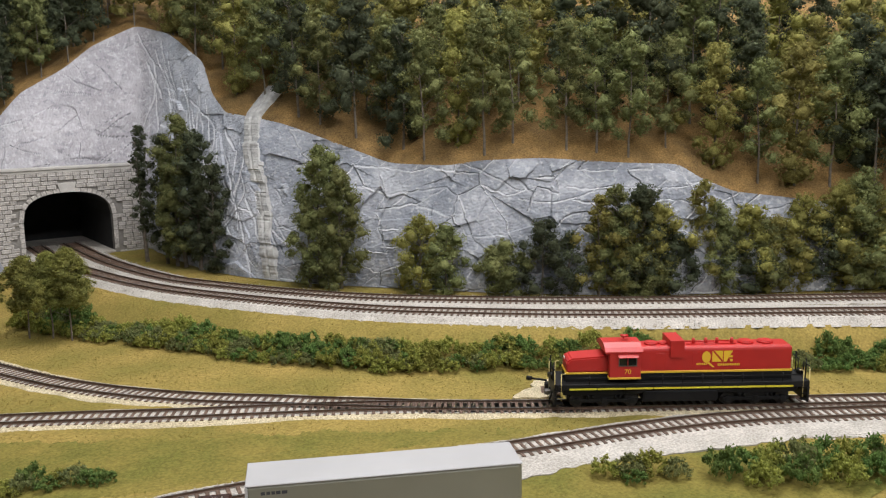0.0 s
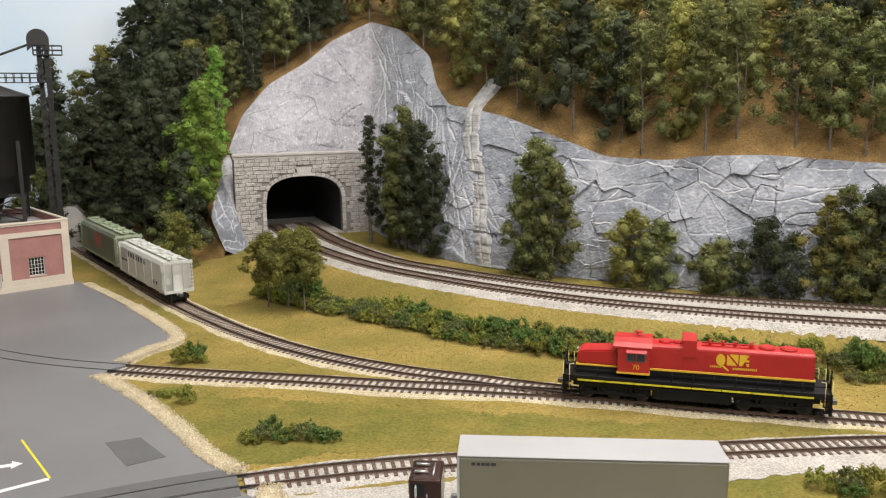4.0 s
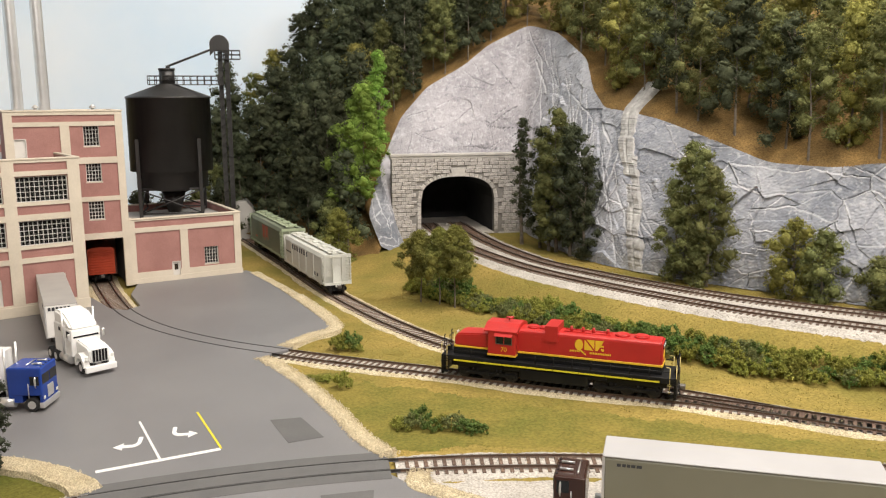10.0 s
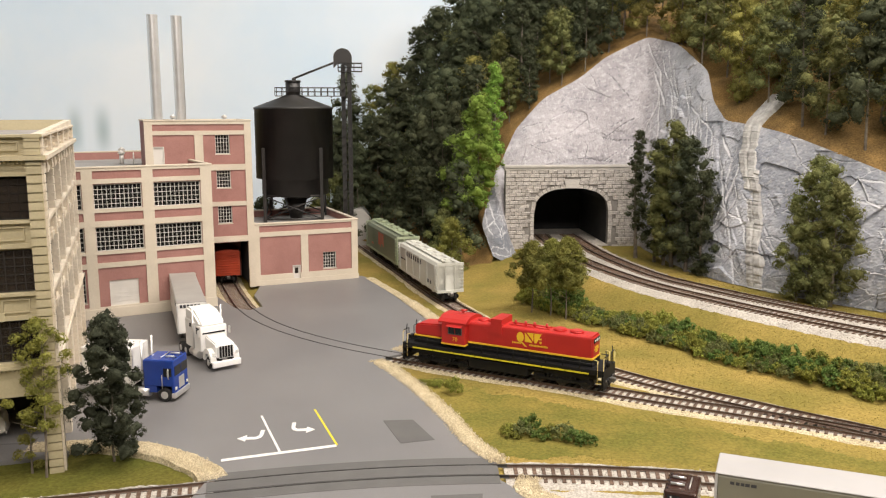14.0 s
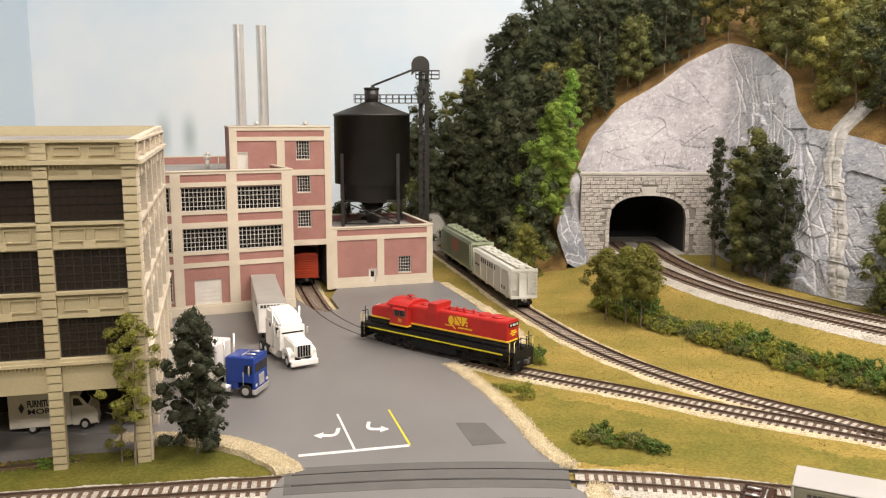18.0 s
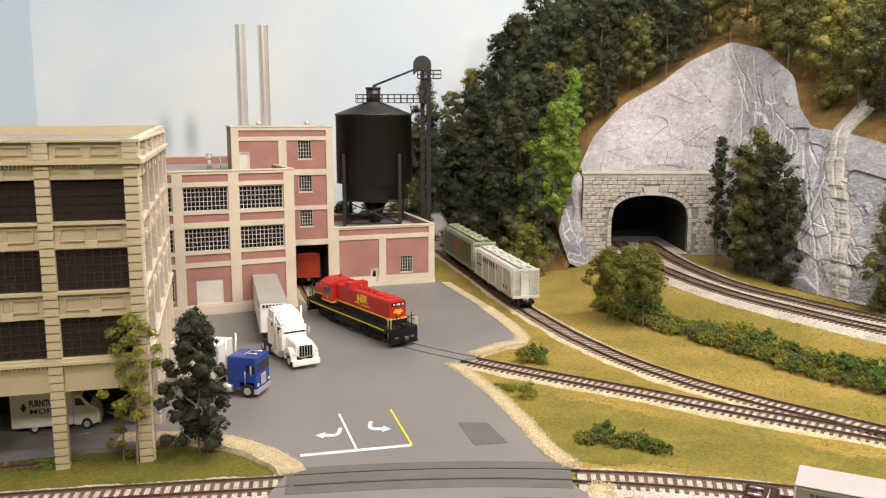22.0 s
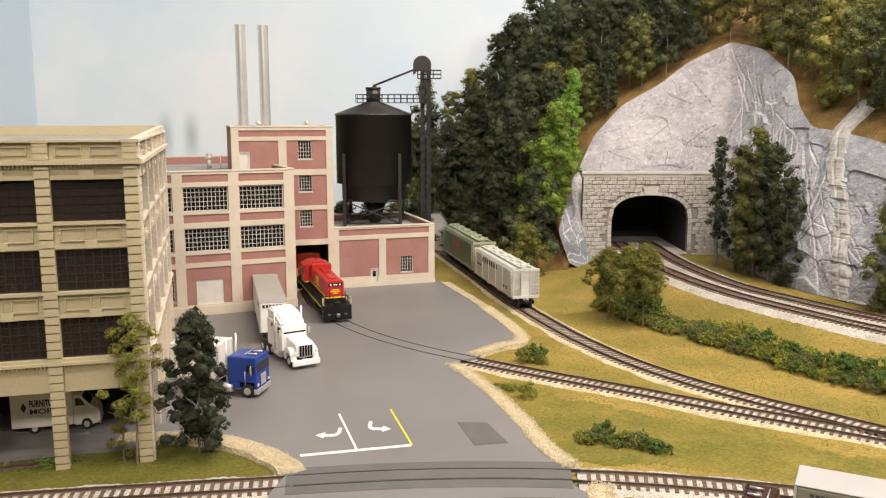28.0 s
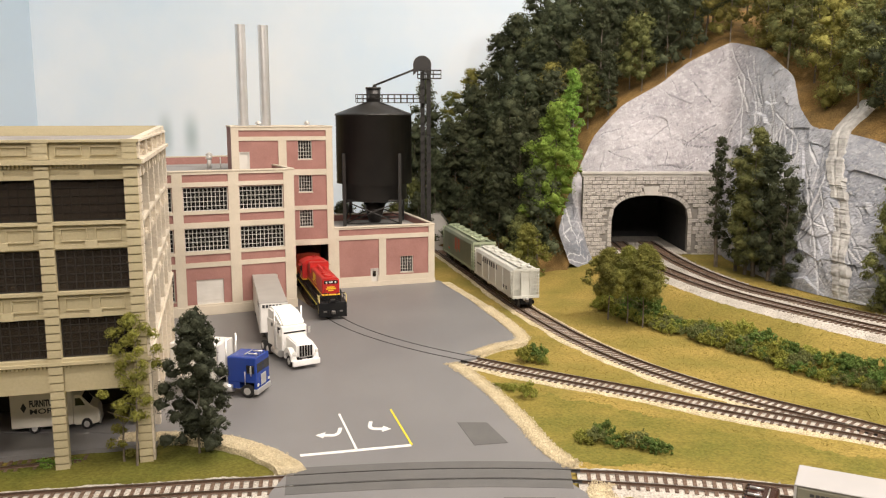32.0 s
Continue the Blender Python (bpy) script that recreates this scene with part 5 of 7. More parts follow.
def tan_building():
    root = thing("warehouse_building", mpose(-212, 592, -5, 15), "tan terracotta warehouse over an open ground floor arcade", "warehouse building")
    top = 235
    pil = [-11.5, -68.5, -125.5, -182.5, -239.5, -296.5]
    rows = ((112, 83), (160, 131), (209, 180))

    def face(axis, at, posts, sgn, floor_open, material):
        """One street face. Posts are the near edges of the pilasters, 11.5 wide."""
        holes = []
        spans = list(zip(posts, posts[1:]))
        for a, b in spans:
            lo, hi = (b + 10.4, a + 1.1) if sgn < 0 else (a + 10.4, b + 1.1)
            for zt, zb in rows:
                holes.append((lo, hi, zb, zt))
            if floor_open(lo):
                holes.append((lo, hi, 0, 58))
        x0, x1 = min(posts), max(posts) + 11.5
        w = bmesh.new()
        slab(w, x0, x1, 0, top, 3, 7, holes, axis=axis, at=at)
        part("wall", w, root, mats=material)
        for p in posts:
            # rusticated pilaster: shallow blocks with joints between
            b = bmesh.new()
            z = 0.0
            proud = 1.0 if axis == "x" else 0.3
            while z < 218:
                put_box(b, p + 1.1, p + 10.4, z + 0.35, min(z + 5.15, 218), -1.5 * proud, 0.4, 0, axis, at)
                put_box(b, p + 1.3, p + 10.2, z + 0.1, min(z + 5.4, 218), -1.1 * proud, 0.4, 0, axis, at)
                z += 6.0
            put_box(b, p + 1.15, p + 10.35, 0, 222, 0.4, 6.8, 0, axis, at)
            for q in (223, 227.4, 231.8):
                put_box(b, p + 1.0, p + 10.5, q, q + 3.9, -1.6 * proud, 3, 0, axis, at)
            put_box(b, p + 1.4, p + 10.1, 223, 235.5, -1.0 * proud, 3, 0, axis, at)
            put_box(b, p + 0.4, p + 11.1, 234.2, 236.5, -2.2 * proud, 3, 0, axis, at)
            part("pilaster", b, root, "rusticated terracotta pilaster", mats=material)
        for (a, b_), in zip(spans):
            lo, hi = (b_ + 10.4, a + 1.1) if sgn < 0 else (a + 10.4, b_ + 1.1)
            for k, (zt, zb) in enumerate(rows):
                sp = bmesh.new()
                # sill, spandrel panel frames, lintel with a key block
                put_box(sp, lo, hi, zb - 2.2, zb, -0.6, 3.5, 0, axis, at)
                if k:
                    mid = (lo + hi) / 2
                    for c, d in ((lo + 4, mid - 2.5), (mid + 2.5, hi - 4)):
                        for q in ((c, d, zb - 14, zb - 13.2), (c, d, zb - 5.4, zb - 4.6), (c, c + 0.8, zb - 13.2, zb - 5.4), (d - 0.8, d, zb - 13.2, zb - 5.4)):
                            put_box(sp, q[0], q[1], q[2], q[3], 1.3, 3.2, 0, axis, at)
                    put_box(sp, lo, hi, zb - 19, zb - 16, 1.2, 3.2, 0, axis, at)
                    put_box(sp, mid - 4, mid + 4, zb - 19, zb - 13.5, 0.2, 1.3, 0, axis, at)
                part("spandrel", sp, root, mats=material)
                nx, nz = 8, 5
                window(root, lo + 0.1, hi - 0.1, zb + 0.1, zt - 0.1, nx, nz, depth=4.2, axis=axis, at=at, bars=M_DARKBAR if k < 2 else M_DIMBAR, pane=M_DGLASS, thin=0.7 if k < 2 else 0.3, sill=False)
            bd = bmesh.new()
            mid = (lo + hi) / 2
            # frieze, dentils and keyed lintel under the cornice, and parapet panels
            put_box(bd, lo, hi, 209, 212, 1.2, 3.2, 0, axis, at)
            put_box(bd, mid - 4.5, mid + 4.5, 209, 216, 0.2, 1.3, 0, axis, at)
            x = lo + 0.6
            while x < hi - 1:
                put_box(bd, x, x + 1.3, 217, 219.5, 0.2, 3, 0, axis, at)
                x += 2.6
            for c, d in ((lo + 4, mid - 2.5), (mid + 2.5, hi - 4)):
                for q in ((c, d, 225.5, 226.2), (c, d, 231, 231.7), (c, c + 0.8, 226.2, 231), (d - 0.8, d, 226.2, 231)):
                    put_box(bd, q[0], q[1], q[2], q[3], 1.3, 3.2, 0, axis, at)
            x = lo + 0.6
            while x < hi - 1:
                put_box(bd, x, x + 1.3, 76, 78.4, 0.4, 3, 0, axis, at)
                x += 2.6
            part("frieze", bd, root, mats=material)
        cn = bmesh.new()
        put_box(cn, x0 - 0.5, x1 + 2.0, 219.5, 222.5, -3.2, 3, 0, axis, at)
        put_box(cn, x0 - 0.5, x1 + 1.0, 78.6, 80.8, -2.0, 3, 0, axis, at)
        put_box(cn, x0 - 0.5, x1 + 0.5, 234.6, 236.2, -1.0, 8, 0, axis, at)
        part("cornice", cn, root, mats=material)

    face("x", 0, pil, -1, lambda x: True, M_TAN)
    side = [0.6, 66, 131.5, 197, 262.5, 328]
    face("y", 0, side, 1, lambda x: x < 40, M_PALE_TAN)
    b = bmesh.new()
    profile_x(b, [(8, 222), (336, 229.5), (336, 231.5), (8, 224)], -285, -7.2)
    part("roof", b, root, "grey felt roof", mats=M_ROOF)
    b = bmesh.new()
    box(b, -285, 338, 0, -1, 343, 241.5)
    box(b, -290, 8, 60, -285.6, 338, 235)
    part("back_wall", b, root, mats=M_TAN)
    b = bmesh.new()
    profile_x(b, [(9, 234), (337, 234), (337, 241.5), (9, 236.4)], -6.5, -0.5)
    part("parapet", b, root, "cream side parapet in the lit side's paler tone", mats=M_PALE_TAN)
    b = bmesh.new()
    box(b, -285, 8, 58, -7.2, 336, 62)
    part("arcade_ceiling", b, root, "shaded arcade ceiling", mats=M_PALE_TAN)
    # back wall coloured near black for the shade inside the arcade
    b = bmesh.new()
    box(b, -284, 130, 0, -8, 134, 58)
    part("arcade_back_wall", b, root, mats=M_UNLIT)
    # dark sheets added behind the warehouse windows, as unlit rooms
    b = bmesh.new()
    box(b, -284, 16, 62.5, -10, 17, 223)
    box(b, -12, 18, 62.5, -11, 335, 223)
    part("shade_screen", b, root, "added dark screen standing in for the unlit interior", mats=M_UNLIT)
    b = bmesh.new()
    box(b, -300, 26, 0, 0, 150, 4.6)
    part("arcade_paving", b, root, "grey paved arcade floor", mats=M_ASPHALT)


def abutment():
    root = thing("concrete_abutment", mpose(-2, 1560, -4, 0), "pale concrete retaining wall behind the factory annex", "retaining wall")
    b = bmesh.new()
    profile_y(b, [(-22, 0), (12, 0), (12, 50), (-2, 69), (-22, 69)], 0, 60)
    part("wall", b, root, mats=mat("pale_concrete", (0.52, 0.50, 0.46), (0.44, 0.42, 0.39), rough=0.85, scale=30, bump=0.2))


factory()
silo()
tan_building()
abutment()


# ---- rolling stock and road vehicles ----
M_RED = mat("bright_red_enamel", (0.47, 0.020, 0.016), (0.42, 0.018, 0.015), rough=0.42, scale=60, bump=0.05, bscale=900)
M_LBLACK = mat("satin_black_enamel", (0.007, 0.007, 0.008), (0.012, 0.012, 0.012), rough=0.5, scale=60, spec=0.22)
M_LYEL = mat("yellow_enamel", (0.82, 0.52, 0.03), (0.76, 0.47, 0.03), rough=0.45, scale=100)
M_CREAM = mat("cream_yellow_enamel", (0.66, 0.54, 0.22), (0.60, 0.48, 0.18), rough=0.45, scale=100)
M_LIME = mat("yellow_sill_stripe", (0.70, 0.62, 0.03), (0.64, 0.56, 0.03), rough=0.45, scale=100)
M_STEEL = mat("dull_steel", (0.20, 0.19, 0.18), (0.14, 0.13, 0.12), rough=0.45, metal=0.8, scale=120)
# wheel steel darkened for the shade under the frames
M_WHEEL = mat("shaded_wheel_steel", (0.03, 0.027, 0.025), (0.05, 0.045, 0.04), rough=0.55, metal=0.5, scale=120)
M_HGREY = mat("pale_grey_hopper_paint", (0.58, 0.58, 0.52), (0.50, 0.50, 0.45), rough=0.6, scale=30, fine=0.05)
M_HGREEN = mat("weathered_green_grey_paint", (0.15, 0.175, 0.115), (0.24, 0.25, 0.175), rough=0.7, scale=14, fine=0.1)
M_HEND = mat("light_green_end_paint", (0.36, 0.41, 0.27), (0.28, 0.33, 0.21), rough=0.65, scale=40)
# hopper grey darkened for the shade behind the end posts
M_HSLOPE = mat("shaded_grey_slope_sheet", (0.34, 0.34, 0.31), (0.28, 0.28, 0.25), rough=0.7, scale=30, fine=0.06)
M_RUSTRED = mat("faded_red_lettering", (0.52, 0.12, 0.06), (0.42, 0.10, 0.06), rough=0.7, scale=80)
M_LETTER = mat("dark_lettering", (0.03, 0.03, 0.035), (0.04, 0.04, 0.045), rough=0.6, scale=80)
M_BOXRED = mat("boxcar_orange_red", (0.58, 0.075, 0.025), (0.50, 0.06, 0.02), rough=0.5, scale=50)
M_TRWHITE = mat("white_trailer_paint", (0.80, 0.78, 0.74), (0.75, 0.73, 0.69), rough=0.4, scale=40)
M_TRROOF = mat("grey_trailer_roof", (0.32, 0.30, 0.28), (0.37, 0.35, 0.32), rough=0.55, scale=30)
M_CABWHITE = mat("white_cab_enamel", (0.86, 0.85, 0.82), (0.82, 0.81, 0.78), rough=0.25, scale=60)
M_CABBLUE = mat("blue_cab_enamel", (0.010, 0.045, 0.27), (0.009, 0.040, 0.235), rough=0.25, scale=60)
M_CABBROWN = mat("dark_brown_cab_enamel", (0.045, 0.018, 0.012), (0.035, 0.014, 0.010), rough=0.22, scale=60)
M_TYRE = mat("black_rubber", (0.014, 0.014, 0.014), (0.02, 0.02, 0.02), rough=0.8, scale=200)
M_WINDOW = mat("black_vehicle_window", (0.012, 0.013, 0.015), rough=0.08, scale=60)
M_LAMP = mat("clear_lamp_lens", (0.75, 0.75, 0.70), rough=0.12, scale=60)
M_BOXSIDE = mat("olive_grey_trailer_side", (0.185, 0.178, 0.128), (0.21, 0.202, 0.148), rough=0.45, scale=14)
M_BOXTOP = mat("pale_grey_trailer_roof", (0.42, 0.41, 0.405), (0.37, 0.36, 0.355), rough=0.5, scale=14)
M_VANCREAM = mat("cream_van_paint", (0.78, 0.74, 0.64), (0.73, 0.69, 0.59), rough=0.35, scale=50)


def lettering(parent, words, size, m, material, name="lettering", label="", bold=0.0):
    """Words in the built-in font as a thin mesh, size in millimetres."""
    cu = bpy.data.curves.new(name, "FONT")
    cu.body, cu.size, cu.extrude, cu.align_x = words, size * MM, 0.00012, "CENTER"
    if bold:
        cu.offset = bold * MM
    tmp = new(name, cu)
    me = bpy.data.meshes.new_from_object(tmp.evaluated_get(bpy.context.evaluated_depsgraph_get()))
    bpy.data.objects.remove(tmp)
    me.materials.clear()
    me.materials.append(material)
    return part(name, me, parent, label, m)


def bars(parent, rects, y, material, name="lettering", thick=0.15, label="plain lettering bar", m=None):
    """Flat painted bars on a side at local y: (x0, x1, z0, z1)."""
    for x0, x1, z0, z1 in rects:
        b = bmesh.new()
        box(b, x0, min(y, y + thick), z0, x1, max(y, y + thick), z1)
        part(name, b, parent, label, m, mats=material)


def wheel(parent, x, y, r, w, tyre=M_TYRE, rim=M_CHROME, dual=False):
    b = bmesh.new()
    tube(b, (0, -w / 2, 0), (0, w / 2, 0), r, 20)
    bmesh.ops.bevel(b, geom=[e for e in b.edges if len(e.link_faces) == 2 and abs(e.verts[0].co.y - e.verts[1].co.y) < 0.01], offset=r * 0.1, segments=2, affect="EDGES")
    o = part("wheel", b, parent, m=mpose(x, y, r), mats=tyre)
    s = 1 if y > 0 else -1
    b = bmesh.new()
    tube(b, (0, s * w * 0.42, 0), (0, s * (w / 2 + 0.15), 0), r * 0.55, 18)
    tube(b, (0, s * w * 0.5, 0), (0, s * (w / 2 + 0.6), 0), r * 0.25, 10)
    part("rim", b, o, "bright metal rim", mats=rim)
    return o


def coupler(parent, x, s, z=10):
    b = bmesh.new()
    box(b, min(x, x - s * 9), -1.2, z - 1.2, max(x, x - s * 9), 1.2, z + 1.2)
    box(b, min(x + s * 2.5, x - s * 2.5), -2.2, z - 2, max(x + s * 2.5, x - s * 2.5), 2.4, z + 2, bev=0.6)
    part("coupler", b, parent, mats=M_STEEL)


def rail_truck(parent, x, axles, base, r=5.6, name="truck", half=8.8):
    root = bmesh.new()
    for y in (-11.2, 11.2):
        s = 1 if y > 0 else -1
        y0, y1 = sorted((y - s * 1.0, y + s * 1.0))
        box(root, -base / 2 - 5, y0, 4.2, base / 2 + 5, y1, 7.2, bev=0.5)
        for k in range(axles):
            ax = -base / 2 + base * k / (axles - 1)
            box(root, ax - 2.3, y0 - 0.4, 3.2, ax + 2.3, y1 + 0.4, 8.0, bev=0.4)
        for k in range(axles - 1):
            ax = -base / 2 + base * (k + 0.5) / (axles - 1)
            for dx in (-1.8, 1.8):
                tube(root, (ax + dx, y, 7), (ax + dx, y, 10.5), 1.3, 8)
    box(root, -base / 4, -11, 6.5, base / 4, 11, 9.5)
    # black block added to fill the gap, in place of underframe shade
    box(root, -base / 2 - 7, -6.2, 4.4, base / 2 + 7, 6.2, 13)
    box(root, -base / 2 - 4, -11.6, 9.8, base / 2 + 4, 11.6, 12.6, bev=0.4)
    t = part(name, root, parent, m=mpose(x, 0, 0), mats=M_LBLACK)
    sets = []
    for k in range(axles):
        ax = -base / 2 + base * k / (axles - 1)
        b = bmesh.new()
        tube(b, (0, -half, 0), (0, half, 0), 1.2, 8)
        for s in (-1, 1):
            tube(b, (0, s * 7.4, 0), (0, s * 9.6, 0), r, 22)
            tube(b, (0, s * 6.8, 0), (0, s * 7.4, 0), r + 0.6, 22)
            for q in range(4):
                a = q * math.pi / 2
                tube(b, (r * 0.55 * math.cos(a), s * 9.5, r * 0.55 * math.sin(a)), (r * 0.55 * math.cos(a), s * 9.8, r * 0.55 * math.sin(a)), 0.9, 6)
        sets.append(part("wheelset", b, t, m=mpose(ax, 0, r), mats=M_WHEEL))
    return t, sets


def rounded(bm, x0, y0, z0, x1, y1, z1, top=2.0, seg=3, mi=0):
    """A box whose upper long edges are rounded."""
    b = bmesh.new()
    vs = [b.verts.new((x, y, z)) for z in (z0, z1) for y in (y0, y1) for x in (x0, x1)]
    for f in ((0, 2, 3, 1), (4, 5, 7, 6), (0, 1, 5, 4), (2, 6, 7, 3), (0, 4, 6, 2), (1, 3, 7, 5)):
        b.faces.new([vs[k] for k in f])
    es = [e for e in b.edges if all(abs(v.co.z - z1) < 1e-6 for v in e.verts) and abs(e.verts[0].co.x - e.verts[1].co.x) > 0.01]
    bmesh.ops.bevel(b, geom=es, offset=top, segments=seg, affect="EDGES", profile=0.5)
    join(bm, b, mi)


def locomotive():
    root = thing("diesel_locomotive", Matrix.Identity(4), "red and black six-axle diesel locomotive with yellow stripes", "locomotive")
    b = bmesh.new()
    box(b, -100, -17.5, 16.5, 100, 17.5, 21.5, bev=0.4)
    box(b, -94, -12, 11, 94, 12, 16.5)
    part("underframe", b, root, "black walkway frame", mats=M_LBLACK)
    for s in (-1, 1):
        y0, y1 = sorted((s * 17.5, s * 17.8))
        for k in range(8):
            b = bmesh.new()
            xa = 90 - k * 22.4
            box(b, xa - 21.8, y0, 16.8, xa, y1, 18.2)
            part("sill_stripe", b, root, "bright yellow sill stripe", mats=M_LIME)
    b = bmesh.new()
    rounded(b, -88, -10.8, 28.6, 33.6, 10.8, 49, 3.0)
    prism(b, [(-88.2, -10.7), (-88.9, -10.2), (-89.4, -9.2), (-89.5, -8), (-89.5, 8), (-89.4, 9.2), (-88.9, 10.2), (-88.2, 10.7)], 28.6, 47.4)
    part("long_hood", b, root, "red long hood", mats=M_RED)
    b = bmesh.new()
    box(b, -89.5, -10.9, 21.5, 92, 10.9, 28)
    part("hood_base", b, root, "black hood base", mats=M_LBLACK)
    b = bmesh.new()
    box(b, -89.9, -11.15, 27.8, 33.2, 11.15, 29.6, bev=0.2)
    box(b, 58, -11.1, 27.8, 92.2, 11.1, 29.2, bev=0.2)
    box(b, 33.2, -17.7, 25.2, 59, 17.7, 26.8, bev=0.2)
    part("body_stripe", b, root, "yellow body stripe", mats=M_LYEL)
    b = bmesh.new()
    profile_y(b, [(57, 29), (91.5, 29), (91.5, 37.5), (88, 40.5), (57, 42.5)], -10.8, 10.8)
    bmesh.ops.bevel(b, geom=list(b.edges), offset=1.2, segments=2, affect="EDGES")
    part("short_nose", b, root, "low red short nose", mats=M_RED)
    b = bmesh.new()
    box(b, 33.5, -17.5, 26.5, 58.5, 17.5, 46.5, bev=0.5)
    part("cab", b, root, "red cab", mats=M_RED)
    b = bmesh.new()
    prof = [(-18, 46.5), (-18, 47.8), (-14, 50.4), (-7, 52.8), (7, 52.8), (14, 50.4), (18, 47.8), (18, 46.5)]
    profile_x(b, prof, 32, 62)
    part("cab_roof", b, root, mats=M_RED)
    for s in (-1, 1):
        y0, y1 = sorted((s * 17.5, s * 17.75))
        for x0, x1 in ((37.4, 43.6), (44.4, 50.6)):
            b = bmesh.new()
            box(b, x0, y0, 36.6, x1, y1, 42.8)
            part("cab_window", b, root, "dark cab side window", mats=M_WINDOW)
        b = bmesh.new()
        y2, y3 = sorted((s * 17.5, s * 17.9))
        box(b, 36.6, y2, 35.9, 51.4, y3, 36.6)
        box(b, 36.6, y2, 42.8, 51.4, y3, 43.5)
        box(b, 36.6, y2, 36.6, 37.4, y3, 42.8)
        box(b, 50.6, y2, 36.6, 51.4, y3, 42.8)
        part("window_frame", b, root, "bare metal window frame", mats=M_STEEL)
        b = bmesh.new()
        prof2 = [(s * 17.5, 45.3), (s * 21.0, 43.6), (s * 21.0, 43.9), (s * 17.5, 45.9)]
        profile_x(b, prof2, 36, 52)
        part("sunshade", b, root, mats=M_RED)
        for y in (s * 6,):
            b = bmesh.new()
            box(b, 57.4, y - 4, 43.2, 57.8, y + 4, 46.2)
            part("windscreen", b, root, "dark windscreen", mats=M_WINDOW)
    # blower duct and roof details
    b = bmesh.new()
    rounded(b, -2, -12.5, 41, 9, 12.5, 54.6, 2.5)
    part("blower_housing", b, root, "raised red blower housing", mats=M_RED)
    for x, r in ((-55, 6.4), (-71, 6.4), (22, 5.4), (12.5, 4.0)):
        b = bmesh.new()
        tube(b, (0, 0, 0), (0, 0, 1.8), r, 24, r2=r - 0.4)
        tube(b, (0, 0, 1.8), (0, 0, 2.2), r - 1.2, 24)
        part("roof_fan", b, root, "red roof fan", m=mpose(x, 0, 48.8), mats=M_RED)
    for x in (-12, -22, -31, -43):
        b = bmesh.new()
        tube(b, (0, 0, 0), (0, 0, 5.0), 1.5, 10, r2=1.2)
        part("exhaust_pipe", b, root, "small red exhaust pipe", m=mpose(x, 2.5, 48.8), mats=M_RED)
    for y in (-4, 4):
        b = bmesh.new()
        tube(b, (-46, y, 49.4), (-6, y, 49.4), 0.5, 5)
        part("roof_rail", b, root, mats=M_RED)
    b = bmesh.new()
    tube(b, (44, 0, 53.8), (44, 0, 56.2), 0.7, 6)
    for y in (-1.6, 0, 1.6):
        tube(b, (40.5, y, 56.2), (46.5, y, 56.2), 0.8, 8, r2=0.5)
    part("air_horn", b, root, "red air horn", mats=M_RED)
    # hood doors
    for s in (-1, 1):
        for k in range(9):
            x = 20 - k * 7.3
            if -4 < x < 11:
                continue
            b = bmesh.new()
            y0, y1 = sorted((s * 10.8, s * 11.0))
            box(b, x - 6.6, y0, 30.5, x, y1, 44, bev=0.08)
            part("hood_door", b, root, mats=M_RED)
    # emblem in plain shapes, and bars for the name
    for s in (-1, 1):
        y = s * 11.05
        em = bmesh.new()
        pts = [(-23 - 4.2 * math.cos(a), 40.5 + 4.8 * math.sin(a)) for a in [k * math.pi / 8 for k in range(16)]]
        profile_y(em, pts, min(y, y + s * 0.2), max(y, y + s * 0.2))
        for q in ([(-26, 36), (-23, 36), (-29, 32), (-31, 32)], [(-28.5, 45.5), (-28.5, 36.5), (-37.5, 36.5)], [(-30.5, 45.5), (-38.5, 45.5), (-38.5, 37.6)],
                  [(-39.5, 45.5), (-39.5, 36.5), (-42, 36.5), (-48, 45.5)], [(-43.5, 41.6), (-48, 41.6), (-48, 40), (-44.5, 40)], [(-45, 38.6), (-48, 38.6), (-48, 36.5), (-46, 36.5)]):
            profile_y(em, q, min(y, y + s * 0.2), max(y, y + s * 0.2))
        for v in em.verts:
            v.co.x = -17 + (v.co.x + 19) * 0.84
        part("emblem", em, root, "yellow geometric emblem", mats=M_LYEL)
        nm = [(-13.5 - k * 1.5, -12.5 - k * 1.5, 34.0, 35.6) for k in range(6)] + [(-30.5 - k * 1.4, -29.5 - k * 1.4, 33.2, 34.9) for k in range(13)]
        bars(root, nm, y, M_LYEL, "name_bar", 0.15 * s, "small yellow name bar")
    for s in (-1, 1):
        lettering(root, "70", 5.6, mpose(44, s * 17.56, 29.6, 180 if s > 0 else 0, 90), M_LYEL, "road_number", "yellow road number")
    # rear end: number boards, lamps, small emblem
    b = bmesh.new()
    box(b, -90, -8.5, 42.5, -89.5, 8.5, 46.5, bev=0.1)
    part("number_board", b, root, "black number board with lamps", mats=M_LBLACK)
    for y in (-5.5, -1.2, 1.2, 5.5):
        b = bmesh.new()
        tube(b, (-90.4, y, 44.5), (-89.9, y, 44.5), 1.2, 10)
        part("headlight", b, root, mats=M_LAMP)
    b = bmesh.new()
    for z, w in ((37.5, 4.5), (35.5, 6.0), (33.4, 3.2)):
        box(b, -89.8, -w, z, -89.4, w, z + 1.4)
    part("end_emblem", b, root, "yellow end emblem", mats=M_LYEL)
    b = bmesh.new()
    for y in (-1.4, 1.4):
        tube(b, (91.6, y, 39), (92.2, y, 39), 1.1, 10)
    part("headlight", b, root, mats=M_LAMP)
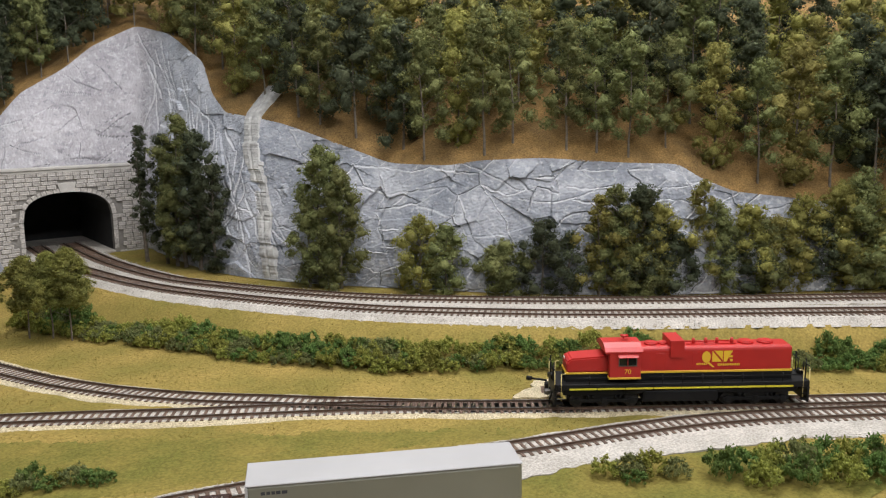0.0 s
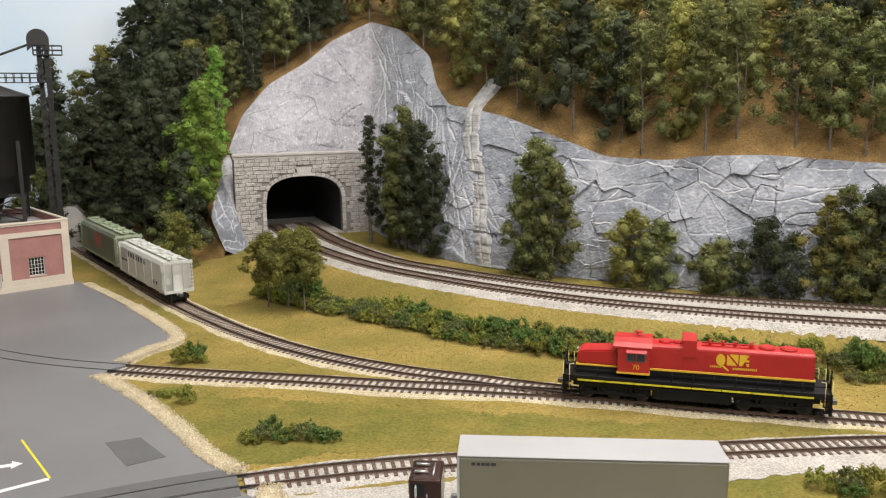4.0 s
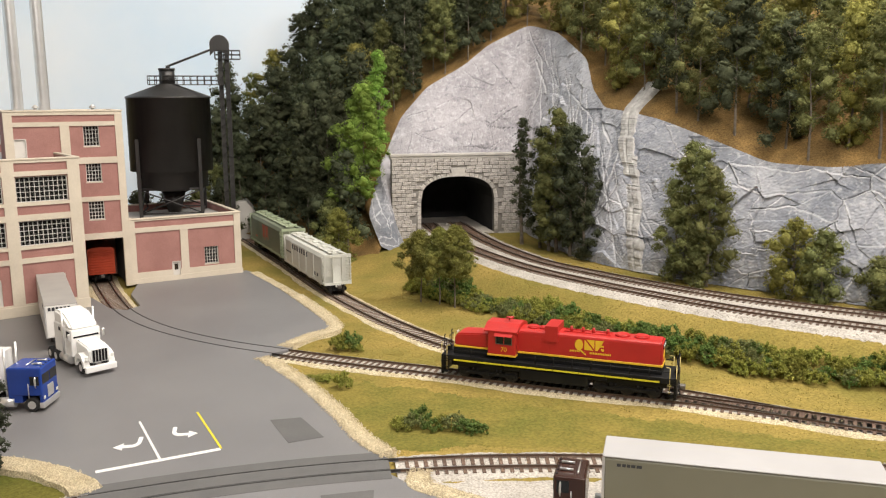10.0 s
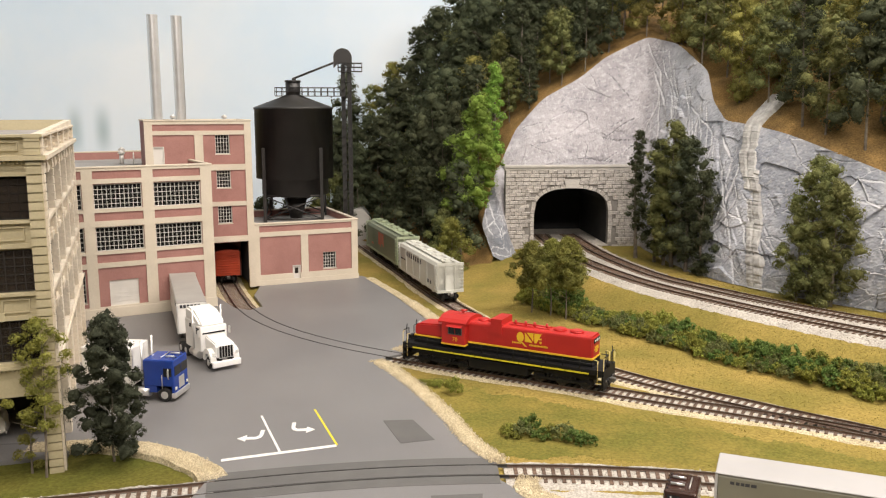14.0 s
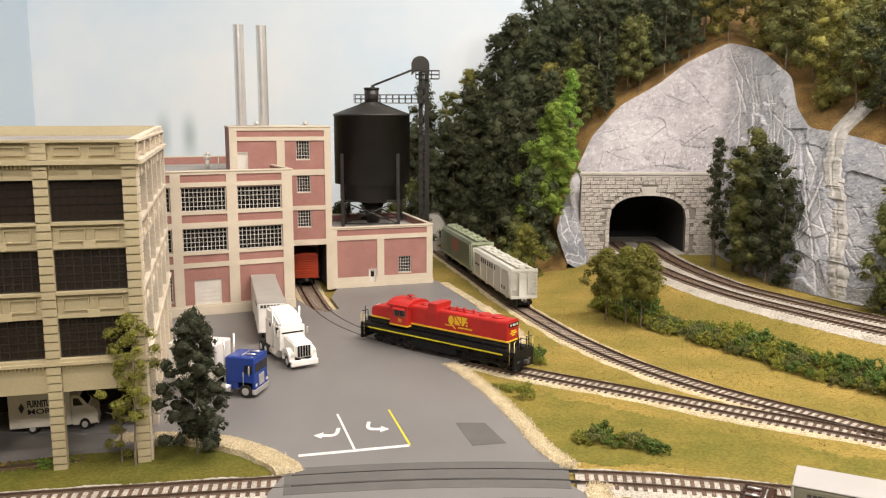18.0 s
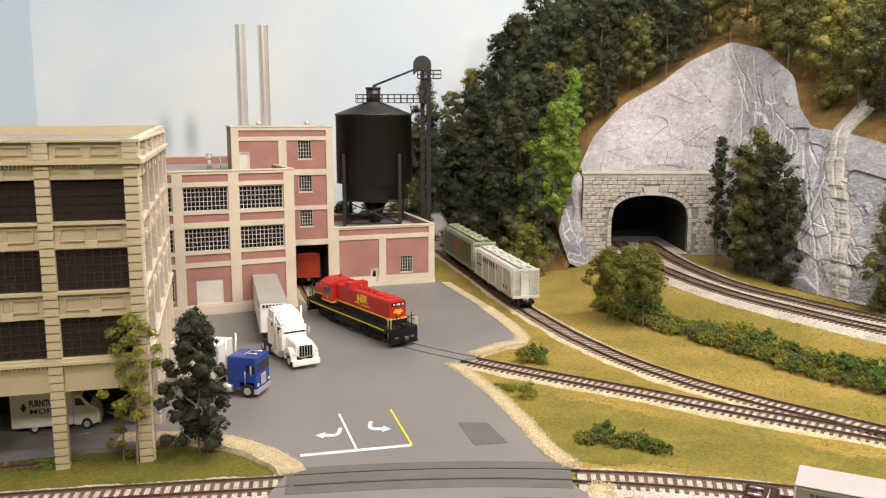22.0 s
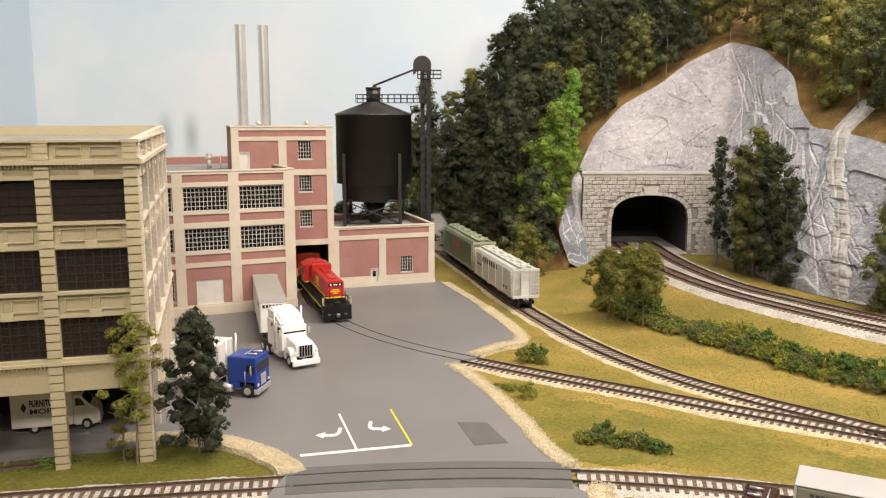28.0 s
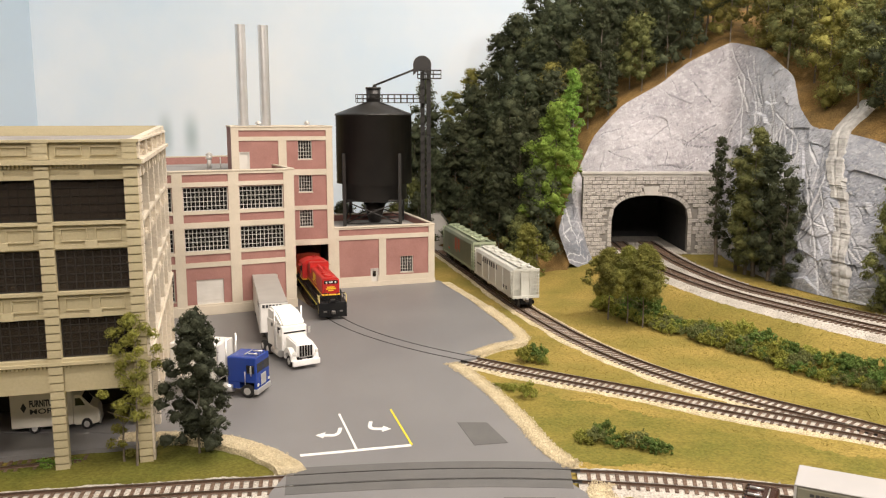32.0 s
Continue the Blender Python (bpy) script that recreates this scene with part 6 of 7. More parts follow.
    # pilots, steps and couplers at both ends
    for s in (-1, 1):
        b = bmesh.new()
        x0, x1 = sorted((s * 100, s * 102))
        box(b, x0, -17, 3.5, x1, 17, 21.5, bev=0.3)
        part("pilot", b, root, "black pilot plate", mats=M_LBLACK)
        b = bmesh.new()
        xa, xb = sorted((s * 95.5, s * 102))
        for sy in (-1, 1):
            for z in (5.5, 10.5, 15.5):
                ya, yb = sorted((sy * 13, sy * 17.6))
                box(b, xa, ya, z, xb, yb, z + 0.6)
        part("steps", b, root, mats=M_LBLACK)
        b = bmesh.new()
        for y in (-9.5, 9.5):
            tube(b, (s * 101.4, y, 21), (s * 101.4, y, 36), 0.5, 6)
            tube(b, (s * 101.4, y, 36), (s * 101, y, 38), 0.5, 6)
        box(b, min(s * 99, s * 103), -3.5, 21.5, max(s * 99, s * 103), 3.5, 25.5, bev=0.6)
        part("drop_step", b, root, "black end step with uprights", mats=M_LBLACK)
        b = bmesh.new()
        box(b, min(s * 102, s * 102.6), -12, 9.5, max(s * 102, s * 102.6), -8, 11.5, bev=0.2)
        box(b, min(s * 102, s * 102.6), 8, 9.5, max(s * 102, s * 102.6), 12, 11.5, bev=0.2)
        part("hose_rack", b, root, "dull steel hose rack", mats=M_STEEL)
        coupler(root, s * 105.5, s)
        b = bmesh.new()
        for y in (-7, -5, 5, 7):
            tube(b, (s * 102, y, 12), (s * 104.4, y, 5), 0.45, 5)
        part("air_hoses", b, root, mats=M_LBLACK)
        for sy in (-1, 1):
            b = bmesh.new()
            tube(b, (s * 96.5, sy * 17.2, 8), (s * 96.5, sy * 17.2, 30), 0.36, 6)
            tube(b, (s * 101.6, sy * 16.6, 8), (s * 101.6, sy * 16.6, 31), 0.36, 6)
            tube(b, (s * 96.5, sy * 17.2, 30), (s * 93, sy * 17.2, 30.6), 0.34, 6)
            tube(b, (s * 101.6, sy * 16.6, 31), (s * 101.6, sy * 13, 33), 0.34, 6)
            part("grab_rail", b, root, "cream yellow step grab rail", mats=M_CREAM)
            b = bmesh.new()
            tube(b, (s * 101.6, sy * 15.5, 33), (s * 101.6, sy * 5, 33), 0.45, 5)
            tube(b, (s * 101.6, sy * 5, 21), (s * 101.6, sy * 5, 33), 0.45, 5)
            part("end_rail", b, root, "black end handrail", mats=M_LBLACK)
    for sy in (-1, 1):
        b = bmesh.new()
        tube(b, (26, sy * 17.2, 26.6), (-96.5, sy * 17.2, 26.6), 0.42, 5)
        tube(b, (93, sy * 17.2, 26.6), (60, sy * 17.2, 26.6), 0.42, 5)
        part("handrail", b, root, "thin black side handrail", mats=M_LBLACK)
        for x in (74, 16, 0, -16, -32, -48, -64, -80):
            b = bmesh.new()
            tube(b, (x, sy * 17.2, 21), (x, sy * 17.2, 28.6), 0.45, 5)
            part("stanchion", b, root, mats=M_LBLACK)
    b = bmesh.new()
    box(b, -30, -15, 4.5, 31, 15, 15.5, bev=2.0, seg=2)
    part("fuel_tank", b, root, "black fuel tank", mats=M_LBLACK)
    # black cylinders added to close the gap where the underframe lies in shade
    for sy in (-1, 1):
        for x in (-34, 34):
            b = bmesh.new()
            tube(b, (x - 11, sy * 11.5, 14.5), (x + 11, sy * 11.5, 14.5), 3.4, 12)
            part("air_reservoir", b, root, "black air reservoir added to fill the shaded gap", mats=M_LBLACK)
    b = bmesh.new()
    box(b, -90, -6, 12, 90, 6, 20.5)
    part("centre_sill", b, root, mats=M_LBLACK)
    trucks = []
    for x in (61, -61):
        trucks.append(rail_truck(root, x, 3, 44))
    return root, trucks


RAIL = 0.4


def on_track(line, step, s, half):
    """Centre and heading of a car whose bogies run on a line at s - half and s + half."""
    def at(q):
        k = min(max(q / step, 0), len(line) - 1.001)
        i = int(k)
        return line[i] + (line[i + 1] - line[i]) * (k - i)
    a, b = at(s + half), at(s - half)
    c, d = (a + b) / 2, a - b
    return c, math.degrees(math.atan2(d[1], d[0]))


def nearest(line, step, p):
    return step * int(np.argmin(((line - np.array(p)) ** 2).sum(1)))


def covered_hopper(m, L, body, end, hatches, name_rects, mark, label, ribs, roof):
    root = thing("covered_hopper", m, label, "hopper car", "freight cars on the siding")
    W = 17.2
    b = bmesh.new()
    prof = [(-W, 14), (-W, 42), (-W + 2.5, 45.5), (0, 47.5), (W - 2.5, 45.5), (W, 42), (W, 14), (0, 9)]
    profile_x(b, prof, -L / 2 + 9, L / 2 - 9)
    part("body", b, root, mats=body)
    # slope sheets under each end
    b = bmesh.new()
    for s in (-1, 1):
        xe = s * (L / 2 - 9)
        profile_y(b, [(xe, 41), (xe - s * 0.5, 16), (xe - s * 6, 16)], -W + 0.6, W - 0.6)
    part("end_sheet", b, root, mats=M_HSLOPE)
    b = bmesh.new()
    n = 3
    for k in range(n):
        x = (k - 1) * (L * 0.26)
        prof = [(x - 12, 14), (x + 12, 14), (x + 4, 4.5), (x - 4, 4.5)]
        profile_y(b, prof, -9, 9)
    part("discharge_hopper", b, root, mats=body)
    b = bmesh.new()
    box(b, -L / 2 + 3, -W - 0.4, 11.5, L / 2 - 3, -W + 1.0, 14.2, bev=0.2)
    box(b, -L / 2 + 3, W - 1.0, 11.5, L / 2 - 3, W + 0.4, 14.2, bev=0.2)
    box(b, -L / 2, -3, 9, L / 2, 3, 12.5)
    part("side_sill", b, root, mats=end)
    for k in range(ribs):
        x = -L / 2 + 12 + (L - 24) * k / (ribs - 1)
        for s in (-1, 1):
            b = bmesh.new()
            y0, y1 = sorted((s * W, s * (W + 0.8)))
            box(b, x - 0.5, y0, 14.2, x + 0.5, y1, 42)
            part("side_rib", b, root, mats=body)
    b = bmesh.new()
    for y in (-6.5, 6.5):
        box(b, -L / 2 + 6, y - 2.4, 47.6, L / 2 - 6, y + 2.4, 48.1)
    part("running_board", b, root, mats=roof)
    for k in range(hatches):
        x = -L / 2 + 16 + (L - 32) * k / (hatches - 1)
        b = bmesh.new()
        box(b, x - 5, -3.4, 47, x + 5, 3.4, 49.6, bev=0.6)
        part("roof_hatch", b, root, mats=roof)
        b = bmesh.new()
        box(b, x - 0.6, -8.5, 48.3, x + 0.6, 8.5, 50.1)
        part("hatch_bar", b, root, mats=roof)
    for s in (-1, 1):
        x = s * (L / 2 - 2.5)
        b = bmesh.new()
        for y in (-W + 0.8, -6, 6, W - 0.8):
            box(b, x - 0.7, y - 0.6, 13, x + 0.7, y + 0.6, 43.5)
        box(b, x - 1.2, -W, 43.5, x + 1.2, W, 46.0)
        box(b, x - 1.5, -W, 11.5, x + 1.5, W, 14.2)
        part("end_frame", b, root, "open end frame with posts", mats=end)
        b = bmesh.new()
        for z in range(15, 44, 4):
            tube(b, (x + s * 1.2, -W + 0.6, z), (x + s * 1.2, -W + 7, z), 0.4, 5)
            tube(b, (x, -W - 0.6, z), (x - s * 6.5, -W - 0.6, z), 0.4, 5)
            tube(b, (x, W + 0.6, z), (x - s * 6.5, W + 0.6, z), 0.4, 5)
        tube(b, (x - s * 6.5, -W - 0.6, 14), (x - s * 6.5, -W - 0.6, 44), 0.4, 5)
        tube(b, (x - s * 6.5, W + 0.6, 14), (x - s * 6.5, W + 0.6, 44), 0.4, 5)
        part("ladder", b, root, mats=end)
        b = bmesh.new()
        profile_y(b, [(s * (L / 2 - 9.5), 41.5), (s * (L / 2 - 9.2), 41.5), (s * (L / 2 - 3), 14), (s * (L / 2 - 3.4), 14)], -5, 5)
        tube(b, (x - s * 3, 11, 24), (x - s * 2.4, 11, 24), 3.2, 14)
        part("brake_wheel", b, root, mats=end)
        coupler(root, s * (L / 2 + 3), s)
        rail_truck(root, s * (L / 2 - 20), 2, 20, r=5.2)
    for s in (-1, 1):
        y = s * (W + 0.05)
        if name_rects:
            bars(root, [(min(-s * x0, -s * x1), max(-s * x0, -s * x1), z0, z1) for x0, x1, z0, z1 in name_rects], y, mark, "name_bar", 0.15 * s)
    return root


def hoppers():
    line = spline(SIDING, 2.0)
    L1, L2 = 192.0, 206.0
    s1 = nearest(line, 2.0, (112, 1070)) + L1 / 2 + 3
    c, a = on_track(line, 2.0, s1, L1 / 2 - 20)
    nm = [(-50 + k * 11, -44 + k * 11, 34, 40) for k in range(7)] + [(-80, -66, 27, 29), (-64, -56, 27, 29), (52, 57, 18, 22), (63, 68, 18, 22)]
    covered_hopper(mpose(c[0], c[1], RAIL, a) @ Matrix.Diagonal((1, 1.04, 1.12, 1)), L1, M_HGREY, M_HGREY, 5, nm, M_LETTER, "pale grey covered hopper with black lettering on the siding", 6, M_HGREY)
    s2 = s1 + L1 / 2 + L2 / 2 + 8
    c, a = on_track(line, 2.0, s2, L2 / 2 - 20)
    nm = [(-14, -4, 24, 40), (-2, 2, 22, 40), (6, 14, 26, 40), (17, 20, 24, 40), (-60, -48, 20, 22)]
    covered_hopper(mpose(c[0], c[1], RAIL, a) @ Matrix.Diagonal((1, 1.04, 1.24, 1)), L2, M_HGREEN, M_HEND, 6, nm, M_RUSTRED, "weathered green-grey covered hopper with faded red lettering", 2, M_HEND)


def boxcar():
    line = spline(SPUR, 2.0)
    L = 176.0
    _, ang = on_track(line, 2.0, 1640, 40)
    d = Vector((math.cos(math.radians(ang)), math.sin(math.radians(ang))))
    e, _ = on_track(line, 2.0, 1583, 2)
    c = (e[0] + d.x * L / 2, e[1] + d.y * L / 2)
    root = thing("boxcar", mpose(c[0], c[1], RAIL, ang), "orange-red boxcar with ribbed end inside the factory doorway", "boxcar")
    W = 17.0
    b = bmesh.new()
    profile_x(b, [(-W, 12), (-W, 46), (-W + 3, 48), (0, 49.5), (W - 3, 48), (W, 46), (W, 12)], -L / 2 + 6, L / 2 - 6)
    part("body", b, root, mats=M_BOXRED)
    for k in range(9):
        b = bmesh.new()
        x = -L / 2 + 6
        box(b, x - 1.1, -W + 1.4, 15 + k * 3.5, x + 0.2, W - 1.4, 16.7 + k * 3.5, bev=0.5)
        part("end_rib", b, root, mats=M_BOXRED)
    b = bmesh.new()
    for z in range(15, 45, 4):
        tube(b, (-L / 2 + 4.2, W - 7, z), (-L / 2 + 4.2, W - 1, z), 0.4, 5)
    part("ladder", b, root, mats=M_BOXRED)
    b = bmesh.new()
    box(b, -L / 2 + 4, -4, 8.5, L / 2 - 4, 4, 12)
    part("centre_sill", b, root, mats=M_LBLACK)
    coupler(root, -L / 2 + 2, -1)
    for s in (-1, 1):
        rail_truck(root, s * (L / 2 - 28), 2, 21, r=5.2)


def semi_trailer(m, L, H, side, roof, label, marks, floor_z=13.5, wheels=True, rounded_top=0.6):
    root = thing("semi_trailer", m, label, "trailer")
    W = 15.0
    b = bmesh.new()
    box(b, -L, -W, floor_z, 0, W, H - 0.6, bev=rounded_top)
    part("box", b, root, mats=side)
    b = bmesh.new()
    box(b, -L - 0.2, -W - 0.2, H - 0.9, 0.2, W + 0.2, H, bev=0.4)
    part("roof", b, root, "flat roof sheet", mats=roof)
    b = bmesh.new()
    for s in (-1, 1):
        y0, y1 = sorted((s * W, s * (W + 0.35)))
        box(b, -L, y0, floor_z - 0.4, 0, y1, floor_z + 1.2)
        box(b, -1.2, y0, floor_z, 0.15, y1, H - 1)
    box(b, 0, -W, floor_z, 0.3, -W + 1.2, H - 1)
    box(b, 0, W - 1.2, floor_z, 0.3, W, H - 1)
    part("edge_trim", b, root, "bright metal trim", mats=M_CHROME)
    b = bmesh.new()
    for y in (-9, 9):
        box(b, -38, y - 1, 1, -35.5, y + 1, floor_z)
        box(b, -39, y - 2, 0, -34.5, y + 2, 1)
    part("landing_gear", b, root, mats=M_STEEL)
    if wheels:
        b = bmesh.new()
        box(b, -L + 8, -6, 8, -L + 38, 6, floor_z)
        part("bogie", b, root, mats=M_LBLACK)
        for x in (-L + 16, -L + 30):
            for y in (-11, 11):
                wheel(root, x, y, 5.8, 6.5)
    if marks:
        for x0, x1, z0, z1 in marks["front"]:
            b = bmesh.new()
            box(b, 0.3, x0, z0, 0.45, x1, z1)
            part("lettering", b, root, "dark lettering bar", mats=M_LETTER)
        for s in (-1, 1):
            bars(root, marks["side"], s * W, M_LETTER, "lettering", 0.15 * s, "dark lettering bar")
    return root


def tractor_frame(root, x0, x1, wheels):
    b = bmesh.new()
    for y in (-5, 5):
        box(b, x0, y - 0.8, 8, x1, y + 0.8, 11)
    box(b, x0 + 4, -7, 11, x0 + 22, 7, 12.4, bev=0.5)
    part("chassis", b, root, "black chassis with coupling plate", mats=M_LBLACK)
    for x, w in wheels:
        for y in (-11.3, 11.3):
            wheel(root, x, y, 6.0, w)


def conventional_tractor(m):
    """Long-nosed tractor with a sleeper; front bumper at x = 0."""
    root = thing("truck_tractor", m, "white long-nosed semi tractor with chrome grille", "truck", "semi tractors")
    tractor_frame(root, -94, -2, ((-15, 4), (-70, 7), (-84, 7)))
    b = bmesh.new()
    profile_y(b, [(-3, 12), (-3, 24), (-6, 26), (-31, 29), (-31, 12)], -9.5, 9.5)
    bmesh.ops.bevel(b, geom=list(b.edges), offset=1.2, segments=2, affect="EDGES")
    part("hood", b, root, "sloping white hood", mats=M_CABWHITE)
    for s in (-1, 1):
        b = bmesh.new()
        pts = [(-15 + 10.5 * math.cos(t), 8 + 12 * math.sin(t)) for t in [k * math.pi / 10 for k in range(11)]]
        inner = [(-15 + 7.6 * math.cos(t), 7 + 8.0 * math.sin(t)) for t in [k * math.pi / 10 for k in range(10, -1, -1)]]
        y0, y1 = sorted((s * 8.8, s * 14.4))
        profile_y(b, pts + inner, y0, y1)
        part("fender", b, root, mats=M_CABWHITE)
        b = bmesh.new()
        y0, y1 = sorted((s * 10.2, s * 13.4))
        box(b, -4.4, y0, 14.5, -3.0, y1, 18, bev=0.4)
        part("headlight", b, root, "clear headlight", mats=M_LAMP)
        b = bmesh.new()
        tube(b, (-48, s * 14.6, 8), (-48, s * 14.6, 53), 1.0, 10)
        part("exhaust_stack", b, root, "chrome exhaust stack", mats=M_CHROME)
        b = bmesh.new()
        tube(b, (-56, s * 12.4, 9), (-36, s * 12.4, 9), 4.2, 16)
        part("fuel_tank", b, root, "polished fuel tank", mats=M_CHROME)
        b = bmesh.new()
        y0, y1 = sorted((s * 14.8, s * 17))
        box(b, -31, y0, 28, -29.8, y1, 35, bev=0.3)
        part("mirror", b, root, mats=M_CHROME)
        b = bmesh.new()
        y0, y1 = sorted((s * 13.6, s * 13.8))
        box(b, -42, y0, 29, -34.5, y1, 35.5)
        box(b, -60, y0, 33, -55.5, y1, 36.5)
        part("side_window", b, root, "dark side window", mats=M_WINDOW)
    b = bmesh.new()
    box(b, -46, -13.6, 12, -31, 13.6, 37.5, bev=1.2, seg=2)
    part("cab", b, root, mats=M_CABWHITE)
    b = bmesh.new()
    box(b, -72, -13.6, 12, -46, 13.6, 40, bev=1.0, seg=2)
    part("sleeper", b, root, mats=M_CABWHITE)
    b = bmesh.new()
    profile_y(b, [(-31.5, 37), (-38, 43), (-52, 50), (-70, 51.5), (-72, 49), (-72, 37)], -12.8, 12.8)
    bmesh.ops.bevel(b, geom=list(b.edges), offset=2.0, segments=3, affect="EDGES")
    part("roof_fairing", b, root, "white roof fairing", mats=M_CABWHITE)
    b = bmesh.new()
    profile_y(b, [(-30.9, 30), (-30.6, 30), (-32.4, 36.6), (-32.8, 36.6)], -11.6, 11.6)
    part("windscreen", b, root, "dark windscreen", mats=M_WINDOW)
    b = bmesh.new()
    box(b, -3.2, -7.2, 11.5, -2.2, 7.2, 24.5, bev=0.4)
    part("grille", b, root, "chrome grille", mats=M_CHROME)
    for k in range(5):
        b = bmesh.new()
        y = -5.6 + k * 2.8
        box(b, -2.3, y - 1.0, 12.5, -2.0, y + 1.0, 23.5)
        part("grille_slot", b, root, mats=M_LBLACK)
    b = bmesh.new()
    box(b, -3.5, -14.4, 3.5, 0, 14.4, 9.5, bev=0.9, seg=2)
    part("bumper", b, root, "deep white bumper", mats=M_CABWHITE)


def cabover(m, paint, label, height=34.0, stacks=True, depth=24.0, sleeper=False):
    """Flat-fronted tractor; front bumper at x = 0."""
    root = thing("truck_tractor", m, label, "truck", "semi tractors")
    tractor_frame(root, -68, -3, ((-10.5, 4.8), (-47, 7), (-60, 7)))
    b = bmesh.new()
    box(b, -depth, -14, 13.5, -1.2, 14, height, bev=1.4, seg=3)
    box(b, -3.6, -13.6, 8, -1.3, 13.6, 14.5)
    box(b, -depth + 0.5, -13.4, 8, -17.5, 13.4, 14.5)
    part("cab", b, root, mats=paint)
    b = bmesh.new()
    for y0, y1 in ((-12.4, -0.5), (0.5, 12.4)):
        box(b, -1.4, y0, 23, -1.0, y1, 31)
    part("windscreen", b, root, "dark split windscreen", mats=M_WINDOW)
    b = bmesh.new()
    box(b, -1.3, -5, 10, -0.5, 5, 20, bev=0.3)
    part("grille", b, root, "bright metal grille", mats=M_CHROME)
    b = bmesh.new()
    box(b, -4, -14.3, 3.5, 0, 14.3, 8.2, bev=0.7, seg=2)
    part("bumper", b, root, "bright metal bumper", mats=M_CHROME)
    for s in (-1, 1):
        b = bmesh.new()
        y0, y1 = sorted((s * 14, s * 14.2))
        box(b, -10.5, y0, 22.5, -3.2, y1, 30)
        part("side_window", b, root, "dark side window", mats=M_WINDOW)
        b = bmesh.new()
        tube(b, (-5.5, s * 15.8, 21), (-5.5, s * 15.8, 30), 0.45, 6)
        y0, y1 = sorted((s * 15.2, s * 16.8))
        box(b, -6.1, y0, 23, -4.9, y1, 29, bev=0.2)
        part("mirror", b, root, mats=M_CHROME)
        b = bmesh.new()
        tube(b, (-11.8, s * 14.5, 12), (-11.8, s * 14.5, 24), 0.4, 6)
        part("grab_rail", b, root, "bright grab rail", mats=M_CHROME)
        b = bmesh.new()
        y0, y1 = sorted((s * 9.5, s * 12.5))
        box(b, -1.2, y0, 10.5, -0.6, y1, 13, bev=0.2)
        part("headlight", b, root, mats=M_LAMP)
        b = bmesh.new()
        tube(b, (-38, s * 11.6, 8), (-24, s * 11.6, 8), 4.0, 16)
        part("fuel_tank", b, root, "polished fuel tank", mats=M_CHROME)
        if stacks:
            b = bmesh.new()
            tube(b, (-depth - 2.5, s * 9.5, 9), (-depth - 2.5, s * 9.5, height + 15), 1.0, 10)
            part("exhaust_stack", b, root, "bright exhaust stack", mats=M_CHROME)
    b = bmesh.new()
    for y in (-5, 5):
        tube(b, (-12, y, height + 1.0), (-4, y, height + 1.0), 0.7, 8, r2=0.9)
    tube(b, (-15, -8, height + 0.6), (-15, 8, height + 0.6), 0.5, 6)
    part("air_horn", b, root, "bright roof air horns", mats=M_CHROME)
    for k in range(5):
        b = bmesh.new()
        box(b, -3.4, -10 + k * 5 - 0.8, height - 0.3, -2.2, -10 + k * 5 + 0.8, height + 0.5, bev=0.2)
        part("marker_lamp", b, root, mats=M_LBLACK)
    return root


def van(m):
    root = thing("delivery_van", m, "cream box van with furniture lettering under the arcade", "van")
    b = bmesh.new()
    box(b, -46, -12.2, 5, 6, 12.2, 33.5, bev=0.8, seg=2)
    part("cargo_box", b, root, "cream cargo box", mats=M_VANCREAM)
    b = bmesh.new()
    profile_y(b, [(6, 4), (6, 27.5), (13, 27.5), (20, 19), (27, 16.5), (28, 12), (28, 5), (24, 4)], -11, 11)
    bmesh.ops.bevel(b, geom=list(b.edges), offset=0.9, segments=2, affect="EDGES")
    part("cab", b, root, mats=M_VANCREAM)
    b = bmesh.new()
    profile_y(b, [(13.6, 26.4), (14.1, 26.6), (20.2, 19.6), (19.7, 19.3)], -9.6, 9.6)
    part("windscreen", b, root, "dark windscreen", mats=M_WINDOW)
    for s in (-1, 1):
        b = bmesh.new()
        y0, y1 = sorted((s * 11, s * 11.15))
        profile_y(b, [(8, 19.5), (8, 25.5), (12.6, 25.5), (16.6, 19.5)], y0, y1)
        part("side_window", b, root, mats=M_WINDOW)
        for x in (-27, 17):
            wheel(root, x, s * 10.2, 4.6, 3.6)
        b = bmesh.new()
        y0, y1 = sorted((s * 7, s * 10))
        box(b, 27.7, y0, 9.5, 28.3, y1, 12.5)
        part("headlight", b, root, mats=M_LAMP)
    b = bmesh.new()
    box(b, 27.6, -11, 4, 29, 11, 6.2, bev=0.4)
    part("bumper", b, root, "bright metal bumper", mats=M_CHROME)
    lettering(root, "FURNITU", 7.0, mpose(-20.5, -12.25, 21.5, 0, 90) @ Matrix.Diagonal((0.67, 1, 1, 1)), M_LETTER, "lettering", "bold dark lettering", bold=0.28)
    lettering(root, "MOR", 5.6, mpose(-20.5, -12.25, 15.8, 0, 90) @ Matrix.Diagonal((1.6, 1, 1, 1)), M_LETTER, "lettering", "bold dark lettering", bold=0.08)
    b = bmesh.new()
    profile_y(b, [(-37.5, 21), (-35, 25), (-32.5, 21), (-35, 17)], -12.4, -12.2)
    part("emblem", b, root, "dark diamond emblem", mats=M_LETTER)
    bars(root, [(-10, 0, 11.4, 12.6), (-8, 0, 9.2, 10.4)], -12.2, M_LETTER, "small_print", -0.15)


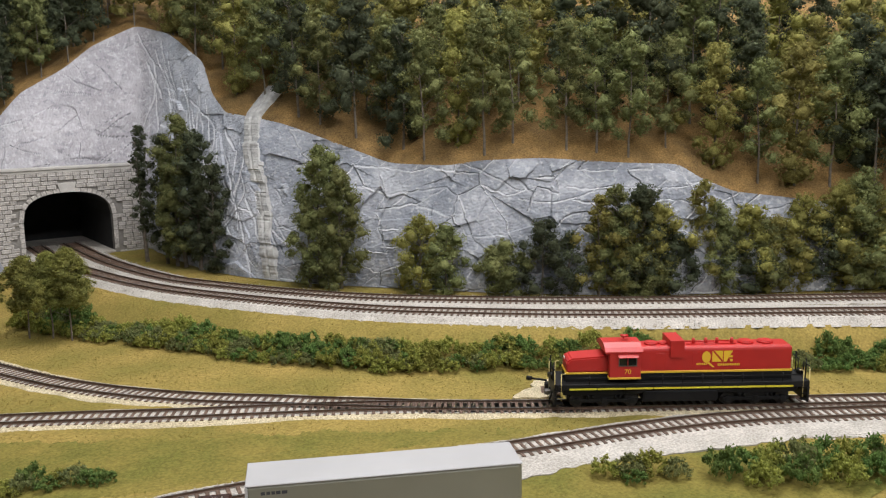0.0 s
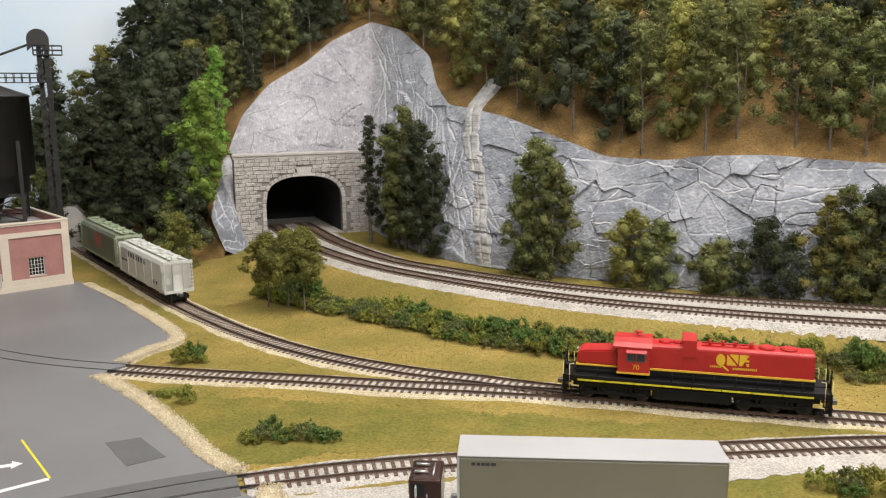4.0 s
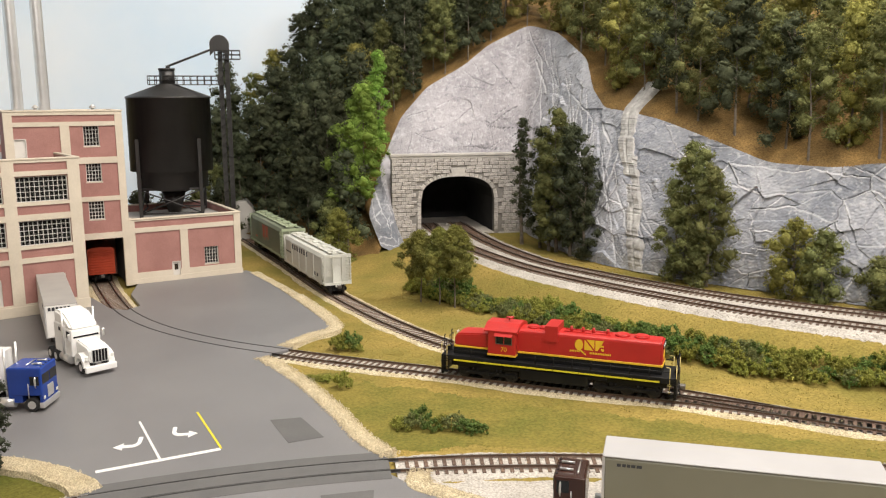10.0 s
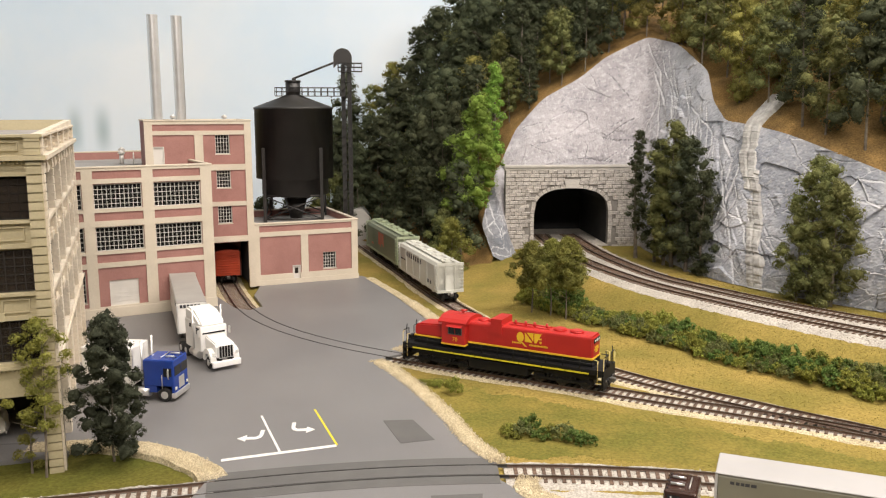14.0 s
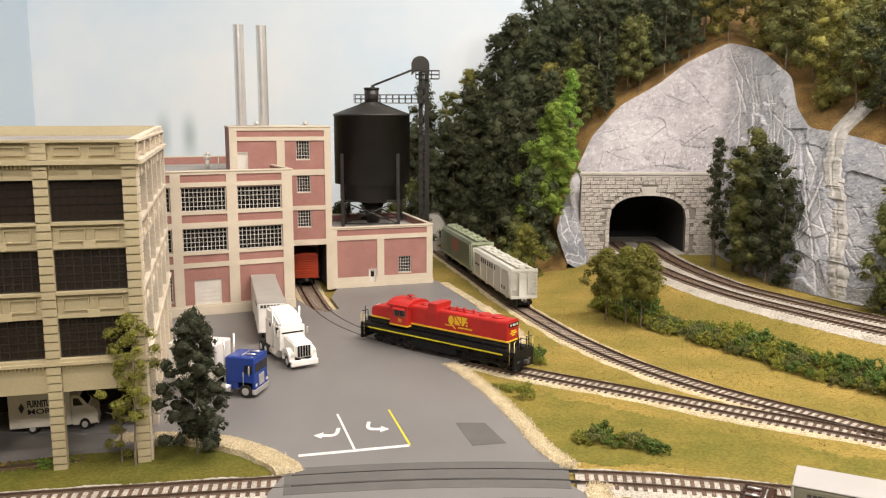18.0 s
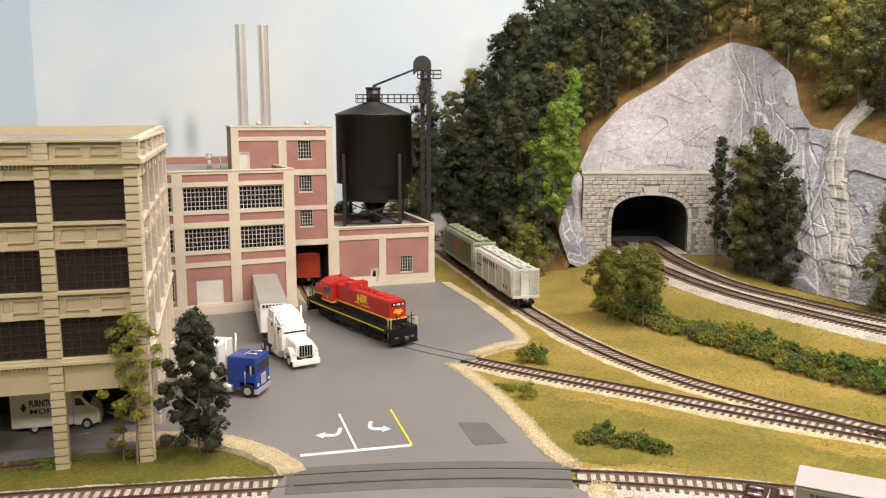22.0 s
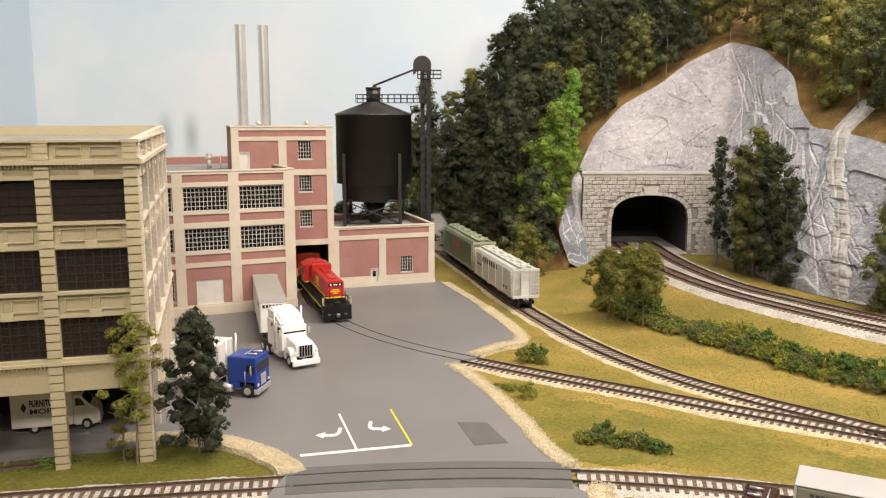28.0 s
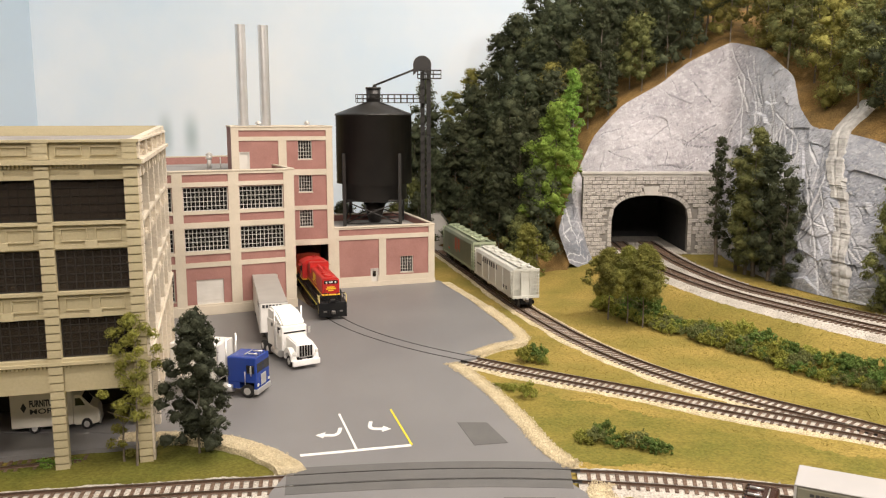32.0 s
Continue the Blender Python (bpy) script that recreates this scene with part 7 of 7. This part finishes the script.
def switch_stand():
    root = thing("switch_stand", mpose(522, 548, -2.6, -40), "black switch machine with target lamp beside the turnout", "switch stand")
    b = bmesh.new()
    box(b, -8, -9, -1.5, 8, 9, 0.6, bev=0.3)
    part("timber_base", b, root, mats=M_TIE)
    b = bmesh.new()
    box(b, -5, -4, 0.6, 5, 4, 7, bev=1.2, seg=2)
    tube(b, (0, 0, 7), (0, 0, 13), 1.6, 10)
    box(b, -2.6, -2.6, 12, 2.6, 2.6, 16, bev=0.8)
    part("machine", b, root, mats=M_LBLACK)
    b = bmesh.new()
    tube(b, (-3, 0, 9), (-17, 4, 9.5), 1.0, 8)
    tube(b, (-16, 3.6, 9.5), (-20, 5, 9.5), 2.0, 10)
    part("lever", b, root, mats=M_LBLACK)
    b = bmesh.new()
    tube(b, (0, -6, 0.6), (-4, -38, 0.6), 0.8, 6)
    part("throw_rod", b, root, mats=M_LBLACK)


loco, loco_trucks = locomotive()
hoppers()
boxcar()
conventional_tractor(mpose(-134, 808, 0, -58))
semi_trailer(mpose(-184, 899, 0, -75), 170, 47, M_TRWHITE, M_TRROOF, "white semi trailer with grey roof backed to the dock",
             {"front": [(-12 + k * 3.6, -9.4 + k * 3.6, 41, 44.4) for k in range(6)], "side": [(-40, -20, 38, 42)]})
cabover(mpose(-160, 732, 0, -12.5), M_CABBLUE, "blue flat-fronted semi tractor with bright exhaust stacks", 37, depth=29)
semi_trailer(mpose(-197, 741, 0, -12.5), 46, 46, M_TRWHITE, M_TRWHITE, "short white semi trailer behind the blue tractor", None)
cabover(mpose(176.5, 471.5, -3.4, 152.6), M_CABBROWN, "dark brown flat-fronted semi tractor", 32.5, stacks=False, depth=20)
semi_trailer(mpose(203, 458.5, -3.4, 152.6), 152, 48.4, M_BOXSIDE, M_BOXTOP, "olive-grey semi trailer with pale roof by the front track",
             {"front": [], "side": [(-22, -19, 42.5, 44.3), (-18.4, -16, 42.5, 44.3), (-15.6, -13.6, 42.5, 44.3), (-13, -11, 42.5, 44.3), (-10.2, -8, 42.5, 44.3)]}, rounded_top=1.6)
van(mpose(-301, 652, -0.4, 14.5) @ Matrix.Diagonal((0.87, 0.9, 1.04, 1)))
switch_stand()


# ---- planting in the yard and before the cliff ----
def bush_mesh(seed, w, h, material, clumps=50, leaves=22, leaf=0.55):
    rng = np.random.RandomState(seed)
    centres = []
    for c in range(clumps):
        a, r = rng.rand() * 6.283, w * math.sqrt(rng.rand()) * 0.82
        top = h * (1 - (r / w) ** 2 * 0.7) * (0.75 + 0.35 * rng.rand())
        centres.append((r * math.cos(a), r * math.sin(a), top * (0.25 + 0.6 * math.sqrt(rng.rand())), w * (0.11 + 0.09 * rng.rand())))
    verts, faces = leaf_clumps(rng, centres, leaf, leaves, 0.7, 0.95)
    return tri_mesh("bush", verts, faces, material)


BUSHES = [(bush_mesh(3 + k, 13, 17, mt), nm) for k, (mt, nm) in enumerate(((L_BUSH, "deep green"), (L_BUSHO, "olive yellow"), (L_MID, "mid green"), (L_BUSH, "deep green"), (L_BUSHO, "olive green")))]


def bush(k, x, y, s, group, where, z=None, sz=1.0, rng=random.Random(4)):
    me, nm = BUSHES[k % len(BUSHES)]
    ob = new("bush", me)
    z = ground_height(x, y) if z is None else z
    ob.matrix_basis = mpose(x, y, z - 0.6, rng.uniform(0, 360)) @ Matrix.Diagonal((s, s, s * sz, 1))
    tagged(ob, f"{nm} clump foliage bush {where}", "bush", group)
    return ob


def hedge():
    rng = random.Random(21)
    line = spline([(212, 1100), (236, 1045), (262, 985), (300, 925), (335, 862), (372, 797), (412, 742), (458, 684), (512, 640), (574, 595), (636, 545), (702, 488), (780, 425), (880, 350)], 9.0)
    _, nn = normals_of(line)
    for k, (p, q) in enumerate(zip(line, nn)):
        for row in (-1, 0, 1):
            if rng.random() < (0.12 if p[0] < 480 else 0.45):
                continue
            o = row * 10 + rng.uniform(-4, 4)
            kind = rng.choice((0, 0, 3, 1, 4, 2)) if row >= 0 else rng.choice((1, 4, 4, 0, 2))
            bush(kind, p[0] + q[0] * o, p[1] + q[1] * o, rng.uniform(0.75, 1.25) * (1.05 if row >= 0 else 0.85), "hedge bushes below the main line", "in the hedge below the main line", sz=rng.uniform(0.8, 1.25), rng=rng)
    for x, y, s in ((782, 438, 1.5), (788, 430, 1.3), (640, 556, 1.3), (648, 548, 1.1), (235, 1115, 1.5), (226, 1128, 1.3), (240, 1105, 1.0), (250, 1060, 1.5), (262, 1040, 1.3)):
        bush(0, x, y, s, "hedge bushes below the main line", "in the hedge below the main line", sz=1.5, rng=rng)


def yard_bushes():
    rng = random.Random(8)
    for x, y, s, k, sz in ((85, 842, 0.75, 4, 1.3), (97, 846, 0.85, 0, 1.3), (90, 852, 0.7, 4, 1.2), (102, 838, 0.5, 1, 1), (56, 758, 0.45, 4, 0.7), (64, 752, 0.45, 1, 0.8), (50, 765, 0.35, 1, 0.7),
                           (76, 730, 0.62, 4, 1.4), (110, 634, 0.55, 4, 0.9), (120, 630, 0.6, 2, 1.2), (127, 636, 0.65, 0, 1.4), (133, 622, 0.6, 0, 0.9), (141, 626, 0.55, 4, 1.1),
                           (150, 620, 0.65, 2, 1.2), (157, 614, 0.7, 0, 0.9), (165, 608, 0.65, 0, 0.8), (112, 626, 0.45, 1, 0.8),
                           (432, 404, 0.9, 4, 1.1), (446, 394, 1.0, 2, 1.2), (458, 388, 1.0, 4, 1.3), (470, 376, 0.9, 2, 1.1), (440, 386, 0.8, 0, 1.0),
                           (492, 356, 1.1, 0, 1.5), (505, 348, 1.2, 0, 1.3), (520, 338, 1.2, 4, 1.3), (535, 330, 1.3, 2, 1.4), (550, 320, 1.3, 0, 1.4), (566, 310, 1.2, 4, 1.3), (580, 302, 1.3, 0, 1.4),
                           (500, 330, 1.1, 4, 1.2), (522, 318, 1.2, 0, 1.2), (545, 300, 1.2, 4, 1.2), (568, 288, 1.2, 0, 1.2), (590, 292, 1.2, 2, 1.3)):
        bush(k, x, y, s * (1.3 if y > 600 else 1.0), "low bushes in the grass", "standing alone in the yard grass", sz=sz, rng=rng)
    # bright weeds at the arcade pillar
    for x, y, s in ((-278, 585, 0.5), (-285, 582, 0.6), (-292, 588, 0.45), (-270, 590, 0.4)):
        ob = new("bush", WEED)
        ob.matrix_basis = mpose(x, y, -5, rng.uniform(0, 360)) @ Matrix.Diagonal((s, s, s * 0.8, 1))
        tagged(ob, "bright green weeds at the foot of a pillar", "bush", "weeds at the pillar")


WEED = bush_mesh(77, 13, 16, L_BRIGHT)


def cliff_trees():
    g = "trees before the cliff"
    lab = "model tree with fine clumped foliage before the cliff"
    spec = ((432, 1205, 172, 26, L_DARK, 101), (443, 1165, 200, 32, L_MID, 102), (450, 1130, 180, 32, L_DARK, 103), (436, 1178, 160, 30, L_MID, 110), (458, 1098, 140, 28, L_DARK, 111),
            (522, 932, 164, 34, L_MID, 104), (536, 912, 140, 34, L_MID, 112), (512, 944, 110, 26, L_MID, 118),
            (598, 836, 84, 32, L_OLIVE, 105), (618, 815, 74, 30, L_MID, 113), (662, 764, 56, 32, L_MID, 106), (692, 733, 82, 30, L_DARK, 107), (718, 716, 66, 26, L_DARK, 114),
            (738, 690, 112, 26, L_OLIVE, 108), (752, 680, 124, 24, L_MID, 115), (776, 662, 122, 32, L_DARK, 109), (800, 648, 74, 28, L_DARK, 116), (838, 630, 122, 24, L_OLIVE, 117),
            (860, 612, 76, 30, L_MID, 119), (884, 596, 94, 32, L_OLIVE, 120), (912, 580, 82, 30, L_OLIVE, 121), (940, 566, 104, 34, L_OLIVE, 122), (972, 540, 118, 36, L_OLIVE, 123),
            (990, 524, 130, 38, L_MID, 124), (1030, 500, 110, 36, L_OLIVE, 125), (760, 656, 52, 22, L_MID, 126), (1070, 470, 120, 36, L_DARK, 127))
    words = {L_DARK: "dark green", L_MID: "mid green", L_OLIVE: "olive yellow"}
    spec += tuple((x + 16, y - 10, h * 0.8, w * 1.05, (L_MID, L_OLIVE, L_DARK)[s % 3], s + 60) for x, y, h, w, _, s in spec if x > 735)
    for x, y, h, w, mt, seed in spec:
        tree(mpose(x - 13, y - 11, DECK - 6, seed * 53 % 360), h, w * (1.3 if x < 640 else 1.45), mt, seed, f"{words[mt]} {lab}", g, clear=0.10 if h > 140 else 0.03, clumps=int(260 * max(0.8, h / 120) * w / 30), leaf=0.72, leaves=26, power=1.0, size=0.9 if x < 640 else 0.8)
    # slim crooked conifer-like tree by the portal
    tree(mpose(402, 1228, DECK - 6), 190, 16, L_DARK, 131, "slim dark green tree beside the tunnel portal", g, clear=0.22, clumps=330, leaf=0.7, leaves=16, power=0.8, size=1.5)
    # spreading trees in the meadow
    for x, y, h, w, seed in ((206, 1030, 88, 36, 141), (240, 990, 98, 40, 142), (226, 1012, 94, 32, 143)):
        tree(mpose(x, y, ground_height(x, y) - 1), h, w, L_OLIVE_G, seed, "spreading olive green tree standing in the meadow", "meadow trees", clear=0.40, clumps=420, leaf=0.6, leaves=30, power=0.55, r=1.0, size=0.7)
    # trees at the foot of the wooded hill beside the siding
    for x, y, h, w, mt, seed in ((130, 1285, 84, 38, L_OLIVE_G, 151), (122, 1335, 92, 34, L_MID, 152), (118, 1405, 110, 36, L_DARK, 154), (108, 1470, 115, 36, L_DARK, 155),
                                 (84, 1545, 120, 36, L_DARK, 156), (-178, 1500, 96, 38, L_DARK, 181), (-128, 1520, 100, 40, L_DARK, 182), (-84, 1500, 96, 36, L_MID, 183), (-46, 1540, 110, 36, L_DARK, 184), (136, 1378, 120, 34, L_DARK, 157)):
        tree(mpose(x, y, -5), h, w, mt, seed, "dark green tree at the foot of the wooded hill", "trees on the hillside", clear=0.08, clumps=210)
    for x, y, z, h, w, seed in ((180, 1350, 126, 140, 48, 161), (162, 1338, 84, 125, 52, 162), (206, 1366, 165, 150, 30, 163), (140, 1350, 30, 90, 34, 164)):
        tree(mpose(x, y, z), h, w, L_BRIGHT if seed < 164 else L_MID, seed, "bright yellow-green tree beside the rock face", "bright trees by the rock", clear=0.08, clumps=260, power=0.8, leaf=0.85, leaves=24, size=0.95)
    # two trees by the arcade
    tree(mpose(-222, 583, -5), 112, 28, L_BRIGHT2, 171, "thin yellow-green tree with sparse leaves by the arcade", "arcade trees", clear=0.32, clumps=270, leaf=0.5, leaves=22, power=0.9, r=1.1, core=0.5, size=0.66)
    tree(mpose(-183, 606, -5), 108, 31, L_BLACKG, 172, "dense blackish green tree by the arcade", "arcade trees", clear=0.10, clumps=640, leaf=0.45, leaves=26, power=0.9, r=1.1, core=0.8, size=0.72)
    tree(mpose(-234, 590, -5), 40, 13, L_BRIGHT2, 173, "thin yellow-green sapling by the arcade", "arcade trees", clear=0.15, clumps=60, leaf=0.45, leaves=24, core=0.6)


L_OLIVE_G = leaf_material("olive_green_foliage", (0.185, 0.190, 0.056), (0.265, 0.255, 0.070))
L_BRIGHT2 = leaf_material("yellow_green_foliage", (0.238, 0.238, 0.063), (0.336, 0.322, 0.084))
L_BLACKG = leaf_material("blackish_foliage", (0.050, 0.056, 0.038), (0.085, 0.092, 0.060))


def gravel_lot():
    bm = bmesh.new()
    prism(bm, ragged([(108, 534), (170, 520), (240, 504), (330, 478), (470, 430), (560, 392), (640, 348), (760, 268), (750, 258), (625, 340), (545, 376), (440, 424), (360, 440), (352, 400), (330, 330), (200, 300), (150, 430)], 5), -8, -2.9)
    solid("gravel_lot", bm, "pale grey gravel lot beside the front track", "gravel", kind="structure", mats=M_BALLAST)
    strip = cut_line(NEAR, lambda x, y: x > 260, 3.0)
    ribbon("gravel_lot", strip, ((-46, -7), (-41, -3.4), (-30, -2.7), (-14, -2.6)), M_BALLAST, "pale grey gravel strip along the front track", 0.14, category="gravel")


def switch_gravel():
    bm = bmesh.new()
    prism(bm, ragged([(484, 556), (505, 560), (528, 574), (560, 566), (592, 546), (560, 522), (530, 540), (501, 536)], 6, 4.0, 3), -8, -2.2)
    solid("gravel_patch", bm, "pale gravel patch round the switch stand", "gravel", kind="structure", mats=M_BUFF)


def stub_track():
    track("stub_track", [(-460, 545), (-400, 562), (-340, 578), (-280, 594), (-262, 598)], -1.6, "old overgrown track stub under the arcade", lambda x, y: True)


SPUR_LINE, SIDING_LINE, NEAR_LINE = (spline(q, 6.0) for q in (SPUR, SIDING, NEAR))


def lush(x, y):
    """Above zero where the meadow between the tracks is green instead of straw."""
    d = math.sqrt(min(((ln - (x, y)) ** 2).sum(1).min() for ln in (SPUR_LINE, SIDING_LINE)))
    dn = math.sqrt(((NEAR_LINE - (x, y)) ** 2).sum(1).min())
    k = int(np.argmin(np.abs(SPUR_LINE[:, 0] - x)))
    if x < -60:
        return 1.0
    front = (SPUR_LINE[k, 1] - y) / 60.0 - 0.45 if x > -60 else 1.0
    return min((d - 40) / 30.0, (dn - 26) / 10.0, front) + 0.9 * noise.noise((x * 0.025, y * 0.025, 4)) + 0.4 * noise.noise((x * 0.1, y * 0.1, 9))


def meadow():
    verts, faces, at = [], [], {}
    step = 3.5
    for a in range(-90, 170):
        for b in range(80, 225):
            x, y = a * step, b * step
            if (x < -60 and (x > -105 or y > 640)) or lush(x, y) < 0 or abs(math.atan2(x, y)) > 1.2:
                continue
            f = []
            for p, q in ((a, b), (a + 1, b), (a + 1, b + 1), (a, b + 1)):
                if (p, q) not in at:
                    at[p, q] = len(verts)
                    inner = all(lush(p * step + dx, q * step + dy) > 0 for dx, dy in ((-step, 0), (step, 0), (0, -step), (0, step)))
                    verts.append((p * step, q * step, ground_height(p * step, q * step) + (0.35 if inner else -0.5)))
                f.append(at[p, q])
            faces.append(tuple(f))
    verge = [1 if verts[f[0]][0] < -60 else 0 for f in faces]
    solid("meadow_grass", mesh_from("meadow_grass", verts, faces, [M_GRASS_GREEN, M_SHADE_GRASS], verge, smooth=True), "green static grass meadow between the tracks", "grass", kind="structure")


def tuft_field():
    """Short grass fibres over the near meadows."""
    rng = np.random.RandomState(31)
    lines = [spline(p, 6.0) for p in (SPUR, SIDING, NEAR)]
    poly = PAVED
    def paved(x, y):
        inside, j = False, len(poly) - 1
        for i in range(len(poly)):
            (xi, yi), (xj, yj) = poly[i], poly[j]
            if (yi > y) != (yj > y) and x < (xj - xi) * (y - yi) / (yj - yi) + xi:
                inside = not inside
            j = i
        return inside
    verts, faces, green = [], [], []
    n = 0
    while n < 46000:
        x, y = rng.uniform(-330, 760), rng.uniform(290, 1100)
        if x < -100 and y > 630 or abs(math.atan2(x, y)) > 1.25:
            continue
        if paved(x, y) or min(((ln - (x, y)) ** 2).sum(1).min() for ln in lines) < 25 ** 2:
            n += 0.2
            continue
        d1 = ((main1_line - (x, y)) ** 2).sum(1).min()
        if d1 < 30 ** 2:
            n += 0.2
            continue
        z, lu = ground_height(x, y), lush(x, y)
        for q in range(2):
            a, h = rng.uniform(0, 6.28), rng.uniform(0.4, 1.1)
            dx, dy = 0.4 * math.cos(a), 0.4 * math.sin(a)
            ox, oy = rng.normal(size=2) * 0.8
            i = len(verts)
            verts += [(x + ox - dx, y + oy - dy, z - 0.2), (x + ox + dx, y + oy + dy, z - 0.2), (x + ox + rng.normal() * 0.7, y + oy + rng.normal() * 0.7, z + h)]
            faces.append((i, i + 1, i + 2))
            green.append(2 if x < -60 else 1 if lu > rng.uniform(-0.25, 0.25) else 0)
        n += 1
    solid("grass_fibres", mesh_from("grass_fibres", verts, faces, [M_BLADE, M_BLADE_GREEN, M_SHADE_GRASS], green), "short straw and green static grass fibres", "grass", kind="stuff")


def pebbles():
    """Loose ballast stones on the nearer tracks and gravel borders."""
    rng = np.random.RandomState(12)
    shapes = [((-1, -0.8, -0.6), (1, -0.6, -0.5), (0.1, 1, -0.6), (0.1, 0, 0.9))]
    tet = ((0, 2, 1), (0, 1, 3), (1, 2, 3), (2, 0, 3))
    borders = ([(55, 1085), (92, 928), (66, 900), (48, 880), (30, 858)], [(9, 826), (22, 800), (42, 748), (65, 668), (77, 612), (94, 572)], [(110, 545), (104, 530), (112, 515), (180, 432), (252, 300)],
               [(-250, 629), (-205, 630), (-168, 622), (-138, 603), (-116, 582), (-104, 562)])
    jobs = [(q, 5200, 8, 3.6, M_STONES) for q in borders] + [(NEAR, 4200, 24, 0, M_BALLAST), (SPUR, 4200, 25, 0, M_BUFF), (SIDING, 3200, 25, 0, M_BUFF), (MAIN_1, 5200, 27, DECK, M_BALLAST), (MAIN_2, 3000, 24, DECK, M_BALLAST)]
    for pts, count, half, top, material in jobs:
        ln = spline(pts, 3.0)
        _, nn = normals_of(ln)
        verts, faces = [], []
        for k in range(count):
            i = rng.randint(len(ln))
            o = rng.uniform(-half, half)
            x, y = ln[i] + nn[i] * o + rng.normal(size=2)
            if top == 0 and ((pts is NEAR and -104 < x < 94) or (pts is SPUR and x < 34 and y < 1120)):
                continue
            z = (3.0 if top == 3.6 else top) - 2.3 - max(0, abs(o) - 15) * (0.35 if top == 0 else 0.0) - (max(0, -o - 20) * 0.45 if top == DECK else 0)
            s = rng.uniform(0.5, 1.0) if top != 3.6 else rng.uniform(0.35, 0.7)
            c, sn = math.cos(k), math.sin(k)
            b = len(verts)
            for vx, vy, vz in shapes[0]:
                verts.append((x + s * (vx * c - vy * sn), y + s * (vx * sn + vy * c), z + s * vz))
            faces += [tuple(b + q for q in f) for f in tet]
        solid("ballast_stones", mesh_from("ballast_stones", verts, faces, material), "loose pale ballast stones along a track", "ballast", kind="stuff")


gravel_lot()
switch_gravel()
stub_track()
meadow()
tuft_field()
pebbles()
hedge()
yard_bushes()
cliff_trees()


# ---- what moves ----
RUN = [(0, 468), (3.5, 606), (6, 703.5), (9, 821), (12, 938), (14.5, 1035.5), (16.5, 1115), (18, 1173.5), (19, 1212), (20, 1248), (21, 1285), (22, 1322), (23, 1358), (24, 1389), (25, 1411),
       (25.5, 1421), (27.5, 1451), (28, 1456), (29, 1465), (30, 1472), (30.5, 1473), (32, 1473)]


def motions():
    line = spline(SPUR, 2.0)
    ts, ss = zip(*RUN)

    def run(t):
        return float(np.interp(t, ts, ss))

    def smooth(t):
        return sum(run(min(32, max(0, t + d))) for d in (-0.4, -0.2, 0, 0.2, 0.4)) / 5 if 0.4 < t < 31.6 else run(t)

    rows, turns = [], [[], []]
    for k in range(129):
        t = k * 0.25
        s = smooth(t)
        c, a = on_track(line, 2.0, s, 61)
        rows.append((t, mpose(c[0], c[1], RAIL, a)))
        for j, o in enumerate((61, -61)):
            _, b = on_track(line, 2.0, s + o, 20)
            turns[j].append((t, mpose(o, 0, 0, b - a)))
    walk(loco, rows)
    for (truck, sets), r in zip(loco_trucks, turns):
        walk(truck, r)
        for w in sets:
            x = w.matrix_basis.translation.copy()
            spin = []
            for k in range(161):
                t = k * 0.2
                spin.append((t, Matrix.Translation(x) @ pose(0, 0, 0, 0, math.degrees((smooth(t) - 468) / 5.6), 0)))
            walk(w, spin)


motions()
